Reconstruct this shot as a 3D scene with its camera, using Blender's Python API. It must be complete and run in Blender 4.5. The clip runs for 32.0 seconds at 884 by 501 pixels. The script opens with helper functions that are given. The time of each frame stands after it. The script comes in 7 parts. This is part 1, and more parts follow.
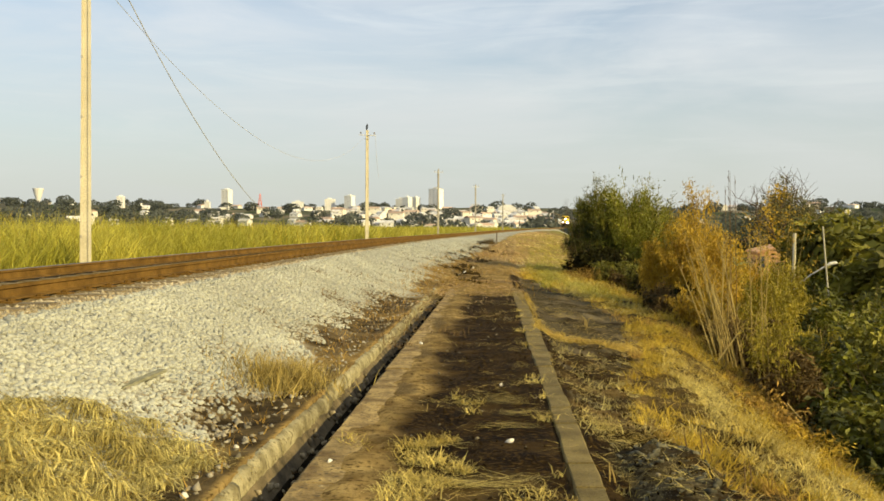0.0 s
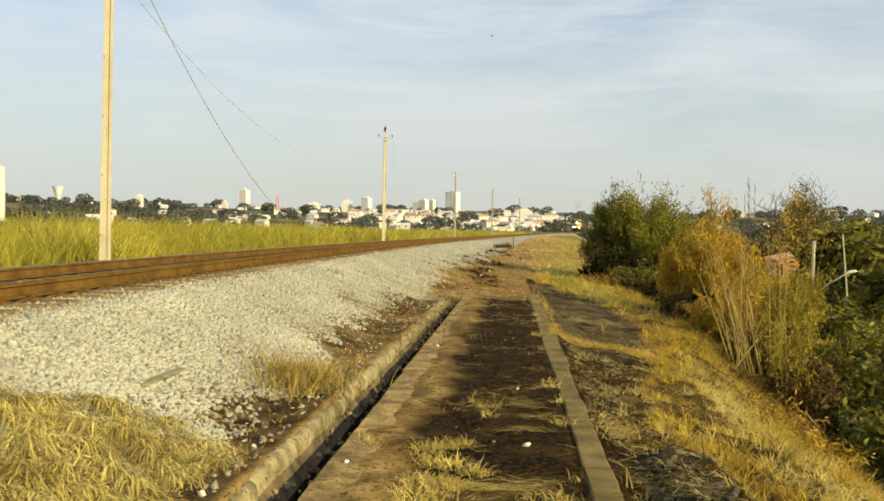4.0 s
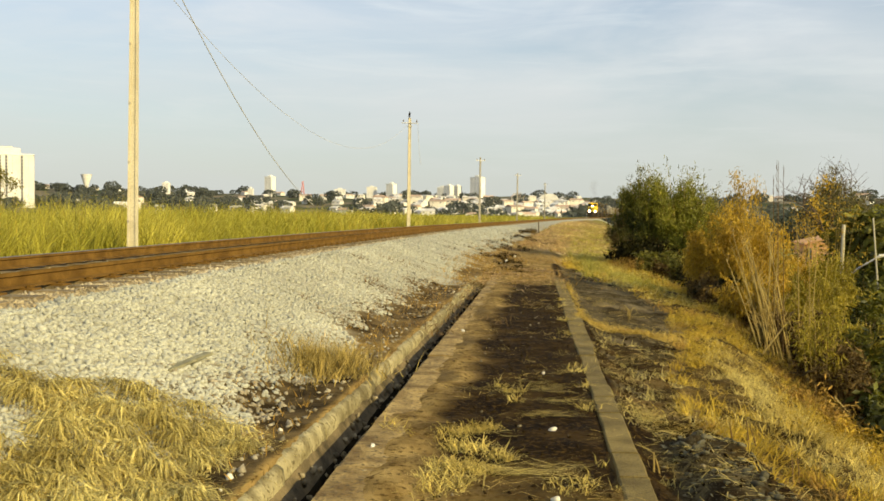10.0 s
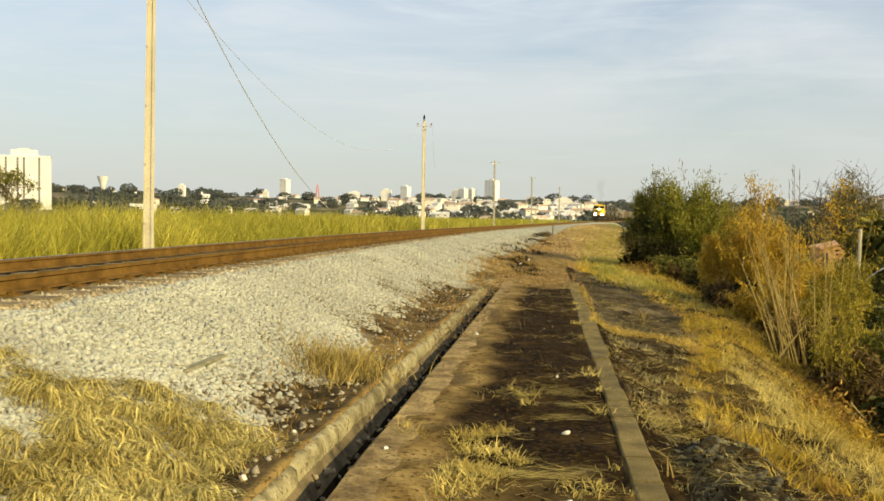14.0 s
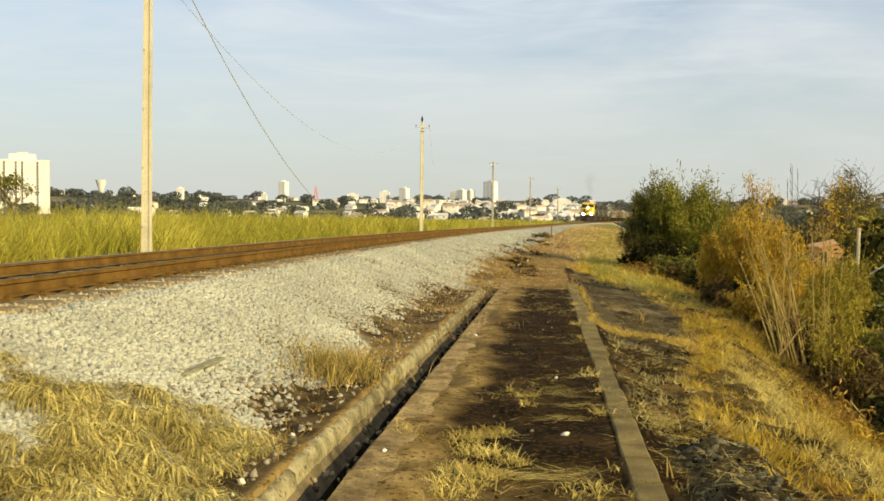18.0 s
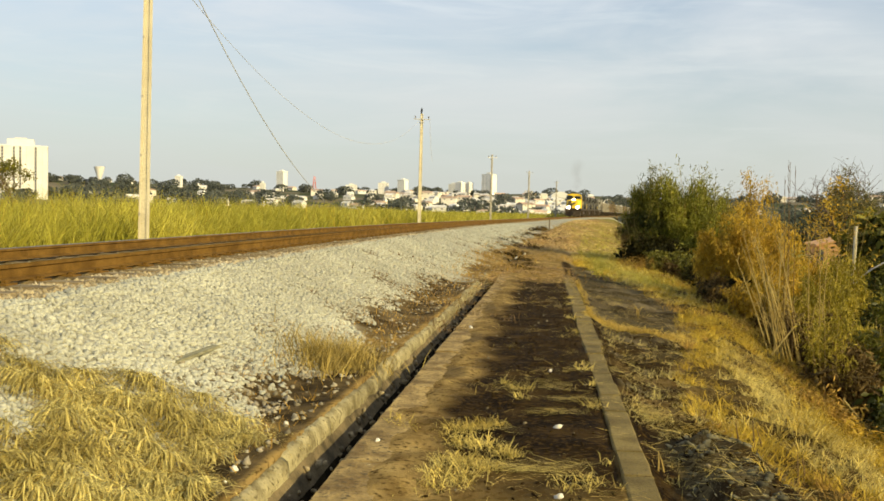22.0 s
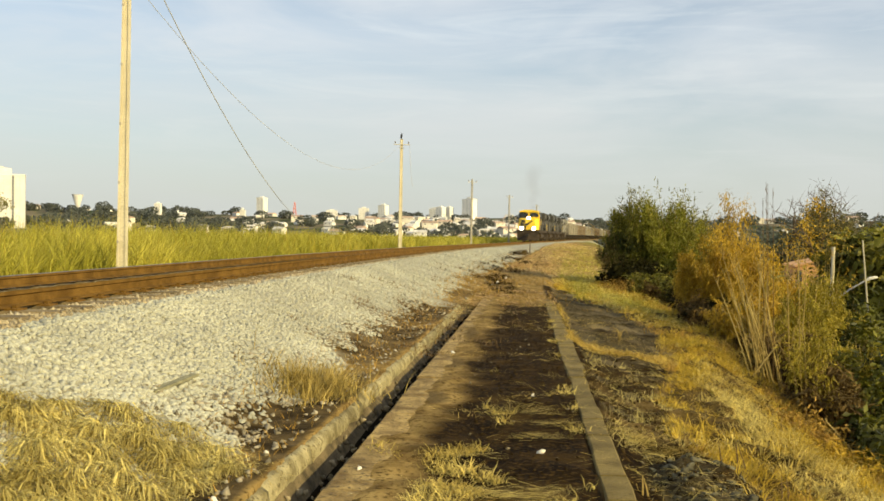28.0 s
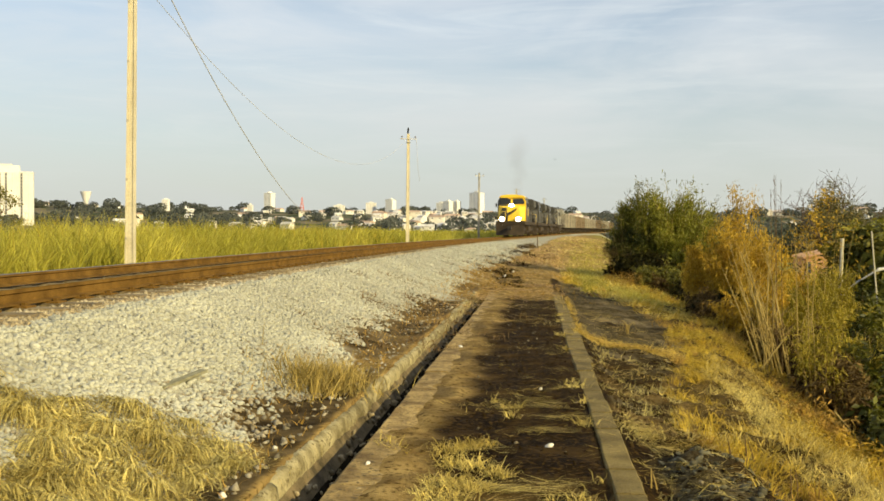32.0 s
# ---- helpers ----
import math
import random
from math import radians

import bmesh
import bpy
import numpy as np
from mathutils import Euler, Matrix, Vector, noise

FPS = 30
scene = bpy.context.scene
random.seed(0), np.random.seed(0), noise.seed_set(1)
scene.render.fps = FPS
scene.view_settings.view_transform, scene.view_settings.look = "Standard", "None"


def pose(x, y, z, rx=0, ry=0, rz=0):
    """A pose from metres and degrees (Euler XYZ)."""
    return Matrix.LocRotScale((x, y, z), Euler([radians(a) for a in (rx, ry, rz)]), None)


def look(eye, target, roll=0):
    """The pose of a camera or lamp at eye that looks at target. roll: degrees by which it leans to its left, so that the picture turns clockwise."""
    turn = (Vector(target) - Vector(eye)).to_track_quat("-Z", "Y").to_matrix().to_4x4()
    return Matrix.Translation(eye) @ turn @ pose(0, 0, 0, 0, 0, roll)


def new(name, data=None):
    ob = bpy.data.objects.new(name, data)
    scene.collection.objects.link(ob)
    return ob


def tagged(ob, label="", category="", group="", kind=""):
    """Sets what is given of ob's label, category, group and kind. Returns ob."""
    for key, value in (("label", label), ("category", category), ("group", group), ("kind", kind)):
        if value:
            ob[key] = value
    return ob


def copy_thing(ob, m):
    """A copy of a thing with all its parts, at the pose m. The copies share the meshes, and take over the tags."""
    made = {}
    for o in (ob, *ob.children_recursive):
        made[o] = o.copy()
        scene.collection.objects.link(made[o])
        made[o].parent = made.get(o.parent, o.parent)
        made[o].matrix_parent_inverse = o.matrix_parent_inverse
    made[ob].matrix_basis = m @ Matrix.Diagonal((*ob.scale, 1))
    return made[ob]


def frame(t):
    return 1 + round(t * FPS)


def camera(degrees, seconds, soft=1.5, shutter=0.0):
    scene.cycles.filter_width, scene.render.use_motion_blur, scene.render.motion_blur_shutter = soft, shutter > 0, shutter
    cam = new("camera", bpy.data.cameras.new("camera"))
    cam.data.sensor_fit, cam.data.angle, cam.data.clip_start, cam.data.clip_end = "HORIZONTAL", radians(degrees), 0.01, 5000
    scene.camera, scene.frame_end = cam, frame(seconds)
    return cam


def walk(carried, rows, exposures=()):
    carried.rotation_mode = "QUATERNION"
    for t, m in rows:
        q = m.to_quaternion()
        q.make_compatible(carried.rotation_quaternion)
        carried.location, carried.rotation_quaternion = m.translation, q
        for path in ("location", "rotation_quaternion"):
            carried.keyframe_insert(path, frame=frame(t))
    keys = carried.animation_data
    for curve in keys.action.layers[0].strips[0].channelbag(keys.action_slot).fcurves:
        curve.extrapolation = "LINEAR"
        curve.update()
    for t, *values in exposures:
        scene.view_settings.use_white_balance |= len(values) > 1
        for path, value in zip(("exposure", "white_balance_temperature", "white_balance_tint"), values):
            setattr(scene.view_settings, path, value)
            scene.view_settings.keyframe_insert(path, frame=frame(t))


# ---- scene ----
cam = camera(51.0, 32.0, soft=1.65)

# hand-held, standing on the path: seconds, place, tilt, lean, turn
PATH = [
    (0.0, pose(0.022, -0.015, 1.635, 88.41, -0.18, 0.02)),
    (0.5, pose(0.022, -0.020, 1.639, 88.31, -0.28, 0.05)),
    (1.0, pose(0.015, -0.005, 1.633, 88.35, -0.24, 0.34)),
    (1.5, pose(0.011, -0.015, 1.635, 88.26, -0.41, 0.40)),
    (2.0, pose(0.007, -0.019, 1.639, 88.62, -0.65, 0.31)),
    (2.5, pose(0.002, -0.021, 1.633, 88.63, -0.74, 0.41)),
    (3.0, pose(0.002, -0.024, 1.637, 88.58, -0.80, 0.79)),
    (3.5, pose(-0.001, -0.019, 1.632, 88.59, -0.86, 0.90)),
    (5.5, pose(0.001, -0.015, 1.630, 88.57, -1.04, 1.65)),
    (6.0, pose(0.002, -0.012, 1.626, 88.25, -0.96, 1.75)),
    (6.5, pose(-0.002, -0.013, 1.626, 88.18, -0.92, 1.74)),
    (7.0, pose(0.001, -0.009, 1.619, 88.10, -0.63, 2.23)),
    (7.5, pose(-0.016, 0.000, 1.618, 87.71, -0.93, 2.53)),
    (8.0, pose(-0.011, -0.002, 1.621, 87.74, -0.71, 2.81)),
    (8.5, pose(-0.008, -0.003, 1.622, 87.93, -0.65, 2.81)),
    (9.0, pose(-0.000, -0.005, 1.623, 87.80, -0.89, 2.59)),
    (9.5, pose(-0.011, -0.004, 1.618, 87.70, -0.98, 2.55)),
    (10.0, pose(-0.003, 0.005, 1.620, 87.68, -0.66, 2.57)),
    (10.5, pose(-0.005, 0.001, 1.619, 87.74, -0.72, 2.96)),
    (11.0, pose(-0.001, -0.004, 1.620, 87.95, -0.61, 3.18)),
    (11.5, pose(-0.007, 0.005, 1.617, 87.79, -0.61, 3.66)),
    (12.0, pose(-0.000, -0.009, 1.620, 87.65, -0.40, 3.46)),
    (12.5, pose(0.000, 0.002, 1.616, 87.73, -0.54, 3.38)),
    (13.0, pose(-0.000, -0.000, 1.620, 87.82, -0.65, 3.40)),
    (13.5, pose(-0.001, 0.003, 1.618, 87.82, -0.73, 3.45)),
    (14.0, pose(-0.001, -0.004, 1.619, 87.86, -0.86, 3.45)),
    (14.5, pose(0.004, -0.005, 1.621, 87.99, -0.77, 3.32)),
    (16.5, pose(0.010, 0.002, 1.619, 87.84, -0.81, 3.27)),
    (17.0, pose(0.009, -0.001, 1.620, 87.94, -0.73, 3.36)),
    (17.5, pose(0.009, 0.008, 1.620, 87.84, -0.83, 3.23)),
    (18.0, pose(0.007, 0.011, 1.619, 87.95, -0.49, 3.37)),
    (18.5, pose(0.012, 0.006, 1.618, 88.23, -0.32, 3.68)),
    (19.0, pose(0.019, 0.006, 1.618, 88.23, -0.33, 3.63)),
    (19.5, pose(0.017, 0.019, 1.615, 88.03, -0.38, 3.57)),
    (20.0, pose(0.017, 0.015, 1.613, 87.97, -0.67, 3.49)),
    (20.5, pose(0.018, 0.010, 1.619, 87.99, -1.09, 3.60)),
    (21.0, pose(0.018, 0.007, 1.614, 87.66, -1.27, 3.85)),
    (21.5, pose(0.019, -0.002, 1.621, 87.63, -1.38, 3.30)),
    (22.0, pose(0.020, 0.000, 1.616, 87.46, -1.39, 3.26)),
    (22.5, pose(0.023, 0.012, 1.618, 87.61, -1.29, 2.58)),
    (23.0, pose(0.024, -0.000, 1.622, 87.73, -1.49, 2.41)),
    (23.5, pose(0.020, 0.011, 1.622, 88.05, -1.33, 1.90)),
    (24.0, pose(0.025, 0.010, 1.619, 87.96, -1.56, 1.94)),
    (24.5, pose(0.021, 0.012, 1.615, 87.77, -2.22, 1.72)),
    (25.0, pose(0.019, 0.024, 1.620, 88.62, -1.50, 2.20)),
    (25.5, pose(0.026, 0.024, 1.620, 88.57, -1.45, 2.40)),
    (27.5, pose(0.037, 0.014, 1.619, 89.07, -0.89, 2.41)),
    (28.0, pose(0.023, 0.029, 1.616, 89.01, -0.83, 2.07)),
    (28.5, pose(0.027, 0.024, 1.617, 89.11, -0.73, 2.07)),
    (29.0, pose(0.021, 0.027, 1.622, 89.20, -0.84, 1.63)),
    (29.5, pose(0.029, 0.021, 1.616, 89.18, -0.89, 1.66)),
    (30.0, pose(0.022, 0.043, 1.612, 89.05, -0.67, 1.47)),
    (30.5, pose(0.032, 0.018, 1.618, 89.18, -0.59, 1.35)),
    (31.0, pose(0.022, 0.019, 1.617, 89.39, -1.01, 1.36)),
    (31.5, pose(0.025, 0.035, 1.615, 88.98, -0.73, 1.69)),
    (32.0, pose(0.028, 0.031, 1.620, 88.64, -0.40, 2.53)),
]
walk(cam, PATH)

# ---- world, sun, exposure ----
SUN_AZ, SUN_EL = 126.0, 23.0          # degrees clockwise from straight ahead (+y), and above the horizon
world = bpy.data.worlds.new("sky")
scene.world = world
world.use_nodes = True


def sky_nodes():
    nt = world.node_tree
    nt.nodes.clear()
    out = nt.nodes.new("ShaderNodeOutputWorld")
    bg = nt.nodes.new("ShaderNodeBackground")
    sky = nt.nodes.new("ShaderNodeTexSky")
    sky.sky_type = "NISHITA"
    sky.sun_disc = False
    sky.sun_elevation, sky.sun_rotation = radians(SUN_EL), radians(SUN_AZ)
    sky.air_density, sky.dust_density, sky.ozone_density = 1.0, 0.9, 1.6
    # thin cirrus, stretched along one way
    co = nt.nodes.new("ShaderNodeTexCoord")
    mp = nt.nodes.new("ShaderNodeMapping")
    mp.inputs["Scale"].default_value = (1.2, 1.2, 5.0)
    mp.inputs["Rotation"].default_value = (0.0, radians(6), 0.0)
    n1 = nt.nodes.new("ShaderNodeTexNoise")
    n1.inputs["Scale"].default_value, n1.inputs["Detail"].default_value = 2.6, 7.0
    n1.inputs["Roughness"].default_value, n1.inputs["Distortion"].default_value = 0.55, 0.5
    r1 = nt.nodes.new("ShaderNodeMapRange")
    r1.inputs["From Min"].default_value, r1.inputs["From Max"].default_value = 0.34, 0.70
    r1.inputs["To Min"].default_value, r1.inputs["To Max"].default_value = 0.30, 0.86
    hz = nt.nodes.new("ShaderNodeSeparateXYZ")
    rh = nt.nodes.new("ShaderNodeMapRange")      # milky air low down
    rh.inputs["From Min"].default_value, rh.inputs["From Max"].default_value = 0.0, 0.21
    rh.inputs["To Min"].default_value, rh.inputs["To Max"].default_value = 0.9, 0.10
    cl = nt.nodes.new("ShaderNodeMix")
    cl.data_type = "RGBA"
    cl.inputs["B"].default_value = (8.75, 9.15, 9.45, 1)
    # fine bright wisps, combed along another way
    mp2 = nt.nodes.new("ShaderNodeMapping")
    mp2.inputs["Scale"].default_value = (1.5, 1.5, 13.0)
    mp2.inputs["Rotation"].default_value = (0.0, radians(14), 0.0)
    n2 = nt.nodes.new("ShaderNodeTexNoise")
    n2.inputs["Scale"].default_value, n2.inputs["Detail"].default_value = 3.1, 6.0
    n2.inputs["Roughness"].default_value, n2.inputs["Distortion"].default_value = 0.6, 0.9
    r2 = nt.nodes.new("ShaderNodeMapRange")
    r2.inputs["From Min"].default_value, r2.inputs["From Max"].default_value = 0.50, 0.80
    r2.inputs["To Min"].default_value, r2.inputs["To Max"].default_value = 0.0, 0.38
    ws = nt.nodes.new("ShaderNodeMix")
    ws.data_type = "RGBA"
    ws.inputs["B"].default_value = (10.2, 10.7, 10.6, 1)
    mk = nt.nodes.new("ShaderNodeMix")
    mk.data_type = "RGBA"
    mk.inputs["B"].default_value = (6.45, 6.7, 6.1, 1)
    L = nt.links.new
    L(co.outputs["Generated"], mp.inputs["Vector"])
    L(mp.outputs["Vector"], n1.inputs["Vector"])
    L(n1.outputs["Fac"], r1.inputs["Value"])
    L(co.outputs["Generated"], hz.inputs["Vector"])
    L(hz.outputs["Z"], rh.inputs["Value"])
    up = nt.nodes.new("ShaderNodeVectorMath")
    up.operation = "MULTIPLY"
    up.inputs[1].default_value = (1.43, 1.46, 1.43)
    L(sky.outputs["Color"], up.inputs[0])
    L(up.outputs["Vector"], cl.inputs["A"])
    L(r1.outputs["Result"], cl.inputs["Factor"])
    L(co.outputs["Generated"], mp2.inputs["Vector"])
    L(mp2.outputs["Vector"], n2.inputs["Vector"])
    L(n2.outputs["Fac"], r2.inputs["Value"])
    L(cl.outputs["Result"], ws.inputs["A"])
    L(r2.outputs["Result"], ws.inputs["Factor"])
    L(ws.outputs["Result"], mk.inputs["A"])
    L(rh.outputs["Result"], mk.inputs["Factor"])
    L(mk.outputs["Result"], bg.inputs["Color"])
    bg.inputs["Strength"].default_value = 0.085
    L(bg.outputs["Background"], out.inputs["Surface"])


sky_nodes()
sun = new("sun", bpy.data.lights.new("sun", "SUN"))
sun.data.energy, sun.data.angle, sun.data.color = 5.2, radians(0.6), (1.0, 0.815, 0.40)
_a, _e = radians(SUN_AZ), radians(SUN_EL)
sun.matrix_world = look((math.sin(_a) * math.cos(_e) * 50, math.cos(_a) * math.cos(_e) * 50, math.sin(_e) * 50 + 5), (0, 0, 5))
scene.view_settings.exposure = 0.15

# ---- materials ----


def mat(name, c1, c2, scale=8.0, fine=90.0, rough=0.85, bump=0.3, metal=0.0, vary="", amount=0.25, c3=None, spec=0.3, stretch=None, trans=0.0):
    """c1 and c2 mixed by a broad noise, a fine one on top; vary: 'island' or 'object' shifts the brightness piece by piece."""
    m = bpy.data.materials.new(name)
    m.use_nodes = True
    nt = m.node_tree
    N, L = nt.nodes.new, nt.links.new
    b = nt.nodes["Principled BSDF"]
    b.inputs["Roughness"].default_value, b.inputs["Metallic"].default_value = rough, metal
    b.inputs["Specular IOR Level"].default_value = spec
    co = N("ShaderNodeTexCoord")
    vec = co.outputs["Object"]
    if stretch:
        mp = N("ShaderNodeMapping")
        mp.inputs["Scale"].default_value = stretch
        L(vec, mp.inputs["Vector"])
        vec = mp.outputs["Vector"]
    n1, n2 = N("ShaderNodeTexNoise"), N("ShaderNodeTexNoise")
    n1.inputs["Scale"].default_value, n1.inputs["Detail"].default_value = scale, 5.0
    n2.inputs["Scale"].default_value, n2.inputs["Detail"].default_value = fine, 3.0
    L(vec, n1.inputs["Vector"]), L(vec, n2.inputs["Vector"])
    r1 = N("ShaderNodeMapRange")
    r1.inputs["From Min"].default_value, r1.inputs["From Max"].default_value = 0.35, 0.65
    L(n1.outputs["Fac"], r1.inputs["Value"])
    mx = N("ShaderNodeMix")
    mx.data_type = "RGBA"
    mx.inputs["A"].default_value, mx.inputs["B"].default_value = (*c1, 1), (*c2, 1)
    L(r1.outputs["Result"], mx.inputs["Factor"])
    col = mx.outputs["Result"]
    if c3:
        m3, r3 = N("ShaderNodeMix"), N("ShaderNodeMapRange")
        m3.data_type = "RGBA"
        r3.inputs["From Min"].default_value, r3.inputs["From Max"].default_value = 0.52, 0.68
        L(n2.outputs["Fac"], r3.inputs["Value"]), L(r3.outputs["Result"], m3.inputs["Factor"])
        L(col, m3.inputs["A"])
        m3.inputs["B"].default_value = (*c3, 1)
        col = m3.outputs["Result"]
    hv = N("ShaderNodeHueSaturation")
    rr = N("ShaderNodeMapRange")
    rr.inputs["From Min"].default_value, rr.inputs["From Max"].default_value = 0.3, 0.7
    rr.inputs["To Min"].default_value, rr.inputs["To Max"].default_value = 0.82, 1.18
    L(n2.outputs["Fac"], rr.inputs["Value"])
    val = rr.outputs["Result"]
    if vary:
        src = N("ShaderNodeNewGeometry").outputs["Random Per Island"] if vary == "island" else N("ShaderNodeObjectInfo").outputs["Random"]
        rv, mu = N("ShaderNodeMapRange"), N("ShaderNodeMath")
        rv.inputs["To Min"].default_value, rv.inputs["To Max"].default_value = 1 - amount, 1 + amount
        mu.operation = "MULTIPLY"
        L(src, rv.inputs["Value"]), L(rv.outputs["Result"], mu.inputs[0]), L(val, mu.inputs[1])
        val = mu.outputs["Value"]
    L(val, hv.inputs["Value"]), L(col, hv.inputs["Color"])
    L(hv.outputs["Color"], b.inputs["Base Color"])
    if bump:
        bp = N("ShaderNodeBump")
        bp.inputs["Strength"].default_value, bp.inputs["Distance"].default_value = bump, 0.02
        L(n2.outputs["Fac"], bp.inputs["Height"]), L(bp.outputs["Normal"], b.inputs["Normal"])
    if trans:
        tr, ms = N("ShaderNodeBsdfTranslucent"), N("ShaderNodeMixShader")
        ms.inputs["Fac"].default_value = trans
        L(hv.outputs["Color"], tr.inputs["Color"])
        L(b.outputs["BSDF"], ms.inputs[1]), L(tr.outputs["BSDF"], ms.inputs[2])
        L(ms.outputs["Shader"], nt.nodes["Material Output"].inputs["Surface"])
    return m


def glow(name, color, strength):
    m = bpy.data.materials.new(name)
    m.use_nodes = True
    b = m.node_tree.nodes["Principled BSDF"]
    b.inputs["Base Color"].default_value = (0.8, 0.8, 0.75, 1)
    b.inputs["Emission Color"].default_value, b.inputs["Emission Strength"].default_value = (*color, 1), strength
    return m


M_STONE = mat("ballast_granite", (0.322, 0.318, 0.252), (0.418, 0.413, 0.328), 0.9, 60, 0.95, 0.3, vary="island", amount=0.16)
M_DIRTY = mat("dirty_ballast", (0.19, 0.16, 0.10), (0.36, 0.32, 0.23), 2.0, 60, 0.95, 0.3, vary="island", amount=0.4)
M_MAT = mat("khaki_straw", (0.38, 0.300, 0.078), (0.68, 0.58, 0.205), 1.6, 14, 0.7, 0, vary="island", amount=0.5, trans=0.2)
M_STONE2 = mat("rust_stained_ballast", (0.31, 0.25, 0.14), (0.46, 0.39, 0.26), 1.2, 60, 0.95, 0.3, vary="island", amount=0.3)
M_GRIT = mat("dirty_grit", (0.10, 0.08, 0.042), (0.26, 0.215, 0.13), 4, 60, 0.95, 0.3, vary="island", amount=0.4)
M_HEAD2 = mat("dull_rail_head", (0.105, 0.058, 0.014), (0.165, 0.095, 0.026), 4, 50, 0.9, 0.05, metal=0.0, spec=0.0)
# shade inside the thickets, put into the leaf colour
M_SHADE_LEAF = mat("shade_black_leaves", (0.010, 0.010, 0.002), (0.045, 0.040, 0.007), 0.8, 6, 0.7, 0, vary="island", amount=0.5, trans=0.05, spec=0.1)
M_RUSTY = mat("rust_brown_leaves", (0.20, 0.130, 0.036), (0.36, 0.245, 0.08), 0.8, 6, 0.8, 0, vary="island", amount=0.4, trans=0.2)
M_RUST = mat("rusted_rail_steel", (0.100, 0.054, 0.012), (0.175, 0.098, 0.022), 4, 70, 0.85, 0.3, metal=0.0, spec=0.1)
M_RAILTOP = mat("polished_rail_head", (0.20, 0.18, 0.16), (0.28, 0.26, 0.23), 4, 50, 0.5, 0.05, metal=0.9)
M_SLEEPER = mat("sleeper_wood", (0.14, 0.105, 0.055), (0.25, 0.195, 0.11), 5, 60, 0.95, 0.5, vary="object", amount=0.3)
M_CONC = mat("weathered_concrete", (0.145, 0.118, 0.052), (0.38, 0.330, 0.178), 5.0, 30, 0.95, 0.8, c3=(0.085, 0.065, 0.026), vary="object", amount=0.15)
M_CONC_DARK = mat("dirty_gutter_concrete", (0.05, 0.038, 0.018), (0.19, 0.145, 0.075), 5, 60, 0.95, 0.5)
M_SLAB = mat("soil_stained_concrete", (0.155, 0.096, 0.030), (0.42, 0.297, 0.110), 4.5, 26, 0.95, 0.8, c3=(0.085, 0.060, 0.024), vary="object", amount=0.12)
M_STRAW = mat("pale_straw", (0.42, 0.285, 0.045), (0.64, 0.47, 0.115), 1.2, 12, 0.7, 0, vary="island", amount=0.35, trans=0.2)
M_POLE = mat("pole_concrete", (0.50, 0.44, 0.30), (0.62, 0.56, 0.40), 1.5, 40, 0.9, 0.2)
M_POLE2 = mat("grey_pole_concrete", (0.30, 0.275, 0.225), (0.40, 0.37, 0.30), 1.5, 40, 0.9, 0.2)
M_DRY = mat("dry_grass", (0.38, 0.250, 0.015), (0.60, 0.430, 0.050), 1.2, 12, 0.7, 0, vary="island", amount=0.35, trans=0.25)
M_DRYB = mat("brown_dry_grass", (0.27, 0.155, 0.022), (0.46, 0.285, 0.055), 1.2, 12, 0.75, 0, vary="island", amount=0.4, trans=0.2)
M_TALL = mat("tall_green_grass", (0.27, 0.258, 0.024), (0.54, 0.475, 0.075), 0.25, 5, 0.65, 0, vary="island", amount=0.35, trans=0.35)
M_LEAFG = mat("dark_green_leaves", (0.024, 0.032, 0.004), (0.20, 0.19, 0.016), 0.8, 6, 0.55, 0, vary="island", amount=0.5, trans=0.25)
# lighter bamboo leaves, sunlight put into the colour
M_BAMB = mat("sunlit_bamboo_leaves", (0.085, 0.098, 0.010), (0.32, 0.30, 0.030), 0.8, 6, 0.55, 0, vary="island", amount=0.5, trans=0.35)
M_LEAFM = mat("olive_leaves", (0.085, 0.086, 0.011), (0.23, 0.205, 0.024), 0.8, 6, 0.6, 0, vary="island", amount=0.5, trans=0.25)
M_LEAFY = mat("golden_dry_leaves", (0.36, 0.220, 0.015), (0.62, 0.425, 0.045), 0.8, 6, 0.65, 0, vary="island", amount=0.28, trans=0.3)
M_LEAFO = mat("yellow_olive_leaves", (0.20, 0.165, 0.012), (0.43, 0.335, 0.035), 0.8, 6, 0.6, 0, vary="island", amount=0.5, trans=0.3)
M_LUSH = mat("yellow_green_grass", (0.33, 0.300, 0.040), (0.56, 0.47, 0.10), 0.5, 6, 0.65, 0, vary="island", amount=0.35, trans=0.3)
M_TAN = mat("tan_dead_grass", (0.42, 0.268, 0.11), (0.62, 0.43, 0.22), 0.8, 6, 0.8, 0, vary="island", amount=0.35, trans=0.2)
# withered leaves, darkened to read as shade in the gaps
M_DEAD_SHADE = mat("withered_shade_brown_leaves", (0.060, 0.038, 0.010), (0.17, 0.108, 0.026), 0.8, 6, 0.8, 0, vary="island", amount=0.5, trans=0.15)
M_BLEACH = mat("bleached_straw", (0.44, 0.325, 0.065), (0.66, 0.53, 0.155), 1.2, 12, 0.7, 0, vary="island", amount=0.4, trans=0.2)
M_PALEG = mat("pale_tan_grass", (0.54, 0.40, 0.135), (0.78, 0.63, 0.27), 0.8, 8, 0.7, 0, vary="island", amount=0.35, trans=0.25)
M_THATCH = mat("brown_thatch", (0.25, 0.180, 0.042), (0.46, 0.35, 0.105), 1.6, 14, 0.8, 0, vary="island", amount=0.5, trans=0.1)
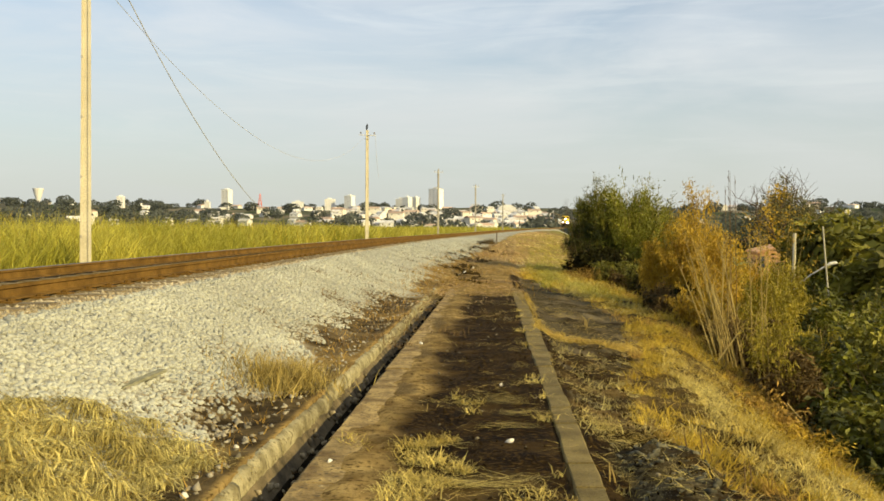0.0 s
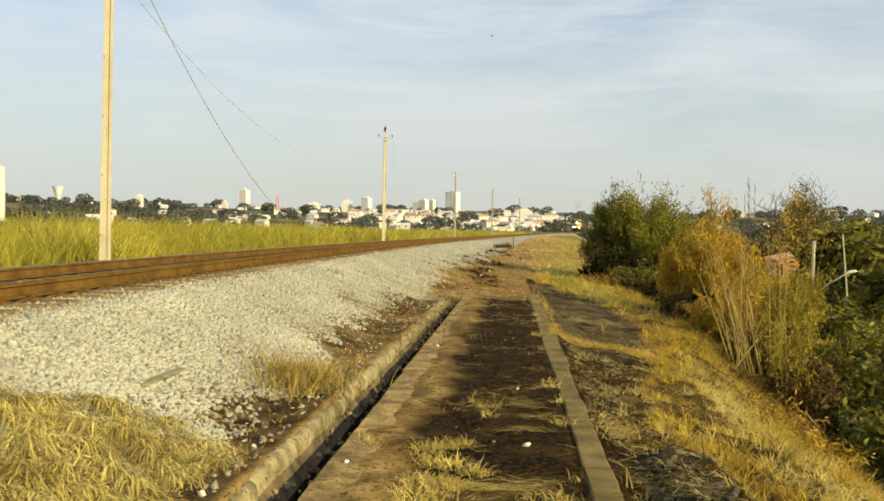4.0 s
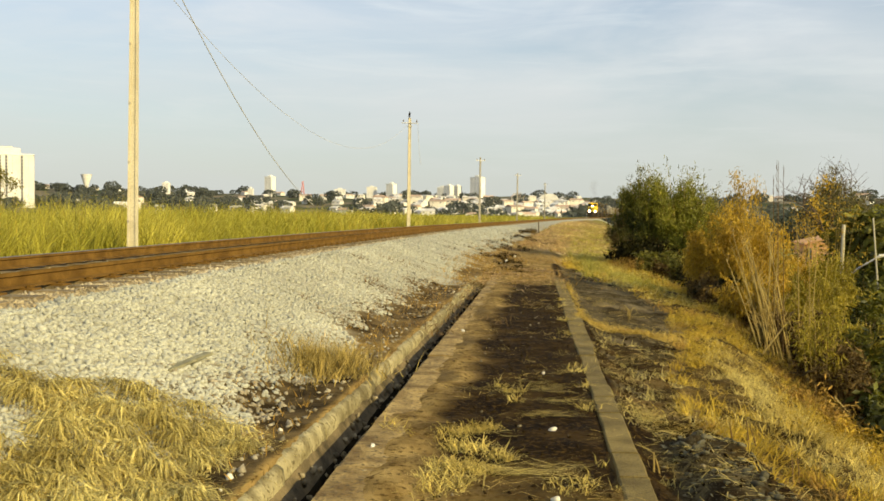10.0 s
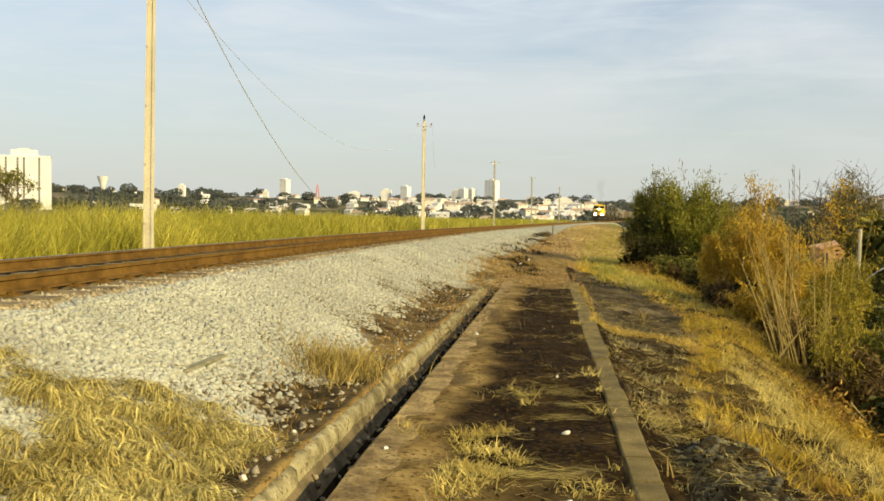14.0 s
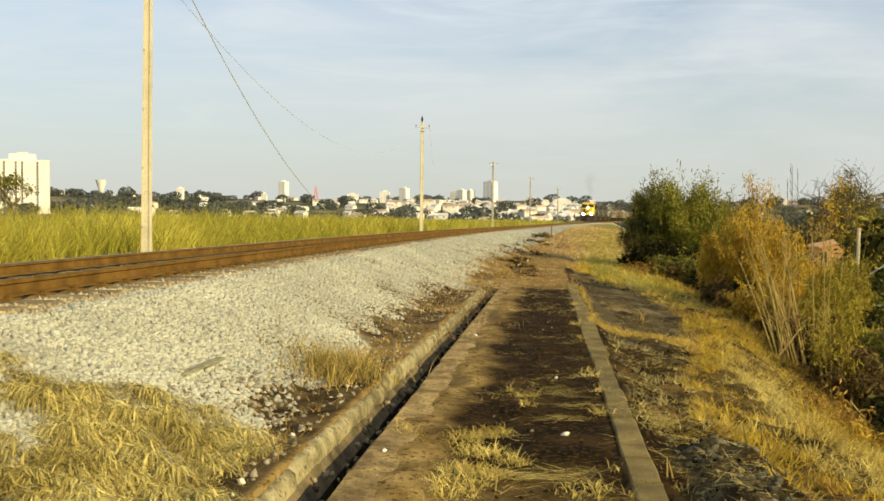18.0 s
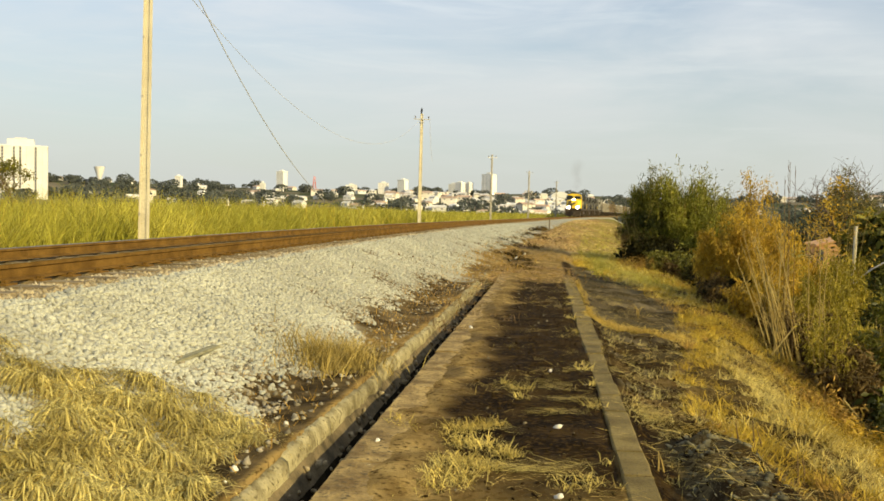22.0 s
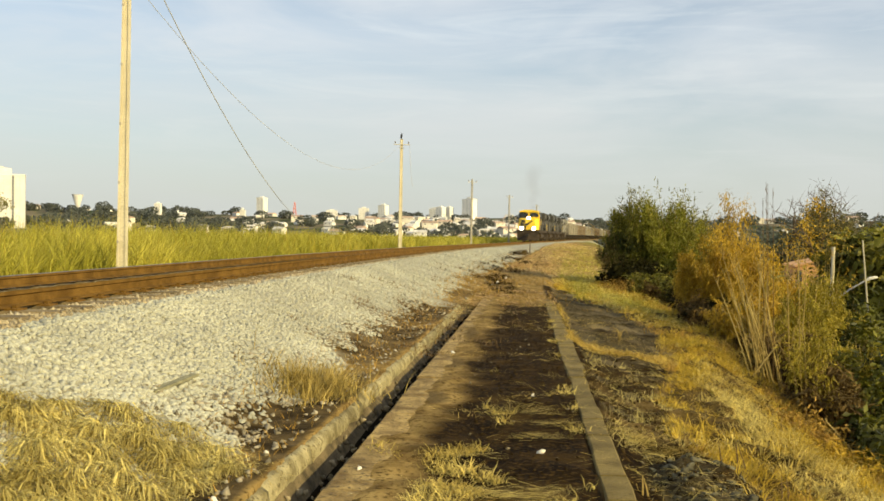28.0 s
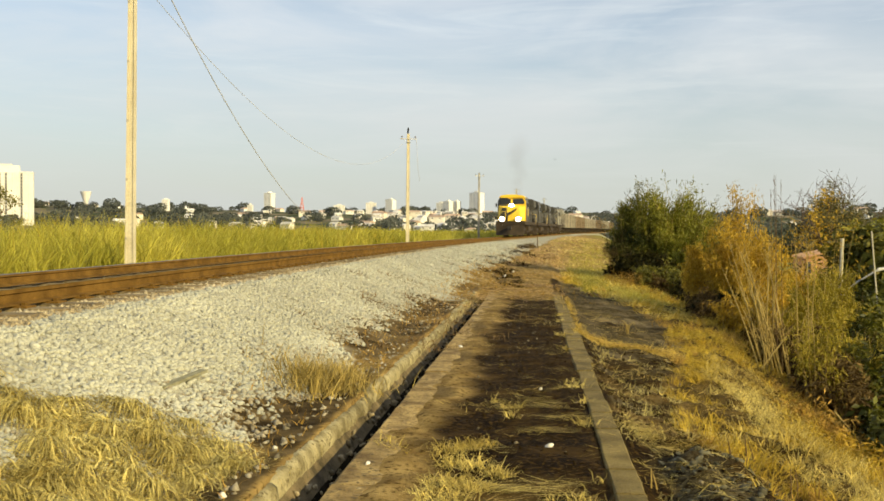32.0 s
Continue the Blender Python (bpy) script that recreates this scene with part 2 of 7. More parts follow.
# distance haze is mixed into the next two foliage colours
M_HAZY2 = mat("haze_grey_olive_leaves", (0.11, 0.100, 0.036), (0.23, 0.20, 0.08), 0.3, 3, 0.8, 0, vary="island", amount=0.4, trans=0.35)
M_HAZY = mat("haze_greyed_foliage", (0.085, 0.098, 0.066), (0.15, 0.16, 0.105), 0.1, 1.5, 0.9, 0, vary="island", amount=0.25, trans=0.45)
M_CANE = mat("bamboo_cane", (0.29, 0.200, 0.045), (0.46, 0.345, 0.105), 1.5, 20, 0.6, 0.1, vary="island", amount=0.3)
M_TWIG = mat("brown_twigs", (0.10, 0.06, 0.025), (0.2, 0.13, 0.05), 2, 20, 0.9, 0.2, vary="island", amount=0.3)
M_BARK = mat("bark", (0.09, 0.06, 0.035), (0.17, 0.12, 0.07), 3, 30, 0.95, 0.5)
# town trees, lightened in base colour to stand for haze
M_FARTREE = mat("haze_paled_foliage", (0.110, 0.120, 0.098), (0.15, 0.16, 0.132), 0.05, 0.6, 0.9, 0, vary="island", amount=0.15, trans=0.5)
M_WHITE = mat("pale_render", (0.72, 0.70, 0.64), (0.82, 0.80, 0.74), 0.1, 2, 0.9, 0, vary="object", amount=0.12)
M_CREAM = mat("cream_render", (0.66, 0.61, 0.50), (0.75, 0.70, 0.60), 0.1, 2, 0.9, 0, vary="object", amount=0.15)
# the white render greyed, for shade in window recesses
M_SHADEW = mat("shaded_white_facade", (0.33, 0.33, 0.33), (0.42, 0.41, 0.40), 0.1, 2, 0.9, 0)
M_ROOF = mat("clay_roof", (0.42, 0.30, 0.22), (0.55, 0.41, 0.31), 0.2, 3, 0.9, 0, vary="object", amount=0.3)
M_GREYROOF = mat("fibre_cement_roof", (0.50, 0.48, 0.45), (0.68, 0.66, 0.61), 0.2, 3, 0.9, 0, vary="object", amount=0.25)
M_WINDOW = mat("window_dark", (0.05, 0.055, 0.06), (0.09, 0.09, 0.10), 0.5, 3, 0.3, 0, spec=0.5)
M_BRICK = mat("orange_brick", (0.56, 0.30, 0.13), (0.66, 0.38, 0.18), 1.5, 30, 0.9, 0.3)
M_YELLOW = mat("yellow_loco_paint", (0.84, 0.56, 0.035), (0.90, 0.64, 0.065), 0.8, 15, 0.4, 0.03)
M_BLACK = mat("black_loco_paint", (0.022, 0.02, 0.018), (0.05, 0.042, 0.033), 0.8, 15, 0.5, 0.03)
M_HOOD = mat("grey_hood_paint", (0.042, 0.040, 0.034), (0.095, 0.090, 0.076), 0.8, 12, 0.6, 0.03)
M_HOOD2 = mat("faded_grey_hood_paint", (0.24, 0.23, 0.19), (0.33, 0.31, 0.26), 0.8, 12, 0.6, 0.03)
M_UNDER = mat("grimy_underframe", (0.028, 0.020, 0.012), (0.065, 0.046, 0.028), 1.2, 12, 0.85, 0.1)
M_GLASS = mat("cab_glass", (0.015, 0.016, 0.018), (0.03, 0.03, 0.032), 1, 5, 0.1, 0, spec=0.6)
M_WAGON = mat("dusty_wagon_steel", (0.22, 0.198, 0.155), (0.33, 0.298, 0.235), 0.5, 8, 0.85, 0.1, vary="object", amount=0.2)
M_WAGON2 = mat("rusty_wagon_steel", (0.15, 0.115, 0.075), (0.24, 0.185, 0.125), 0.5, 8, 0.85, 0.1, vary="object", amount=0.2)
M_STEEL = mat("galvanised_steel", (0.35, 0.34, 0.32), (0.46, 0.45, 0.42), 2, 30, 0.5, 0.05, metal=0.6)
M_WIRE = mat("dull_wire", (0.42, 0.42, 0.43), (0.50, 0.50, 0.50), 2, 30, 0.7, 0)
M_BIRD = mat("black_feathers", (0.012, 0.012, 0.013), (0.03, 0.028, 0.026), 20, 90, 0.7, 0)
M_PALE = mat("pale_rubble", (0.6, 0.57, 0.48), (0.75, 0.72, 0.62), 6, 60, 0.9, 0.2, vary="island", amount=0.15)
# shadow lying in the gutter, put into a black colour
M_GUTTER_SHADE = mat("gutter_shadow_black", (0.005, 0.004, 0.002), (0.020, 0.015, 0.007), 6, 60, 0.95, 0.5, spec=0.03)
M_CINDER = mat("grey_cinder", (0.05, 0.045, 0.024), (0.15, 0.135, 0.08), 6, 60, 0.95, 0.4, vary="island", amount=0.4)
M_PLANK = mat("weathered_grey_wood", (0.17, 0.16, 0.095), (0.28, 0.265, 0.165), 4, 40, 0.95, 0.3, stretch=(2, 12, 4))
M_CHAR = mat("charred_wood", (0.016, 0.010, 0.004), (0.045, 0.030, 0.012), 6, 50, 0.95, 0.4, spec=0.05)
M_LAMP = glow("headlamp_glow", (1.0, 0.93, 0.75), 34.0)
M_RED = mat("red_paint", (0.62, 0.13, 0.06), (0.7, 0.18, 0.09), 1, 8, 0.6, 0)

# ---- mesh helpers ----


def thing(name, label="", category="", group="", kind="", m=None):
    ob = new(name)
    ob.empty_display_size = 0.2
    if m is not None:
        ob.matrix_world = m
    return tagged(ob, label, category, group, kind)


def finish(name, me, material, parent=None, label=""):
    for one in (material if isinstance(material, (list, tuple)) else [material]):
        me.materials.append(one)
    ob = new(name, me)
    if parent is not None:
        ob.parent = parent
    return tagged(ob, label)


def part(name, bm, material, parent=None, label="", smooth=False):
    me = bpy.data.meshes.new(name)
    bmesh.ops.recalc_face_normals(bm, faces=bm.faces)
    bm.to_mesh(me)
    bm.free()
    if smooth:
        me.polygons.foreach_set("use_smooth", [True] * len(me.polygons))
    return finish(name, me, material, parent, label)


def sheet(name, verts, faces, material, parent=None, label="", smooth=False):
    """A mesh from numpy arrays: verts n x 3, faces n x 3 or n x 4."""
    me = bpy.data.meshes.new(name)
    k = faces.shape[1]
    me.vertices.add(len(verts)), me.loops.add(faces.size), me.polygons.add(len(faces))
    me.vertices.foreach_set("co", np.ascontiguousarray(verts, dtype=np.float32).ravel())
    me.loops.foreach_set("vertex_index", np.ascontiguousarray(faces, dtype=np.int32).ravel())
    me.polygons.foreach_set("loop_start", np.arange(0, faces.size, k, dtype=np.int32))
    me.update(calc_edges=True)
    if smooth:
        me.polygons.foreach_set("use_smooth", np.ones(len(faces), dtype=bool))
    return finish(name, me, material, parent, label)


def box(bm, x0, x1, y0, y1, z0, z1, bevel=0.0):
    vs = [bm.verts.new((x, y, z)) for z in (z0, z1) for y in (y0, y1) for x in (x0, x1)]
    fs = [bm.faces.new([vs[i] for i in q]) for q in ((0, 2, 3, 1), (4, 5, 7, 6), (0, 1, 5, 4), (2, 6, 7, 3), (0, 4, 6, 2), (1, 3, 7, 5))]
    if bevel:
        es = list({e for f in fs for e in f.edges})
        bmesh.ops.bevel(bm, geom=es, offset=bevel, segments=2, affect="EDGES")
    return vs


def boxes(*dims, bevel=0.0):
    bm = bmesh.new()
    for d in dims:
        box(bm, *d, bevel=bevel)
    return bm


def tube(bm, pts, radii, sides=8, cap=True):
    """A round bar through pts; radii one number or one for each point."""
    pts = [Vector(p) for p in pts]
    if not isinstance(radii, (list, tuple)):
        radii = [radii] * len(pts)
    rings = []
    for i, p in enumerate(pts):
        d = (pts[min(i + 1, len(pts) - 1)] - pts[max(i - 1, 0)]).normalized()
        a = d.cross(Vector((0, 0, 1)) if abs(d.z) < 0.95 else Vector((1, 0, 0))).normalized()
        b = d.cross(a)
        rings.append([bm.verts.new(p + radii[i] * (math.cos(t) * a + math.sin(t) * b)) for t in (2 * math.pi * k / sides for k in range(sides))])
    for r, s in zip(rings, rings[1:]):
        for k in range(sides):
            bm.faces.new((r[k], r[(k + 1) % sides], s[(k + 1) % sides], s[k]))
    if cap:
        bm.faces.new(rings[0][::-1]), bm.faces.new(rings[-1])
    return bm


def extrude_profile(bm, prof, ys, shift=lambda y: 0.0, lift=lambda y: 0.0, close=True):
    """Sweeps a profile of (x, z) along y; shift and lift move it sideways and up."""
    rings = [[bm.verts.new((x + shift(y), y, z + lift(y))) for x, z in prof] for y in ys]
    n = len(prof)
    for r, s in zip(rings, rings[1:]):
        for k in range(n if close else n - 1):
            bm.faces.new((r[k], r[(k + 1) % n], s[(k + 1) % n], s[k]))
    if close:
        bm.faces.new(rings[0][::-1]), bm.faces.new(rings[-1])
    return bm


def step01(v, a, b):
    t = np.clip((np.asarray(v, dtype=float) - a) / (b - a), 0, 1)
    return t * t * (3 - 2 * t)


def rough(x, y, s, seed=0.0):
    """A cheap smooth noise for numpy arrays, about -1 to 1."""
    x, y = np.asarray(x, dtype=float) * s + seed, np.asarray(y, dtype=float) * s - seed * 0.7
    return (np.sin(x * 1.7 + 1.3 * np.sin(y * 1.1 + seed)) + np.sin(y * 2.1 + 1.7 * np.sin(x * 0.9)) + 0.6 * np.sin(x * 3.9 + y * 3.1) + 0.5 * np.sin(y * 5.3 - x * 4.7)) / 3.1


# ---- the plan ----


def track_x(y):
    """Centre line of the curving track."""
    y = np.asarray(y, dtype=float)
    return -5.70 + 0.2 * y - 19.37 * (1 - np.exp(-y / 120.0))


def rail_z(y):
    return 1.02 - 0.20 * step01(y, 10, 110)


def gutter_x(y):
    """Edge of the path along the gutter."""
    return -1.28 + 0.064 * np.asarray(y, dtype=float)


def kerb_x(y):
    """Path side of the right kerb."""
    return 0.55 + 0.053 * np.asarray(y, dtype=float)


GUT_W = 0.31          # gutter, from its far kerb's inner face to the path
END_Y = 23.0          # where the concrete ends


def shoulder(y):
    """How far the clean ballast reaches from the track's centre, beyond the gutter's end."""
    return np.interp(y, (18, 21, 25, 31, 45, 63, 120), (4.1, 3.95, 3.7, 3.5, 4.2, 4.8, 4.6))


def scorch_edge(y):
    """How far right of the kerb the burnt ground reaches."""
    return np.interp(y, (3, 6.3, 7.2, 8.2, 9.5, 11.2, 13.3, 15.2, 18.8, 23.5, 27.1, 29.8), (1.1, 1.12, 1.05, 0.98, 0.95, 1.12, 1.55, 1.88, 2.11, 1.78, 1.31, 0.7))


def mound(r, y):
    """A low heap of ash and cinders beside the kerb, 0 to 1."""
    return step01(r + 0.05 * rough(r, y, 4.0, 2.0), 0.30, 0.52) * (1 - step01(r + 0.06 * (y - 6.5), 0.72, 1.2)) * step01(y, 3.2, 4.2) * (1 - step01(y + 0.25 * rough(r, y, 2.0, 4.0), 6.9, 7.7))


def path_z(y):
    return 0.62 * step01(y, 22, 85)


def ground_z(x, y):
    x, y = np.asarray(x, dtype=float), np.asarray(y, dtype=float)
    tx, gx, kx = track_x(y), gutter_x(np.minimum(y, 40)) + 0.12 * np.maximum(y - 40, 0), kerb_x(np.minimum(y, 40)) + 0.12 * np.maximum(y - 40, 0)
    pz = path_z(y)
    bed = rail_z(y) - 0.22
    field = bed - 0.22
    toe = np.minimum(gx - GUT_W - 0.55 + 0.75 * step01(y, 20, 30) - 0.9 * step01(y, 44, 70), tx + 6.5)
    top = np.minimum(tx + 1.78, toe - 0.5)
    z = np.where(x < tx - 1.8, field + (bed - field) * step01(x, tx - 2.6, tx - 1.8), bed)
    z = np.where(x > top, bed + (pz + 0.05 - bed) * np.clip((x - top) / (toe - top), 0, 1), z)
    z = np.where(x > toe, pz + 0.05 - 0.05 * step01(x, gx - GUT_W - 0.1, gx), z)
    # bank beyond the right kerb
    r = np.maximum(x - kx - 0.15, 0)
    crest = 1.7 + 1.5 * step01(y, 11, 22) + 0.25 * rough(y, y * 0, 0.25, 3.0)
    drop = (0.13 - 0.04 * step01(y, 12, 22)) * r + 0.42 * np.maximum(r - crest, 0) + 0.10 * step01(r, 0.0, 0.4) - 0.10
    drop = np.where(r > 0, np.minimum(drop + 0.1, 4.6 + 0.02 * r), 0)
    z = z - drop
    # unevenness
    off = step01(np.abs(x - tx), 1.9, 2.5)
    z = z + off * (0.02 * rough(x, y, 2.3) + 0.012 * rough(x, y, 6.0, 2.0)) + 0.10 * step01(r, 1.0, 4.0) * rough(x, y, 0.8, 5.0) + 0.045 * step01(r, 0.15, 0.6) * rough(x, y, 2.6, 1.5) + 0.03 * step01(r, 0.2, 0.5) * rough(x, y, 6.5, 3.5) + 0.07 * step01(y, 22, 30) * step01(x - tx, 3.2, 4.2) * rough(x, y, 1.1, 7.0)
    lip = x - tx - shoulder(y)
    z = z + 0.15 * step01(lip + 0.15 * rough(x, y, 0.7, 3.0), 0.4, 0.8) * (1 - step01(lip, 2.2, 4.5)) * step01(y, 42, 56) * (1 - step01(y, 100, 130))
    z = z + mound(r, y) * (0.13 + 0.035 * rough(x, y, 5.0, 2.5) + 0.02 * rough(x, y, 11.0, 6.5)) - 0.05 * step01(r, 0.0, 0.06) * (1 - step01(r, 0.22, 0.36)) * step01(y, 3.5, 4.5) * (1 - step01(y, 6.8, 7.4))
    # the land falls away to a valley and rises to the town's hills
    d = np.hypot(x, y)
    left = step01(tx - x, 12, 260)
    far = step01(y, 430, 700)
    away = np.maximum(left * step01(d, 90, 420), far)
    hill = -24 + 24 * step01(d, 500, 1000) + 30 * step01(d, 950, 1750) + 7 * rough(x, y, 0.0055, 1.0) * step01(d, 500, 1100) + 12 * step01(d, 1750, 3000)
    right = step01(x - kx, 40, 300)
    away = np.maximum(away, right * step01(d, 120, 500))
    z = z * (1 - away) + hill * away
    return z


def trench(x, y):
    gx = gutter_x(y)
    return (x > gx - GUT_W - 0.07) & (x < gx - 0.02) & (y < END_Y) & (y > -6)


def build_ground():
    us = np.concatenate([-np.geomspace(3600, 14, 44), np.arange(-13.6, -3.2, 0.34), np.arange(-3.2, 3.8, 0.07), np.arange(3.8, 12, 0.3), np.geomspace(12.2, 3600, 46)])
    ys = np.concatenate([-np.geomspace(900, 8, 12), np.arange(-7, 2.5, 0.5), np.arange(2.5, 12, 0.10), np.arange(12, 30, 0.2), np.arange(30, 95, 0.9), np.geomspace(96, 4200, 62)])
    Y, U = np.meshgrid(ys, us, indexing="ij")
    blend = np.exp(-np.maximum(np.abs(U) - 30, 0) / 150.0)
    X = U + np.where(Y < 40, gutter_x(Y) + 1.28, gutter_x(40) + 1.28 + 0.16 * (np.minimum(Y, 600) - 40)) * blend
    Z = ground_z(X, Y)
    Z = np.where(trench(X, Y), -0.34, Z)
    Z = np.where((X > gutter_x(Y) - 0.05) & (X < gutter_x(Y) + 0.10) & (Y < END_Y) & (Y > -6), Z - 0.05, Z)
    Z = np.where((X > kerb_x(Y) + 0.03) & (X < kerb_x(Y) + 0.17) & (Y < END_Y) & (Y > -6), Z - 0.06, Z)
    soil = step01(X + 0.05 * rough(X, Y, 3.0, 8.0), gutter_x(Y) + 0.16, gutter_x(Y) + 0.34) * (1 - step01(X, gutter_x(Y) + 0.38, gutter_x(Y) + 0.7)) * (Y < END_Y + 1) * (Y > -6)
    Z = Z + 0.028 * soil * (1 + 0.8 * rough(X, Y, 2.6, 3.3))
    n, k = Y.shape
    idx = np.arange(n * k).reshape(n, k)
    faces = np.stack([idx[:-1, :-1], idx[:-1, 1:], idx[1:, 1:], idx[1:, :-1]], -1).reshape(-1, 4)
    ob = sheet("ground", np.stack([X, Y, Z], -1).reshape(-1, 3), faces, M_GROUND, smooth=True)
    tagged(ob, "earth embankment with burnt black soil and dry grass", "ground", kind="structure")
    # where the soil is burnt, gravelly or green, or darkened as shade between tufts
    gx, kx, tx = gutter_x(Y), kerb_x(Y), track_x(Y)
    wob = 0.35 * rough(X, Y, 0.9, 4.0) + 0.18 * rough(X, Y, 2.9, 1.0)
    burnt = step01(X + wob * 0.6 + 0.10 * rough(X, Y, 5.5, 1.0), gx + 0.22, gx + 0.88) * (1 - step01(X, kx - 0.02, kx + 0.05)) * (1 - step01(Y + 2 * wob, END_Y - 2, END_Y + 0.6)) * (1 - 0.65 * (1 - step01(Y + wob * 2, 4.8, 6.4)))
    rr = X - kx
    far_in = scorch_edge(Y)
    patch = step01(rr, 0.0, 0.1) * (1 - step01(rr + 0.45 * wob, far_in - 0.15, far_in + 0.25)) * (1 - step01(Y + 1.5 * wob, 28.5, 31)) * (1 - 0.45 * step01(Y, 7.6, 8.2) * (1 - step01(Y, 10.2, 11.5)) * step01(rough(X, Y, 1.3, 9.0), -0.4, 0.4))
    strip = step01(X + wob, gx - 2.0, gx - 1.0) * (1 - step01(X, gx - GUT_W - 0.2, gx - GUT_W)) * step01(rough(X, Y, 0.55, 2.2) + 0.35, 0.0, 0.4) * (1 - step01(Y, 20, 30))
    for bx, by, rx, ry in ((-1.62, 7.5, 0.42, 0.75), (-1.35, 12.6, 0.55, 2.4), (-1.0, 18.0, 0.6, 2.5), (0.65, 30.5, 0.5, 4.5), (-0.4, 24.5, 0.6, 1.6), (-0.36, 9.1, 0.16, 0.5), (-0.22, 11.6, 0.2, 0.8), (-0.02, 15.0, 0.2, 1.2)):
        strip = np.maximum(strip, (0.9 if by < 9 else 0.6) * (1 - step01(np.hypot((X - bx) / rx, (Y - by) / ry) + 0.5 * wob, 0.45, 1.15)))
    gap = strip
    burnt = np.clip(np.maximum(burnt, 0.95 * patch), 0, 1)
    gravel = step01(tx + 6.9 - X, 0, 0.1) * step01(gx - GUT_W - 0.45 + 0.75 * step01(Y, 20, 30) + 0.3 * wob - X, 0, 0.2) * step01(X, tx - 2.6, tx - 2.2)
    far_edge = tx + shoulder(Y) + 0.9 * wob
    gravel = gravel * (1 - step01(Y, 17, 22)) + step01(Y, 17, 22) * step01(X, tx - 2.6, tx - 2.2) * (1 - step01(X, far_edge - 0.2, far_edge + 0.5))
    gravel = gravel * (1 - 0.85 * np.where(X > gx - 2.4, gap, 0))
    green = np.maximum(step01(tx - X, 2.2, 3.5), step01(X - kx, 6, 14))
    green = np.maximum(green, 0.55 * step01(Y, 24, 34) * step01(rough(X, Y, 0.35, 6.0), 0.0, 0.8) * step01(X - kx, -0.5, 1.5))
    town = step01(np.hypot(X, Y), 600, 950)
    ash = patch * step01(rr, 0.2, 0.35) * (0.15 + 0.2 * step01(Y, 10, 11.5) + 0.3 * step01(Y, 12.5, 15) + 0.35 * step01(rough(X, Y, 1.9, 6.0), -0.1, 0.5))
    for ay, ar, ly, lr in ((16.6, 0.62, 1.5, 0.28), (19.5, 0.9, 1.2, 0.3), (8.8, 0.45, 0.9, 0.3), (10.2, 0.7, 0.8, 0.25)):
        ash = np.maximum(ash, patch * (1 - step01(np.hypot((Y - ay) / ly, (rr - ar) / lr) + 0.4 * wob, 0.5, 1.1)))
    ash = np.clip(np.maximum(ash, 0.75 * mound(rr, Y)), 0, 1)
    # shade between the bank's grass tufts, a mask for the soil colour
    tuft_shade = step01(rr + 0.3 * wob, far_in - 0.1, far_in + 0.3) * (1 - step01(Y, 30, 45)) * (1 - step01(rr, 5, 8))
    for key, a in (("tuft_shade", tuft_shade), ("ash", ash), ("soot", strip), ("burnt", burnt), ("gravel", gravel), ("green", green), ("town", town)):
        at = ob.data.attributes.new(key, "FLOAT", "POINT")
        at.data.foreach_set("value", a.astype(np.float32).ravel())
    return ob


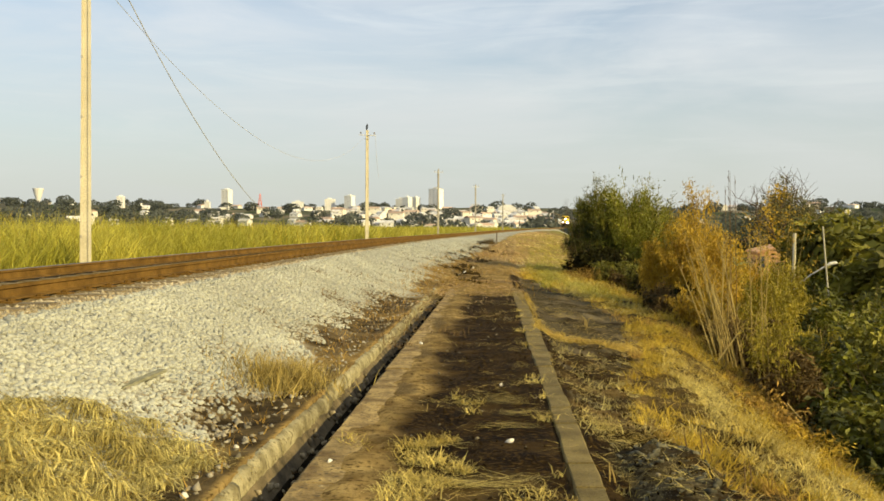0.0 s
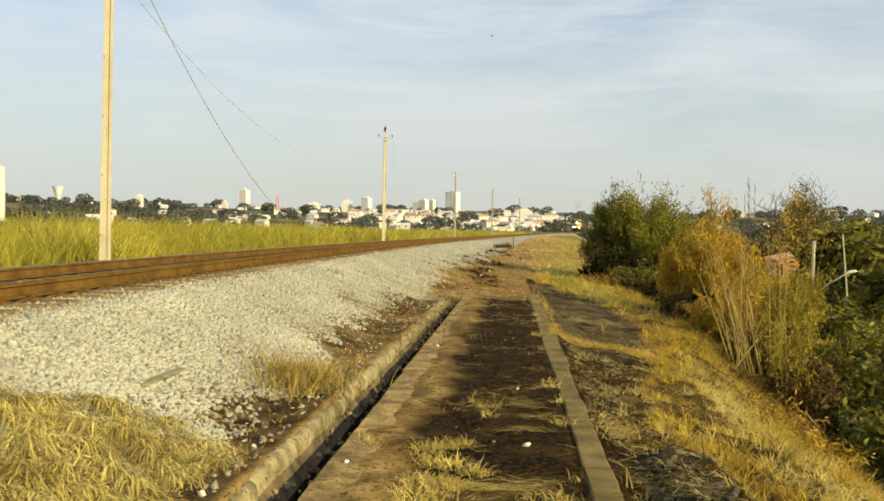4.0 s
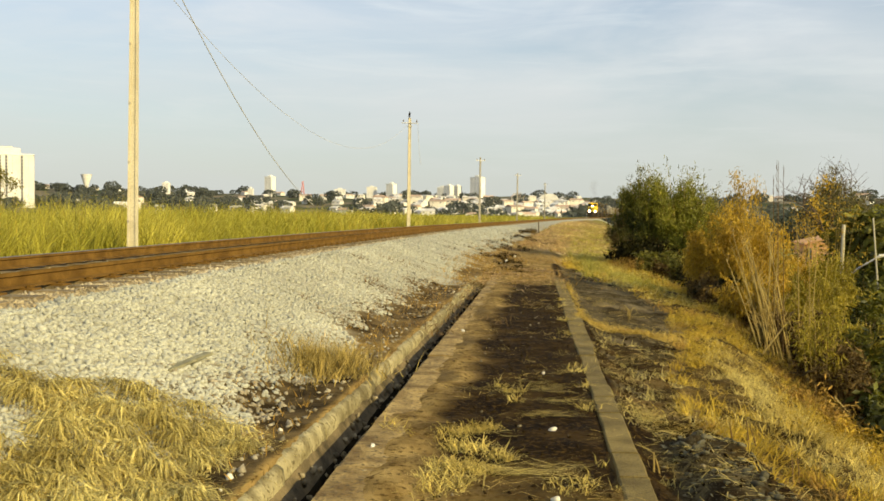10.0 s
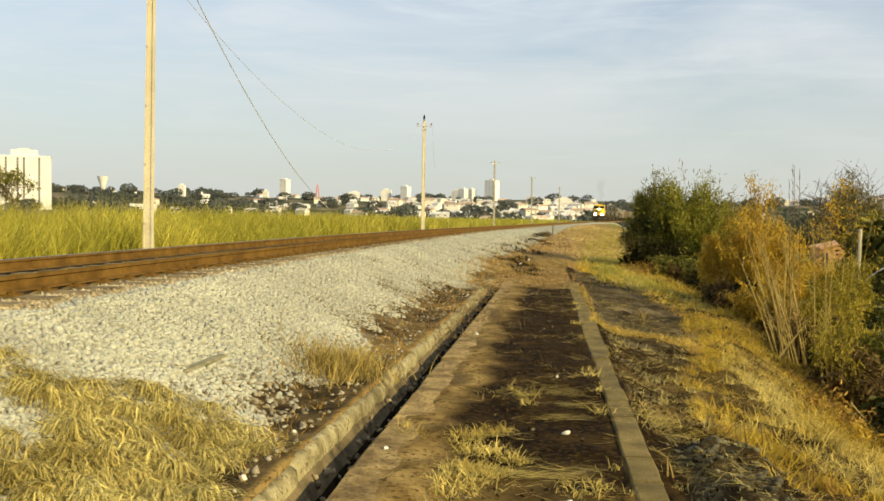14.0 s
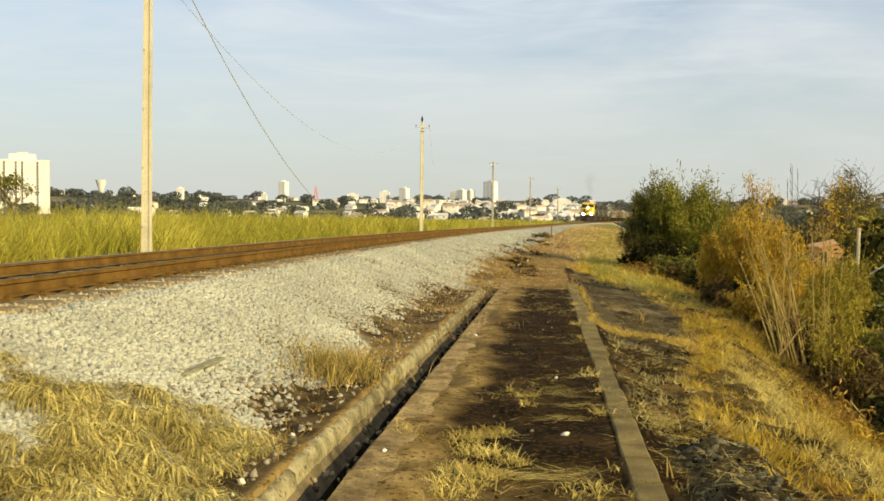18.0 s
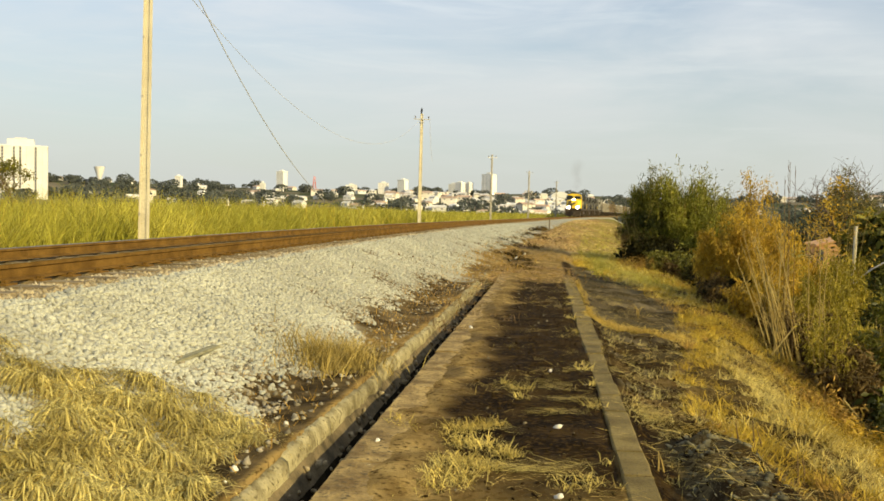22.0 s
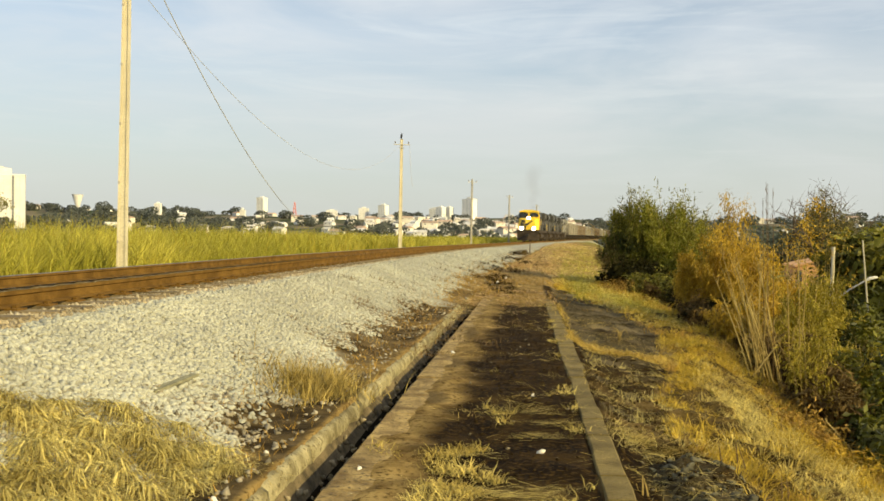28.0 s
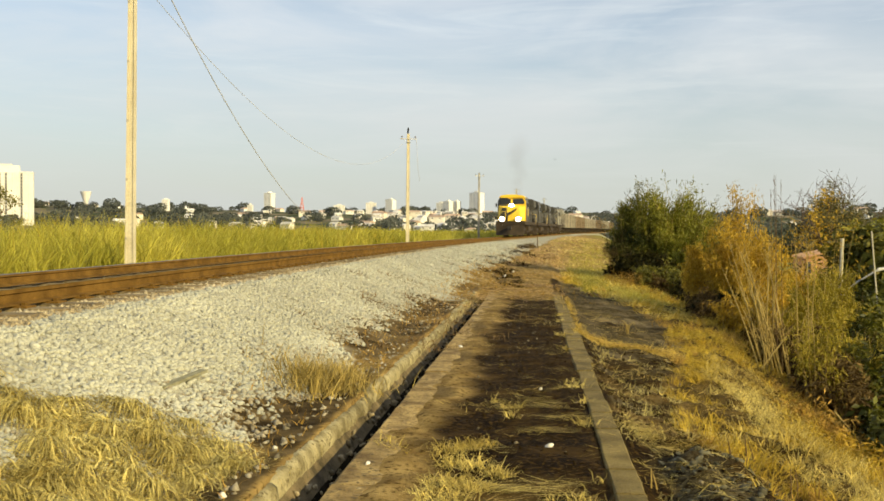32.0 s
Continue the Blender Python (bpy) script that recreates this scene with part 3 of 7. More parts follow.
def ground_material():
    m = bpy.data.materials.new("embankment_soil")
    m.use_nodes = True
    nt = m.node_tree
    N, L = nt.nodes.new, nt.links.new
    b = nt.nodes["Principled BSDF"]
    b.inputs["Roughness"].default_value, b.inputs["Specular IOR Level"].default_value = 0.95, 0.06
    co = N("ShaderNodeTexCoord")

    def noise_tex(s, d=5.0):
        n = N("ShaderNodeTexNoise")
        n.inputs["Scale"].default_value, n.inputs["Detail"].default_value = s, d
        L(co.outputs["Object"], n.inputs["Vector"])
        return n.outputs["Fac"]

    def ramp(v, a, c, lo=0.0, hi=1.0):
        r = N("ShaderNodeMapRange")
        r.inputs["From Min"].default_value, r.inputs["From Max"].default_value = a, c
        r.inputs["To Min"].default_value, r.inputs["To Max"].default_value = lo, hi
        L(v, r.inputs["Value"])
        return r.outputs["Result"]

    def mix(f, a, c):
        x = N("ShaderNodeMix")
        x.data_type = "RGBA"
        L(f, x.inputs["Factor"])
        for key, v in (("A", a), ("B", c)):
            if isinstance(v, tuple):
                x.inputs[key].default_value = (*v, 1)
            else:
                L(v, x.inputs[key])
        return x.outputs["Result"]

    def math2(op, a, c):
        x = N("ShaderNodeMath")
        x.operation = op
        L(a, x.inputs[0])
        if isinstance(c, float):
            x.inputs[1].default_value = c
        else:
            L(c, x.inputs[1])
        return x.outputs["Value"]

    def attr(key):
        a = N("ShaderNodeAttribute")
        a.attribute_name = key
        return a.outputs["Fac"]

    broad, mid, fine, grit = noise_tex(0.5), noise_tex(3.5), noise_tex(22), noise_tex(110, 3)
    dry = mix(ramp(mid, 0.35, 0.65), (0.17, 0.107, 0.032), (0.40, 0.275, 0.096))
    dry = mix(ramp(fine, 0.52, 0.66), dry, (0.085, 0.050, 0.013))
    black = mix(ramp(mid, 0.38, 0.66), (0.006, 0.003, 0.0006), (0.026, 0.0145, 0.003))
    black = mix(ramp(grit, 0.63, 0.73), black, (0.13, 0.088, 0.03))
    black = mix(ramp(fine, 0.53, 0.68), black, (0.080, 0.045, 0.010))
    black = mix(ramp(noise_tex(1.7), 0.54, 0.70), black, (0.068, 0.039, 0.009))
    cinder = mix(ramp(fine, 0.42, 0.62), (0.108, 0.083, 0.037), (0.022, 0.016, 0.006))
    cinder = mix(ramp(noise_tex(1.1), 0.52, 0.64), cinder, (0.170, 0.133, 0.072))
    cinder = mix(ramp(noise_tex(2.3), 0.56, 0.66), cinder, (0.020, 0.013, 0.005))
    cinder = mix(ramp(grit, 0.60, 0.70), cinder, (0.22, 0.185, 0.11))
    pebble = mix(ramp(fine, 0.4, 0.6), (0.33, 0.315, 0.235), (0.43, 0.41, 0.315))
    pebble = mix(ramp(grit, 0.56, 0.66), pebble, (0.20, 0.18, 0.125))
    lush = mix(ramp(broad, 0.35, 0.65), (0.15, 0.145, 0.025), (0.23, 0.20, 0.045))
    urban = mix(ramp(noise_tex(0.02), 0.42, 0.58), (0.055, 0.068, 0.03), (0.19, 0.16, 0.11))
    wob = math2("MULTIPLY", math2("SUBTRACT", mid, 0.5), 0.9)
    black = mix(ramp(math2("ADD", attr("ash"), wob), 0.3, 0.8), black, cinder)
    sooty = mix(ramp(mid, 0.36, 0.66), (0.030, 0.020, 0.008), (0.15, 0.105, 0.045))
    # brown ground cover, darkened for the shade between tufts
    shaded_litter = mix(ramp(mid, 0.36, 0.64), (0.040, 0.025, 0.006), (0.14, 0.092, 0.024))
    shaded_litter = mix(ramp(fine, 0.50, 0.66), shaded_litter, (0.032, 0.020, 0.006))
    col = mix(attr("green"), dry, lush)
    col = mix(ramp(math2("ADD", attr("tuft_shade"), wob), 0.25, 0.7), col, shaded_litter)
    col = mix(ramp(math2("ADD", attr("burnt"), wob), 0.18, 0.82), col, black)
    col = mix(ramp(math2("ADD", attr("gravel"), wob), 0.35, 0.65), col, pebble)
    col = mix(ramp(math2("ADD", attr("soot"), wob), 0.3, 0.75), col, sooty)
    col = mix(attr("town"), col, urban)
    L(col, b.inputs["Base Color"])
    bp = N("ShaderNodeBump")
    bp.inputs["Strength"].default_value, bp.inputs["Distance"].default_value = 0.6, 0.03
    L(math2("ADD", fine, grit), bp.inputs["Height"])
    L(bp.outputs["Normal"], b.inputs["Normal"])
    return m


M_GROUND = ground_material()
build_ground()

# ---- track ----


def build_track():
    ys = list(np.arange(-25, 40, 1.0)) + list(np.arange(40, 120, 3.0)) + list(np.arange(120, 620, 12.0))
    foot = [(-0.07, 0), (0.07, 0), (0.07, 0.011), (0.010, 0.030), (0.010, 0.106), (0.035, 0.118), (0.035, 0.144), (-0.035, 0.144), (-0.035, 0.118), (-0.010, 0.106), (-0.010, 0.030), (-0.07, 0.011)]
    head = [(-0.034, 0.1425), (0.034, 0.1425), (0.034, 0.148), (0.026, 0.152), (-0.026, 0.152), (-0.034, 0.148)]
    for side in (-1, 1):
        rail = thing("rail", "rust-brown steel rail with a worn shiny head", "rail", "rails of the track", "structure")
        sh = lambda y, s=side: float(track_x(y)) + s * 0.835
        li = lambda y: float(rail_z(y)) - 0.167
        part("rail_body", extrude_profile(bmesh.new(), foot, ys, sh, li), M_RUST, rail)
        part("rail_head", extrude_profile(bmesh.new(), head, ys, sh, li), M_RAILTOP if side < 0 else M_HEAD2, rail, "worn running surface")
    bed = thing("sleepers", "weathered brown sleepers bedded in ballast", "sleepers", kind="structure")
    bm = boxes((-1.4, 1.4, -0.12, 0.12, -0.17, 0.0), bevel=0.015)
    first = part("sleeper", bm, M_SLEEPER, bed)
    plate = part("rail_plate", boxes((-0.17, 0.17, -0.09, 0.09, 0, 0.02), (-0.13, -0.09, -0.04, 0.04, 0.02, 0.05), (0.09, 0.13, -0.04, 0.04, 0.02, 0.05)), M_RUST, first)
    plate.location = (0.835, 0, 0)
    y, k = -8.0, 0
    rng = random.Random(4)
    rest_v, rest_f = [], []
    while y < 330:
        s = float(track_x(y + 0.5) - track_x(y - 0.5))
        m = pose(float(track_x(y)), y, float(rail_z(y)) - 0.188, 0, 0, math.degrees(-math.atan(s)) + rng.uniform(-0.6, 0.6))
        if y < 75:
            ob = first if k == 0 else first.copy()
            pl = plate if k == 0 else plate.copy()
            if k:
                scene.collection.objects.link(ob), scene.collection.objects.link(pl)
                pl.parent = ob
            ob.matrix_basis = m
        else:
            a = len(rest_v)
            for cz in (-0.17, 0):
                for cx, cy in ((-1.4, -0.12), (1.4, -0.12), (1.4, 0.12), (-1.4, 0.12)):
                    rest_v.append(tuple(m @ Vector((cx, cy, cz))))
            rest_f += [(a + 4, a + 5, a + 6, a + 7), (a, a + 1, a + 5, a + 4), (a + 1, a + 2, a + 6, a + 5), (a + 2, a + 3, a + 7, a + 6), (a + 3, a, a + 4, a + 7)]
        k += 1
        y += 0.6
    tagged(sheet("far_sleepers", np.array(rest_v), np.array(rest_f), M_SLEEPER, bed), kind="stuff")


build_track()

ICO_V = np.array([(0, 0, 1), (0.894, 0, 0.447), (0.276, 0.851, 0.447), (-0.724, 0.526, 0.447), (-0.724, -0.526, 0.447), (0.276, -0.851, 0.447),
                  (0.724, 0.526, -0.447), (-0.276, 0.851, -0.447), (-0.894, 0, -0.447), (-0.276, -0.851, -0.447), (0.724, -0.526, -0.447), (0, 0, -1)])
ICO_F = np.array([(0, 1, 2), (0, 2, 3), (0, 3, 4), (0, 4, 5), (0, 5, 1), (1, 6, 2), (2, 7, 3), (3, 8, 4), (4, 9, 5), (5, 10, 1),
                  (6, 7, 2), (7, 8, 3), (8, 9, 4), (9, 10, 5), (10, 6, 1), (11, 7, 6), (11, 8, 7), (11, 9, 8), (11, 10, 9), (11, 6, 10)])


def turns(rng, n):
    q = rng.normal(size=(n, 4))
    q /= np.linalg.norm(q, axis=1)[:, None]
    w, x, y, z = q.T
    return np.stack([1 - 2 * (y * y + z * z), 2 * (x * y - z * w), 2 * (x * z + y * w), 2 * (x * y + z * w), 1 - 2 * (x * x + z * z), 2 * (y * z - x * w),
                     2 * (x * z - y * w), 2 * (y * z + x * w), 1 - 2 * (x * x + y * y)], -1).reshape(n, 3, 3)


OCT_V = np.array([(1, 0, 0.1), (-0.95, 0.1, 0), (0, 1, -0.1), (0.1, -1, 0), (0, 0.1, 1), (0, 0, -1.0)])
OCT_F = np.array([(0, 2, 4), (2, 1, 4), (1, 3, 4), (3, 0, 4), (2, 0, 5), (1, 2, 5), (3, 1, 5), (0, 3, 5)])


def lying(rng, n, tilt):
    """Turns about the upright, each leaning a little."""
    a, b, c = rng.uniform(0, 2 * np.pi, n), rng.normal(0, tilt, n), rng.normal(0, tilt, n)
    one, nil = np.ones(n), np.zeros(n)
    rz = np.stack([np.cos(a), -np.sin(a), nil, np.sin(a), np.cos(a), nil, nil, nil, one], -1).reshape(n, 3, 3)
    rx = np.stack([one, nil, nil, nil, np.cos(b), -np.sin(b), nil, np.sin(b), np.cos(b)], -1).reshape(n, 3, 3)
    ry = np.stack([np.cos(c), nil, np.sin(c), nil, one, nil, -np.sin(c), nil, np.cos(c)], -1).reshape(n, 3, 3)
    return rz @ rx @ ry


def stones(name, P, size, material, seed, squash=(1, 0.8, 0.62), parent=None, plain=False, tilt=None):
    rng = np.random.default_rng(seed)
    n = len(P)
    ref, tri = (OCT_V, OCT_F) if plain else (ICO_V, ICO_F)
    lump = ref[None] * (1 + rng.uniform(-0.32, 0.3, (n, len(ref), 1))) * np.array(squash)[None, None] * (1 + rng.uniform(-0.25, 0.25, (n, 1, 3)))
    V = np.einsum("nij,nkj->nki", turns(rng, n) if tilt is None else lying(rng, n, tilt), lump) * size[:, None, None] + P[:, None, :]
    F = tri[None] + (np.arange(n) * len(ref))[:, None, None]
    return sheet(name, V.reshape(-1, 3), F.reshape(-1, 3), material, parent)


def build_ballast():
    rng = np.random.default_rng(7)
    y = np.concatenate([rng.uniform(4.5, 13, 46000), rng.uniform(13, 26, 40000), rng.uniform(26, 70, 30000), rng.uniform(-4, 4.5, 22000)])
    w = rng.uniform(0, 1, len(y))
    tx, gx = track_x(y), gutter_x(y)
    more = 0.75 * step01(y, 20, 30)
    x0, x1 = tx - 2.3, np.minimum(gx - GUT_W - 0.16 + more, tx + 5.5 - 1.6 * step01(y, 35, 55))
    x = x0 + (x1 - x0) * (1 - (1 - w) ** 1.25)
    edge = 0.22 * rough(x, y, 1.7, 3.0)
    keep = (x < gx - GUT_W - 0.55 + more + 1.3 * edge - 0.25 * step01(y, 8.5, 12)) | (rng.uniform(0, 1, len(y)) < 0.05)
    for bx, by, rx, ry in ((-1.62, 7.5, 0.42, 0.75), (-1.35, 12.6, 0.55, 2.4), (-1.0, 18.0, 0.6, 2.5)):
        keep &= rng.uniform(0, 1, len(y)) < (0.22 if by < 9 else 0.58) + step01(np.hypot((x - bx) / rx, (y - by) / ry) + 0.4 * edge, 0.6, 1.15)
    out = x - tx - shoulder(y) - 1.2 * edge
    keep &= (y < 19) | (rng.uniform(0, 1, len(y)) < 1 - 0.93 * step01(out, -0.3, 0.5))
    near_rail = np.abs(np.abs(x - tx) - 0.835) < 0.13
    keep &= ~near_rail
    # sleepers stay bare
    k = np.abs((y + 8.0) / 0.6 - np.round((y + 8.0) / 0.6)) * 0.6
    keep &= ~((np.abs(x - tx) < 1.42) & (k < 0.13))
    x, y = x[keep], y[keep]
    s = rng.uniform(0.018, 0.040, len(x)) * (1 + 0.7 * step01(y, 16, 50))
    z = ground_z(x, y) + s * rng.uniform(-0.30, 0.15, len(x))
    foul = ((x > gutter_x(y) - GUT_W - 0.62 + 0.25 * rough(x, y, 3.0, 2.0)) & (y < 20)) | (rng.uniform(0, 1, len(x)) < 0.5 * step01(x - gutter_x(y) + GUT_W + 0.5 * rough(x, y, 1.4, 6.0), -1.6, -0.6) * (1 - step01(y, 17, 25)))
    ob = stones("dirty_ballast", np.stack([x, y, z], -1)[foul], s[foul], M_DIRTY, 10, plain=True)
    tagged(ob, "sooty loose stones along the gutter", "ballast", kind="stuff")
    x, y, z, s = x[~foul], y[~foul], z[~foul], s[~foul]
    by_rail = np.abs(x - track_x(y)) < 1.55 + 0.15 * rough(x, y, 2.2, 5.0)
    ob = stones("stained_ballast", np.stack([x, y, z], -1)[by_rail], s[by_rail], M_STONE2, 9, plain=True)
    tagged(ob, "rust-stained ballast between and beside the rails", "ballast", kind="stuff")
    for sel, sd, coarse in ((~by_rail & (y < 12), 8, False), (~by_rail & (y >= 12), 11, True)):
        ob = stones("ballast", np.stack([x, y, z], -1)[sel], s[sel], M_STONE, sd, (1.05, 0.85, 0.55), plain=coarse, tilt=0.6)
        tagged(ob, "pale grey crushed stone ballast heaped beside the rails" + (" further along" if coarse else ""), "ballast", kind="stuff")


build_ballast()

# ---- gutter, path edge and kerb, in cast pieces ----


def build_gutter():
    rng = random.Random(12)
    gut = thing("gutter", "narrow concrete drainage gutter with a worn rounded kerb", "gutter", kind="structure")
    y = -5.9
    prof = [(-0.13, -0.36), (0.0, -0.36), (0.0, -0.02), (-0.02, 0.028), (-0.06, 0.05), (-0.10, 0.032), (-0.13, -0.02)]
    while y < END_Y:
        n = rng.uniform(0.8, 1.15)
        ys = [y + 0.008, y + 0.05, y + n * 0.5, y + n - 0.05, y + n - 0.008]
        dx, dz = rng.uniform(-0.018, 0.018), rng.uniform(-0.02, 0.015)
        bump = {ys[0]: -0.004, ys[4]: -0.004, ys[2]: 0.003}
        bm = extrude_profile(bmesh.new(), prof, ys, lambda v: float(gutter_x(v)) - GUT_W + dx, lambda v: dz + bump.get(v, 0.0))
        for cuts in (3, 1):
            bmesh.ops.subdivide_edges(bm, edges=[e for e in bm.edges if e.calc_length() > 0.09 and e.verts[0].co.z > -0.2], cuts=cuts)
        chip = rng.uniform(0, 6.28)
        for v in bm.verts:
            if v.co.z > -0.1:
                wave = float(rough(v.co.x * 3, v.co.y, 1.4, chip)) * 0.011
                v.co += Vector((rng.uniform(-0.007, 0.007) + wave, 0, rng.uniform(-0.010, 0.004) + wave))
        part("kerb_stone", bm, M_CONC, gut, smooth=True)
        y += n
    ys = list(np.arange(1.5, END_Y, 0.5))
    floor_prof = [(-GUT_W - 0.01, -0.08), (-GUT_W + 0.05, -0.17), (-GUT_W + 0.11, -0.25), (-GUT_W + 0.18, -0.32), (-0.02, -0.345), (-0.02, -0.40), (-GUT_W - 0.01, -0.40)]
    fx, fz = [p[0] for p in floor_prof[:5]], [p[1] for p in floor_prof[:5]]
    U, Y = np.meshgrid(np.linspace(-GUT_W - 0.01, -0.02, 14), np.arange(-5.9, END_Y + 0.01, 0.05))
    Z = np.interp(U, fx, fz) + 0.012 * rough(U * 4, Y, 3.1, 1.0) + 0.008 * rough(U * 3, Y, 9.0, 4.0)
    n, k = Y.shape
    idx = np.arange(n * k).reshape(n, k)
    F = np.stack([idx[:-1, :-1], idx[:-1, 1:], idx[1:, 1:], idx[1:, :-1]], -1).reshape(-1, 4)
    # the lower columns are coloured black for the path edge's shadow
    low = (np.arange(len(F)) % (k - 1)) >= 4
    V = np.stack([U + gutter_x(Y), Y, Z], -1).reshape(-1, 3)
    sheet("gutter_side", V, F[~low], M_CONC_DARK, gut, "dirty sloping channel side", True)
    sheet("gutter_floor", V, F[low], M_GUTTER_SHADE, gut, "channel bottom coloured black for the wall's shadow", True)
    edge = thing("path_edge", "cracked concrete strip along the gutter", "concrete strip", kind="structure")
    y = -5.9
    while y < END_Y:
        n = rng.uniform(0.9, 1.35)
        ys = [y + 0.006, y + 0.02, y + n * 0.33, y + n * 0.66, y + n - 0.02, y + n - 0.006]
        w, dz = rng.uniform(0.30, 0.37), rng.uniform(-0.012, 0.008)
        top = [(0.0, -0.36), (w, -0.36), (w, 0.0), (w * 0.66, 0.008), (w * 0.33, 0.012), (0.02, 0.012), (0.0, -0.008)]
        bm = extrude_profile(bmesh.new(), top, ys, lambda v: float(gutter_x(v)), lambda v: dz)
        for v in bm.verts:
            if v.co.z > -0.1:
                v.co += Vector((rng.uniform(-0.008, 0.008), 0, rng.uniform(-0.005, 0.005)))
        part("slab", bm, M_SLAB, edge)
        y += n
    kerb = thing("kerb", "grey concrete edging slabs beside burnt ground", "kerb", kind="structure")
    y = -5.9
    while y < END_Y:
        n = rng.uniform(0.5, 0.72)
        jog = 0.05 * float(step01(y, 10.4, 11.2))
        ys = [y + 0.006, y + 0.02, y + n * 0.5, y + n - 0.02, y + n - 0.006]
        w, dz, dx = 0.19 + jog, rng.uniform(-0.02, -0.006), rng.uniform(-0.008, 0.008)
        prof = [(0.0, -0.2), (w, -0.2), (w, 0.012), (w - 0.012, 0.024), (0.012, 0.024), (0.0, 0.012)]
        bm = extrude_profile(bmesh.new(), prof, ys, lambda v: float(kerb_x(v)) + dx - jog * 0.3, lambda v: dz)
        for v in bm.verts:
            if v.co.z > -0.1:
                v.co += Vector((rng.uniform(-0.006, 0.006), 0, rng.uniform(-0.004, 0.004)))
        part("kerb_slab", bm, M_KERB, kerb)
        y += n


M_KERB = mat("grey_kerb_concrete", (0.115, 0.083, 0.022), (0.222, 0.165, 0.053), 3.0, 60, 0.95, 0.5, c3=(0.06, 0.042, 0.017), vary="object", amount=0.15)
build_gutter()

# ---- grass ----


def blades(name, P, height, width, material, seed, lean=0.35, bend=0.5, segs=3, toward=None, parent=None, label="", category="", flat=False, base=0.0, most=2.0, stray=0.9):
    """Grass of bent, tapered blades rooted at P."""
    rng = np.random.default_rng(seed)
    n = len(P)
    a = rng.uniform(0, 2 * np.pi, n) if toward is None else toward + rng.normal(0, stray, n)
    out = np.stack([np.cos(a), np.sin(a), np.zeros(n)], -1)
    f = rng.uniform(0, 2 * np.pi, n)
    side = np.stack([np.cos(f), np.sin(f), np.zeros(n)], -1)
    tilt = base + np.abs(rng.normal(0, lean, n))
    if flat:
        tilt = rng.uniform(1.30, 1.56, n)
    rows = []
    for i in range(segs + 1):
        t = i / segs
        ang = tilt + bend * t * rng.uniform(0.3, 1.7, n)
        ang = np.minimum(ang, most)
        if i == 0:
            c = P.astype(float)
        else:
            c = c + (height / segs)[:, None] * (np.sin(ang)[:, None] * out + np.cos(ang)[:, None] * np.array([0, 0, 1.0]))
        w = width * (1 - t) ** 0.7
        if i < segs:
            rows.append(c - side * w[:, None] / 2), rows.append(c + side * w[:, None] / 2)
        else:
            rows.append(c)
    V = np.stack(rows, 1)
    m = 2 * segs + 1
    tri = []
    for i in range(segs - 1):
        q = 2 * i
        tri += [(q, q + 1, q + 3), (q, q + 3, q + 2)]
    tri.append((2 * segs - 2, 2 * segs - 1, 2 * segs))
    F = np.array(tri)[None] + (np.arange(n) * m)[:, None, None]
    ob = sheet(name, V.reshape(-1, 3), F.reshape(-1, 3), material, parent)
    return tagged(ob, label, category, kind="stuff")


def on_ground(x, y, lift=-0.01):
    return np.stack([x, y, ground_z(x, y) + lift], -1)


def clumped(rng, n, cx, cy, r):
    """n points in tufts round the given centres."""
    k = rng.integers(0, len(cx), n)
    q, d = rng.uniform(0, 2 * np.pi, n), np.abs(rng.normal(0, r, n))
    return cx[k] + d * np.cos(q), cy[k] + d * np.sin(q), k


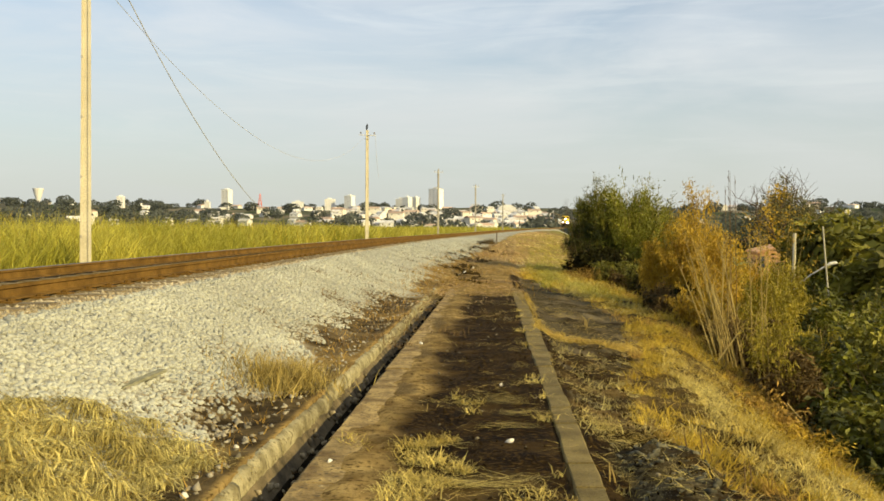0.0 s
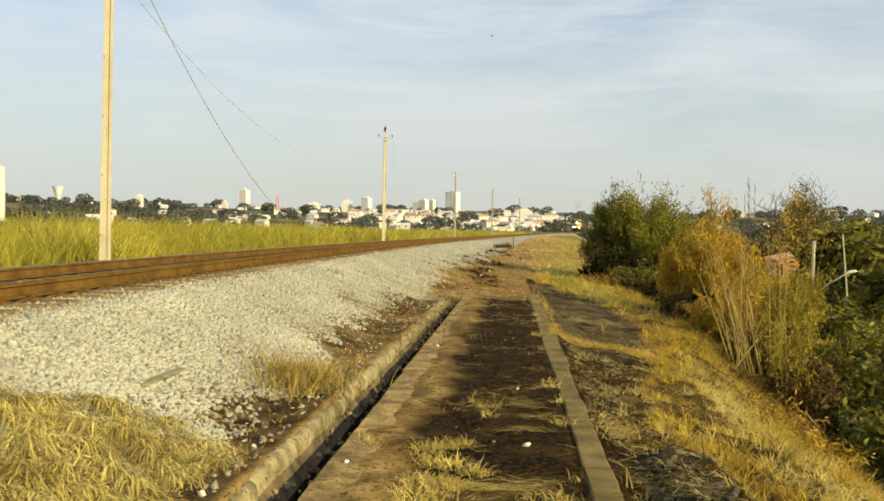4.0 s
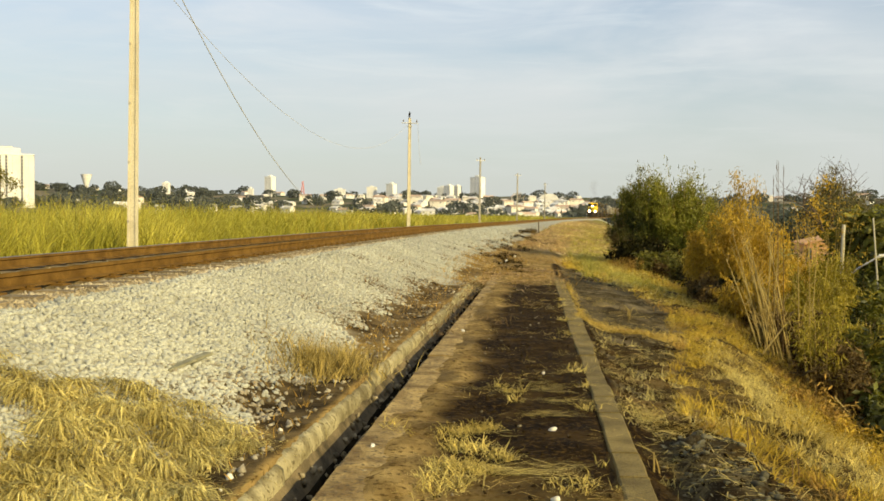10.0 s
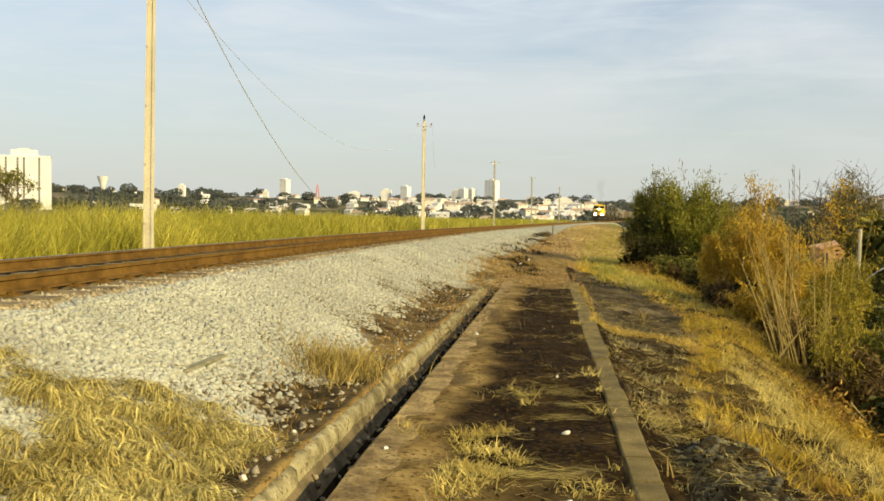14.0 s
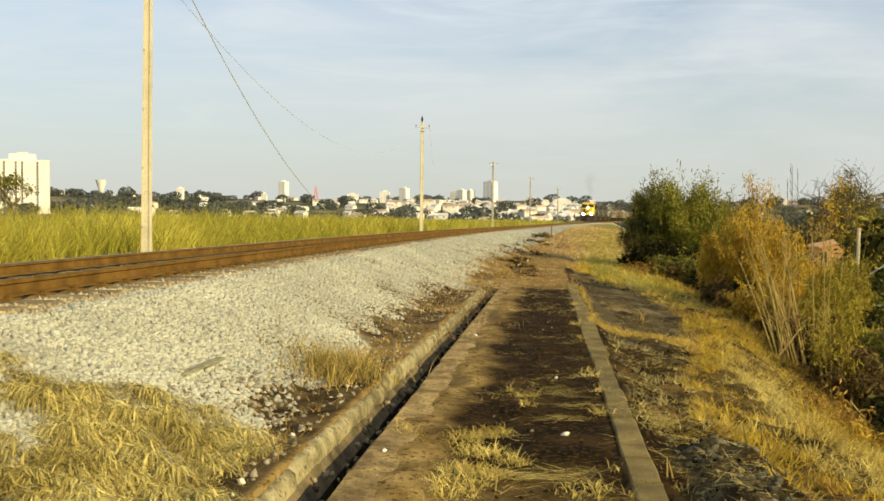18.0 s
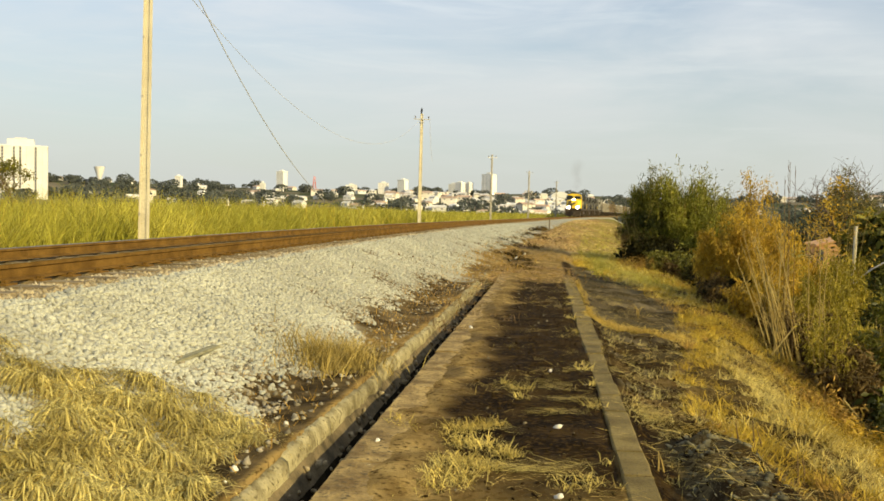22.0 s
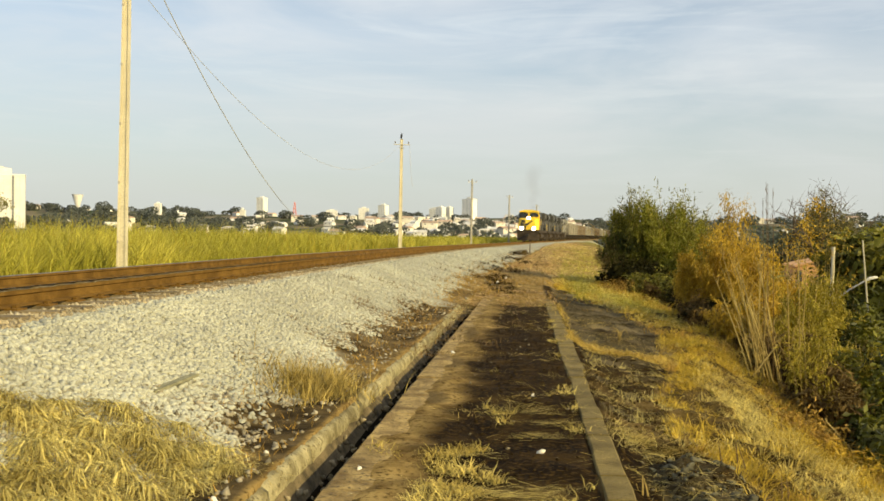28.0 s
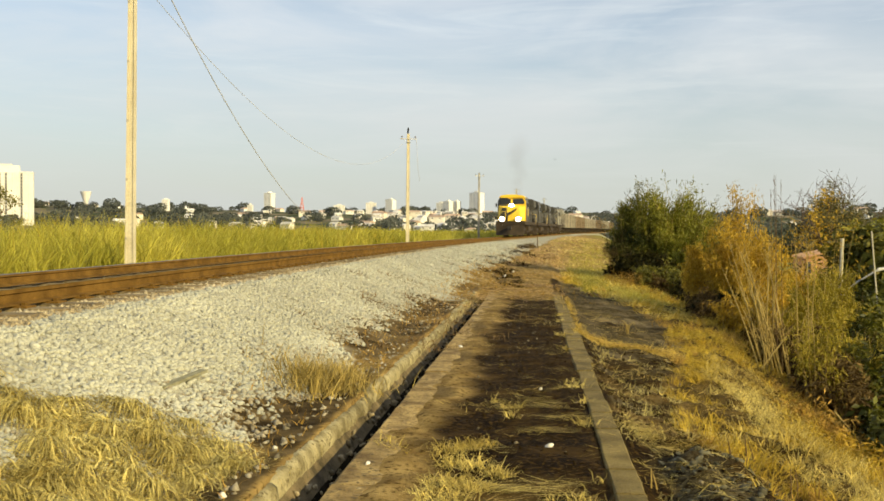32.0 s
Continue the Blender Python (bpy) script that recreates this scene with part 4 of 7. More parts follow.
def build_grass():
    rng = np.random.default_rng(21)
    # matted straw at the foot of the ballast
    cx, cy = rng.uniform(-4.3, -1.55, 420), rng.uniform(3.4, 7.9, 420)
    ok = (cy < 5.85 + 0.65 * step01(cx, -3.2, -2.3) - 0.3 * step01(cx, -2.0, -1.5) + 0.2 * rough(cx, cy, 1.5)) & (cx < gutter_x(cy) - GUT_W - 0.28) & ~((cx < -2.55) & (cy > 4.7) & (cy < 5.45) & (cx > -4.5))
    cx, cy = cx[ok], cy[ok]
    x, y, k = clumped(rng, 34000, cx, cy, 0.10)
    d = np.hypot(x - cx[k], y - cy[k])
    rise = rng.uniform(0.03, 0.13, len(cx))[k] * np.exp(-(d / 0.13) ** 2)
    swirl = rng.normal(0, 0.5, len(cx))[k]
    out = np.arctan2(y - cy[k] - 0.07, x - cx[k]) + swirl
    blades("straw_grass", on_ground(x, y) + np.stack([0 * x, 0 * x, rise], -1), rng.uniform(0.10, 0.26, len(x)), rng.uniform(0.006, 0.013, len(x)), M_MAT, 1, 0.3, 1.7, 5, toward=out, base=0.75, most=2.6, stray=0.35, label="matted khaki dry grass over the ballast foot", category="grass")
    x, y, k = clumped(rng, 12000, cx, cy, 0.15)
    blades("straw_thatch", on_ground(x, y, 0.02), rng.uniform(0.12, 0.30, len(x)), rng.uniform(0.005, 0.010, len(x)), M_THATCH, 23, 0.3, 0.6, 3, base=1.05, label="flattened brown thatch under the dry grass", category="grass")
    # the single tuft on the burnt strip
    q, d = rng.uniform(0, 2 * np.pi, 2300), np.abs(rng.normal(0, 0.34, 2300))
    x, y = -1.52 + d * np.cos(q) * 0.8, 9.0 + d * np.sin(q) * 1.1
    blades("dry_tuft", on_ground(x, y), rng.uniform(0.12, 0.40, len(x)), rng.uniform(0.006, 0.011, len(x)), M_THATCH, 2, 0.45, 0.7, 3, label="rounded tuft of brown dry grass", category="grass")
    # stubble between ballast and gutter
    x = rng.uniform(0, 1, 2600)
    y = rng.uniform(3, 30, 2600)
    x = gutter_x(y) - GUT_W - 0.15 - 0.8 * x
    blades("gutter_stubble", on_ground(x, y), rng.uniform(0.03, 0.16, len(x)), rng.uniform(0.006, 0.012, len(x)), M_DRYB, 3, 0.6, 0.7, 2, label="sparse dry stubble along the gutter", category="grass")
    # tufts left standing on the burnt path
    tufts = ((-0.21, 6.69, 0.06, 150), (-0.07, 6.84, 0.06, 150), (0.04, 6.94, 0.04, 90), (-0.16, 6.37, 0.06, 180), (-0.02, 6.31, 0.06, 150), (0.11, 6.14, 0.05, 90), (0.18, 6.06, 0.03, 50), (-0.20, 5.86, 0.06, 160), (-0.09, 5.77, 0.07, 180), (-0.28, 5.60, 0.07, 170), (-0.14, 5.49, 0.07, 180), (-0.31, 5.35, 0.07, 140), (0.02, 5.74, 0.05, 90),
             (-0.69, 6.92, 0.04, 50), (-0.58, 6.72, 0.05, 40), (0.24, 8.40, 0.03, 50), (0.35, 8.39, 0.03, 50), (0.15, 8.67, 0.03, 30), (0.30, 7.92, 0.03, 40), (0.99, 8.71, 0.04, 40), (0.90, 7.69, 0.04, 50), (1.05, 9.55, 0.04, 30), (1.01, 9.97, 0.04, 30), (0.60, 5.60, 0.07, 60), (0.51, 5.38, 0.07, 50), (0.78, 6.00, 0.02, 14),
             (0.98, 9.6, 0.04, 40), (1.18, 12.6, 0.05, 40), (1.27, 14.2, 0.06, 80), (1.48, 17.5, 0.05, 60), (1.42, 16.4, 0.05, 60), (-0.3, 4.6, 0.14, 140), (0.35, 4.5, 0.16, 60), (1.6, 21.5, 0.2, 120))
    px, py = [], []
    for cx0, cy0, r, n in tufts:
        px.append(rng.normal(cx0, r, n)), py.append(rng.normal(cy0, r * 1.25, n))
    x, y = np.concatenate(px), np.concatenate(py)
    blades("path_tufts", on_ground(x, y), rng.uniform(0.05, 0.17, len(x)), rng.uniform(0.005, 0.010, len(x)), M_BLEACH, 4, 0.45, 1.5, 4, label="singed straw tufts on the burnt path", category="grass")
    # loose straw lying flat, most of it across the path
    cy = rng.uniform(3.5, 20, 170)
    cx = gutter_x(cy) + 0.35 + rng.uniform(0, 1, 170) ** 0.6 * (2.6 - gutter_x(cy))
    x, y, k = clumped(rng, 5200, cx, cy, 0.22)
    heap = np.array((((0.09, 5.75), (0.23, 5.72), (0.36, 5.69), (0.48, 5.87), (0.01, 6.76), (0.63, 8.42), (0.57, 8.74), (0.69, 7.91), (0.55, 7.36))))
    k2 = rng.integers(0, len(heap), 420)
    hx, hy = heap[k2, 0] + rng.normal(0, 0.09, 420), heap[k2, 1] + rng.normal(0, 0.05, 420)
    blades("straw_wisps", on_ground(hx, hy, 0.02), rng.uniform(0.08, 0.26, 420), rng.uniform(0.004, 0.008, 420), M_BLEACH, 53, 1.4, 0.1, 2, toward=np.where(rng.uniform(0, 1, 420) < 0.5, 0.0, np.pi), stray=0.25, flat=True, label="wisps of pale straw lying across the path", category="straw")
    way = np.where(rng.uniform(0, 1, 170) < 0.5, 0.0, np.pi) + rng.normal(0, 0.3, 170)
    blades("loose_straw", on_ground(x, y, 0.014), rng.uniform(0.04, 0.24, len(x)), rng.uniform(0.003, 0.007, len(x)), M_STRAW, 5, 1.45, 0.1, 2, toward=way[k], flat=True, label="loose pale straw lying on the burnt soil", category="straw")
    # dry grass on the right bank, in tufts that part over soil darkened for shade
    for y0, y1, n, per, nm, sd in ((-4.0, 3.0, 260, 26, "bank_grass_behind", 6), (3.0, 9.5, 600, 52, "bank_grass_near", 30), (9.5, 18, 700, 40, "bank_grass", 33), (18, 36, 900, 30, "bank_grass_far", 36)):
        cy = rng.uniform(y0, y1, n)
        kx, far_in = kerb_x(cy), scorch_edge(cy)
        cx = kx + far_in - 0.1 + rng.uniform(0, 1, n) ** 1.1 * (3.6 - 0.03 * cy)
        r = cx - kx - far_in
        keep = (rng.uniform(0, 1, n) < 0.35 + 0.65 * step01(r + 0.35 * rough(cx, cy, 1.2, 4.0), -0.05, 0.5)) & ~((np.abs(cy - 9.6) < 1.3) & (r > 0.15) & (r < 0.75) & (rng.uniform(0, 1, n) < 0.75))
        cx, cy, r = cx[keep], cy[keep], r[keep]
        x, y, k = clumped(rng, len(cx) * per, cx, cy, 0.075 + 0.003 * max(y0, 0))
        hang = (0.35 * np.pi + rng.normal(0, 1.1, len(cx)))[k]
        crest = np.exp(-((r - 0.95 - 0.05 * np.maximum(9 - cy, 0)) / 0.55) ** 2) * (cy < 15)
        tone = (crest + 0.35 * step01(cy, 17, 21) - 0.45 * step01(r, 1.3, 2.2) * step01(cy, 9, 13) + 0.5 * rough(cx, cy, 0.7, 2.0) + rng.normal(0, 0.25, len(cx)))[k]
        tall = (rng.uniform(0.75, 1.35, len(cx)) * (1 - 0.3 * crest))[k]
        band = (np.exp(-((r - 0.75) / 0.5) ** 2) * step01(cy, 19, 25) + rng.normal(0, 0.2, len(cx)) > 0.55)[k]
        tone = np.where(band, 9.0, tone)
        for sel, tag, m, lab in ((tone > 5, "_green", M_LUSH, "yellow-green grass in a band along the bank"), ((tone > 0.55) & (tone < 5), "_pale", M_BLEACH, "bleached pale grass along the bank's crest"), ((tone <= 0.55) & (tone > -0.15), "", M_DRY, "golden dry grass on the bank"), (tone <= -0.15, "_brown", M_DRYB, "brown withered grass on the bank")):
            q = int(sel.sum())
            if q == 0:
                continue
            blades(nm + tag, on_ground(x[sel], y[sel]), rng.uniform(0.10, 0.30, q) * tall[sel] * (1 + 0.35 * step01(y[sel], 14, 30)), rng.uniform(0.006, 0.012, q) * (1 + step01(y[sel], 12, 40)), m, sd, 0.65, 1.5, 4 if y0 < 9 else 3, toward=hang[sel], label=lab, category="grass")
            sd += 1
    # a line of orange grass across the burnt ground, and fringes along the kerb
    n = 2600
    r = rng.uniform(0.15, 1.75, n)
    y = 14.85 - 0.55 * r + rng.normal(0, 0.13, n) + 0.12 * rough(r, r, 3.0, 1.0)
    x = kerb_x(y) + r
    cy = rng.uniform(14.6, 22, 26)
    fx, fy, k = clumped(rng, 900, kerb_x(cy) + 0.27, cy, 0.06)
    x, y = np.concatenate([x, fx]), np.concatenate([y, fy])
    blades("orange_grass", on_ground(x, y), rng.uniform(0.06, 0.2, len(x)), rng.uniform(0.006, 0.012, len(x)), M_STRAW, 45, 0.8, 1.1, 3, label="line of orange dry grass across burnt ground", category="grass")
    # thin tufts and lying straw on the ash
    cy = rng.uniform(4.6, 13.8, 70)
    cx = kerb_x(cy) + 0.3 + rng.uniform(0, 1, 70) * (scorch_edge(cy) - 0.3)
    keep = mound(cx - kerb_x(cy), cy) < 0.3
    cx, cy = cx[keep], cy[keep]
    x, y, k = clumped(rng, 1100, cx, cy, 0.06)
    blades("ash_tufts", on_ground(x, y), rng.uniform(0.05, 0.18, len(x)), rng.uniform(0.004, 0.008, len(x)), M_MAT, 46, 0.6, 1.2, 3, label="thin singed tufts standing on the ash", category="grass")
    cy = np.concatenate([rng.uniform(4.0, 13, 60), rng.uniform(7.2, 8.4, 30)])
    cx = kerb_x(cy) + 0.22 + (scorch_edge(cy) - 0.2) * rng.uniform(0, 1, 90)
    x, y, k = clumped(rng, 1700, cx, cy, 0.16)
    x = np.maximum(x, kerb_x(y) + 0.21)
    way = (rng.normal(-0.35, 0.35, 90) + np.pi * (rng.uniform(0, 1, 90) < 0.5))[k]
    blades("ash_straw", on_ground(x, y, 0.016), rng.uniform(0.06, 0.30, len(x)), rng.uniform(0.003, 0.008, len(x)), M_BLEACH, 19, 1.4, 0.2, 2, toward=way, flat=True, label="pale straw bits lying on the ash", category="straw")
    # yellow-green patch by the far end of the path, and dry growth beside the track there
    y = rng.uniform(22, 75, 16000)
    tx = track_x(y)
    x = np.minimum(tx + 3.0, gutter_x(y) - 0.6) + rng.uniform(0, 1, len(y)) * (5.5 + 0.06 * y)
    ok = (x > gutter_x(np.minimum(y, 40)) - 1.3 + 0.12 * np.maximum(y - 40, 0)) & (rng.uniform(0, 1, len(y)) < 0.12 + 0.8 * step01(rough(x, y, 0.5, 1.0), -0.1, 0.5))
    x, y = x[ok], y[ok]
    gr = (rough(x, y, 0.28, 6.0) > -0.05) & (x > kerb_x(np.minimum(y, 40)) + 0.8)
    for sel, nm, m, sd, lab in ((gr, "green_bank_grass", M_TALL, 8, "yellow-green grass on the bank"), (~gr, "far_path_grass", M_DRYB, 9, "withered brown grass at the path's far end")):
        n = int(sel.sum())
        blades(nm, on_ground(x[sel], y[sel]), rng.uniform(0.05, 0.22, n), rng.uniform(0.012, 0.026, n), m, sd, 0.7, 0.6, 2, label=lab, category="grass")
    # lumpy yellow-green grass where the bank turns down
    n = 17000
    y = rng.uniform(25, 66, n)
    x = kerb_x(np.minimum(y, 40)) + 0.12 * np.maximum(y - 40, 0) + 0.9 + rng.uniform(0, 1, n) * (2.6 + 0.02 * y)
    ok = rng.uniform(0, 1, n) < (1 - 0.8 * step01(y, 42, 52)) * step01(rough(x, y, 1.3, 9.0), -0.8, 0.1) * step01(rough(x, y, 0.55, 3.0), -0.35, 0.25)
    x, y = x[ok], y[ok]
    blades("lush_bank_grass", on_ground(x, y), rng.uniform(0.10, 0.36, len(x)), rng.uniform(0.018, 0.036, len(x)), M_LUSH, 14, 0.7, 0.9, 2, label="yellow-green grass in lumps on the bank", category="grass")
    # dead grass and rubbish between the ballast and the path's line
    n = 11000
    y = 19 + 45 * rng.uniform(0, 1, n) ** 1.4
    lo, hi = track_x(y) + shoulder(y) - 0.1, kerb_x(np.minimum(y, 40)) + 0.12 * np.maximum(y - 40, 0)
    x = lo + (hi - lo) * rng.uniform(0, 1, n) ** 1.2
    tone = rough(x, y, 0.9, 5.0) + rng.normal(0, 0.3, n)
    for sel, nm, m, sd, lab in ((tone > 0.3, "pale_litter", M_TAN, 15, "flattened tan grass past the path's end"), ((tone <= 0.3) & (tone > -0.15), "brown_litter", M_THATCH, 16, "flattened brown grass past the path's end"), (tone <= -0.15, "dark_litter", M_TWIG, 17, "dark dead weeds past the path's end")):
        k = int(sel.sum())
        blades(nm, on_ground(x[sel], y[sel]), rng.uniform(0.06, 0.22, k), rng.uniform(0.012, 0.03, k), m, sd, 0.5, 0.6, 2, base=0.9, label=lab, category="grass")
    # straw trodden over the end of the concrete
    n = 5200
    y = rng.uniform(16.5, 27, n)
    lo, hi = gutter_x(y) - 0.25, kerb_x(y) + 0.3
    x = lo + (hi - lo) * rng.uniform(0, 1, n)
    ok = rng.uniform(0, 1, n) < step01(y + 1.0 * rough(x, y, 1.1, 3.0), 20, 22.5)
    x, y = x[ok], y[ok]
    tone = rough(x, y, 1.3, 5.0) + rng.normal(0, 0.4, len(x))
    for sel, nm, m, sd, lab in ((tone > 0, "path_end_straw", M_TAN, 51, "trodden tan straw over the path's end"), (tone <= 0, "path_end_grass", M_DRYB, 52, "trodden brown grass over the path's end")):
        k = int(sel.sum())
        blades(nm, on_ground(x[sel], y[sel], 0.012), rng.uniform(0.05, 0.2, k), rng.uniform(0.01, 0.022, k), m, sd, 0.4, 0.5, 2, base=0.95, label=lab, category="grass")
    # tall grass behind the track
    y = np.concatenate([rng.uniform(6, 36, 26000), rng.uniform(36, 90, 20000), rng.uniform(90, 230, 14000)])
    g = rng.uniform(0, 1, len(y))
    x = track_x(y) - 3.85 - 1.3 * step01(y, 30, 52) - (4 + 0.12 * y) * g ** 1.3 - 0.5 * np.abs(rough(y, y * 0, 0.6, 1.0))
    h = 1.12 * (0.75 + 0.55 * step01(track_x(y) - 3.85 - x, 0.1, 2.4) + 0.22 * rough(x, y, 0.4, 5.0) + 0.16 * rough(x, y, 1.3, 2.0)) * rng.uniform(0.5, 1.2, len(y)) * (1 - 0.15 * step01(y, 40, 120))
    blades("tall_grass", on_ground(x, y), h, rng.uniform(0.014, 0.03, len(y)) * (1 + step01(y, 25, 90) * 1.6), M_TALL, 10, 0.22, 0.8, 3, label="tall yellow-green grass behind the track", category="grass")
    n = 420
    y = rng.uniform(8, 60, n)
    x = track_x(y) - 4.3 - rng.uniform(0, 6, n)
    blades("grass_plumes", on_ground(x, y), rng.uniform(1.2, 1.75, n), rng.uniform(0.010, 0.02, n), M_DRY, 11, 0.12, 0.35, 3, label="pale seed stalks above the tall grass", category="grass")

    n = 20000
    y = 38 + 75 * rng.uniform(0, 1, n) ** 1.3
    x = track_x(y) + shoulder(y) + 0.45 + rng.uniform(0, 1, n) ** 1.2 * (4.2 + 0.02 * y)
    lush = rough(x, y, 0.33, 2.0) + 0.9 * step01(x - track_x(y) - shoulder(y), 2.0, 4.0) + rng.normal(0, 0.25, n)
    for sel, nm, m, sd, lab in ((lush > 0.75, "lip_grass_green", M_LUSH, 48, "yellow-green grass along the bank's lip"), ((lush <= 0.75) & (lush > 0.1), "lip_grass", M_PALEG, 49, "golden dry grass along the bank's lip"), (lush <= 0.1, "lip_grass_brown", M_TAN, 50, "brown dry grass along the bank's lip")):
        k = int(sel.sum())
        blades(nm, on_ground(x[sel], y[sel]), rng.uniform(0.06, 0.24, k), rng.uniform(0.014, 0.032, k), m, sd, 0.6, 0.9, 2, label=lab, category="grass")
    # black weeds where the gutter's line runs out
    cx, cy = rng.normal(0.7, 0.35, 26), rng.uniform(25.5, 36, 26)
    x, y, k = clumped(rng, 2400, cx, cy, 0.16)
    blades("black_weeds", on_ground(x, y), rng.uniform(0.05, 0.2, len(x)), rng.uniform(0.01, 0.022, len(x)), M_CHAR, 22, 0.9, 0.8, 2, label="charred weeds at the gutter's end", category="weeds")
    # dark weeds and debris past the path's end
    y = rng.uniform(12, 62, 90)
    cx, cy = gutter_x(np.minimum(y, 40)) - 0.6 + 0.14 * np.maximum(y - 40, 0) + rng.normal(0, 0.7, 90), y
    x, y, k = clumped(rng, 5200, cx, cy, 0.22)
    blades("dark_weeds", on_ground(x, y), rng.uniform(0.04, 0.20, len(x)), rng.uniform(0.008, 0.02, len(x)), M_TWIG, 12, 0.8, 0.8, 2, label="dark withered weeds and debris", category="weeds")
    # weeds in the hollows, the shade put into their black colour
    cx, cy = np.concatenate([rng.normal(2.3, 0.35, 16), rng.normal(1.2, 0.3, 14), rng.normal(2.6, 0.25, 10)]), np.concatenate([rng.normal(50, 1.6, 16), rng.normal(39, 1.6, 14), rng.normal(60, 1.2, 10)])
    x, y, k = clumped(rng, 2600, cx, cy, 0.2)
    blades("shaded_weeds", on_ground(x, y), rng.uniform(0.06, 0.28, len(x)), rng.uniform(0.012, 0.03, len(x)), M_CHAR, 47, 0.8, 0.8, 2, label="weeds coloured black for the shade in the hollow past the path", category="weeds")


build_grass()

# ---- bushes, canes and trees ----


def leaves(name, P, size, material, seed, parent, slim=0.35, droop=0.3, label=""):
    """Loose leaves, each a folded blade with its own turn."""
    rng = np.random.default_rng(seed)
    n = len(P)
    a, e = rng.uniform(0, 2 * np.pi, n), rng.normal(-droop, 0.6, n)
    d = np.stack([np.cos(a) * np.cos(e), np.sin(a) * np.cos(e), np.sin(e)], -1)
    s = np.cross(d, rng.normal(size=(n, 3)))
    s /= np.linalg.norm(s, axis=1)[:, None] + 1e-9
    nn = np.cross(d, s)
    L_, W_ = size[:, None], (size * slim)[:, None]
    V = np.stack([P, P + d * L_ * 0.45 + s * W_ * 0.5 + nn * W_ * 0.12, P + d * L_, P + d * L_ * 0.45 - s * W_ * 0.5 + nn * W_ * 0.12], 1)
    F = np.array([(0, 1, 2), (0, 2, 3)])[None] + (np.arange(n) * 4)[:, None, None]
    return tagged(sheet(name, V.reshape(-1, 3), F.reshape(-1, 3), material, parent, label), kind="stuff")


def thicket(name, label, base, spread, height, n_canes, leaf_mat, n_leaf, leaf, seed, cane_mat, cane_r=0.012, lean=0.18, start=0.25, wisps=0, slim=0.22, category="bush", along=0.0, single=False, core=0, droop=0.3, tight=1.0):
    """A clump of arching canes with leaves along them. along: stretches the clump in y."""
    rng = np.random.default_rng(seed)
    ob = thing(name, label, category, m=pose(*base))
    bm = bmesh.new()
    pts = []
    gz0 = float(ground_z(base[0], base[1]))
    for i in range(n_canes):
        a, r = rng.uniform(0, 2 * np.pi), spread * math.sqrt(rng.uniform(0, 1))
        x, y = r * math.cos(a), r * math.sin(a) * (1 + along)
        z0 = float(ground_z(base[0] + x, base[1] + y)) - base[2] - 0.05
        h = height * rng.uniform(0.55, 1.0) * (1 - 0.35 * (r / spread) ** 2) * (1.14 if i < wisps else 1)
        b = a + rng.normal(0, 0.8)
        l = abs(rng.normal(0, lean)) + lean * 0.6 * r / spread
        cur, p = [], Vector((x, y, z0))
        for s in range(6):
            cur.append(p.copy())
            ang = l * (0.5 + s * 0.45)
            p = p + Vector((math.sin(ang) * math.cos(b), math.sin(ang) * math.sin(b), math.cos(ang))) * (h / 5)
        rr = cane_r * rng.uniform(0.7, 1.3)
        tube(bm, cur, [rr * (1 - 0.14 * s) for s in range(6)], 4, False)
        if single:
            part("cane", bm, cane_mat, ob)
            bm = bmesh.new()
        c = np.array([tuple(q) for q in cur])
        k = int(n_leaf / n_canes) if i >= wisps else int(n_leaf / n_canes * 0.22)
        # leaves sit in sprays at a few joints of the cane
        m = max(4, k // 45) if i >= wisps else max(k, 1)
        node = rng.integers(0, m, k)
        t = (start + (1 - start) * np.sqrt(rng.uniform(0, 1, m)))[node]
        spray = rng.normal(0, 1, (m, 3))[node]
        t = np.clip(t + rng.normal(0, 0.025, k), 0, 0.999)
        j = np.minimum((t * 5).astype(int), 4)
        f = (t * 5 - j)[:, None]
        q = c[j] * (1 - f) + c[j + 1] * f
        pts.append(q + rng.normal(0, 1, (k, 3)) * (0.03 + 0.022 * height * tight ** 0.5) * (0.5 if i < wisps else 1) + spray * tight * (0.05 + 0.16 * (height / 3) * (1 - 0.5 * t[:, None])) * (0.35 if i < wisps else 1))
    if not single:
        tagged(part("stem", bm, cane_mat, ob), kind="stuff")
    if core:
        u = rng.normal(size=(core, 3))
        u *= (rng.uniform(0, 1, core) ** 0.4 / np.linalg.norm(u, axis=1))[:, None]
        pts.append(u * np.array([spread * 1.05, spread * (1 + along), height * 0.40]) + np.array([0, 0, height * 0.40 + gz0 - base[2]]))
    P = np.concatenate(pts)
    leaves("foliage", P, rng.uniform(0.6, 1.4, len(P)) * leaf, leaf_mat, seed + 50, ob, slim, droop)
    return ob


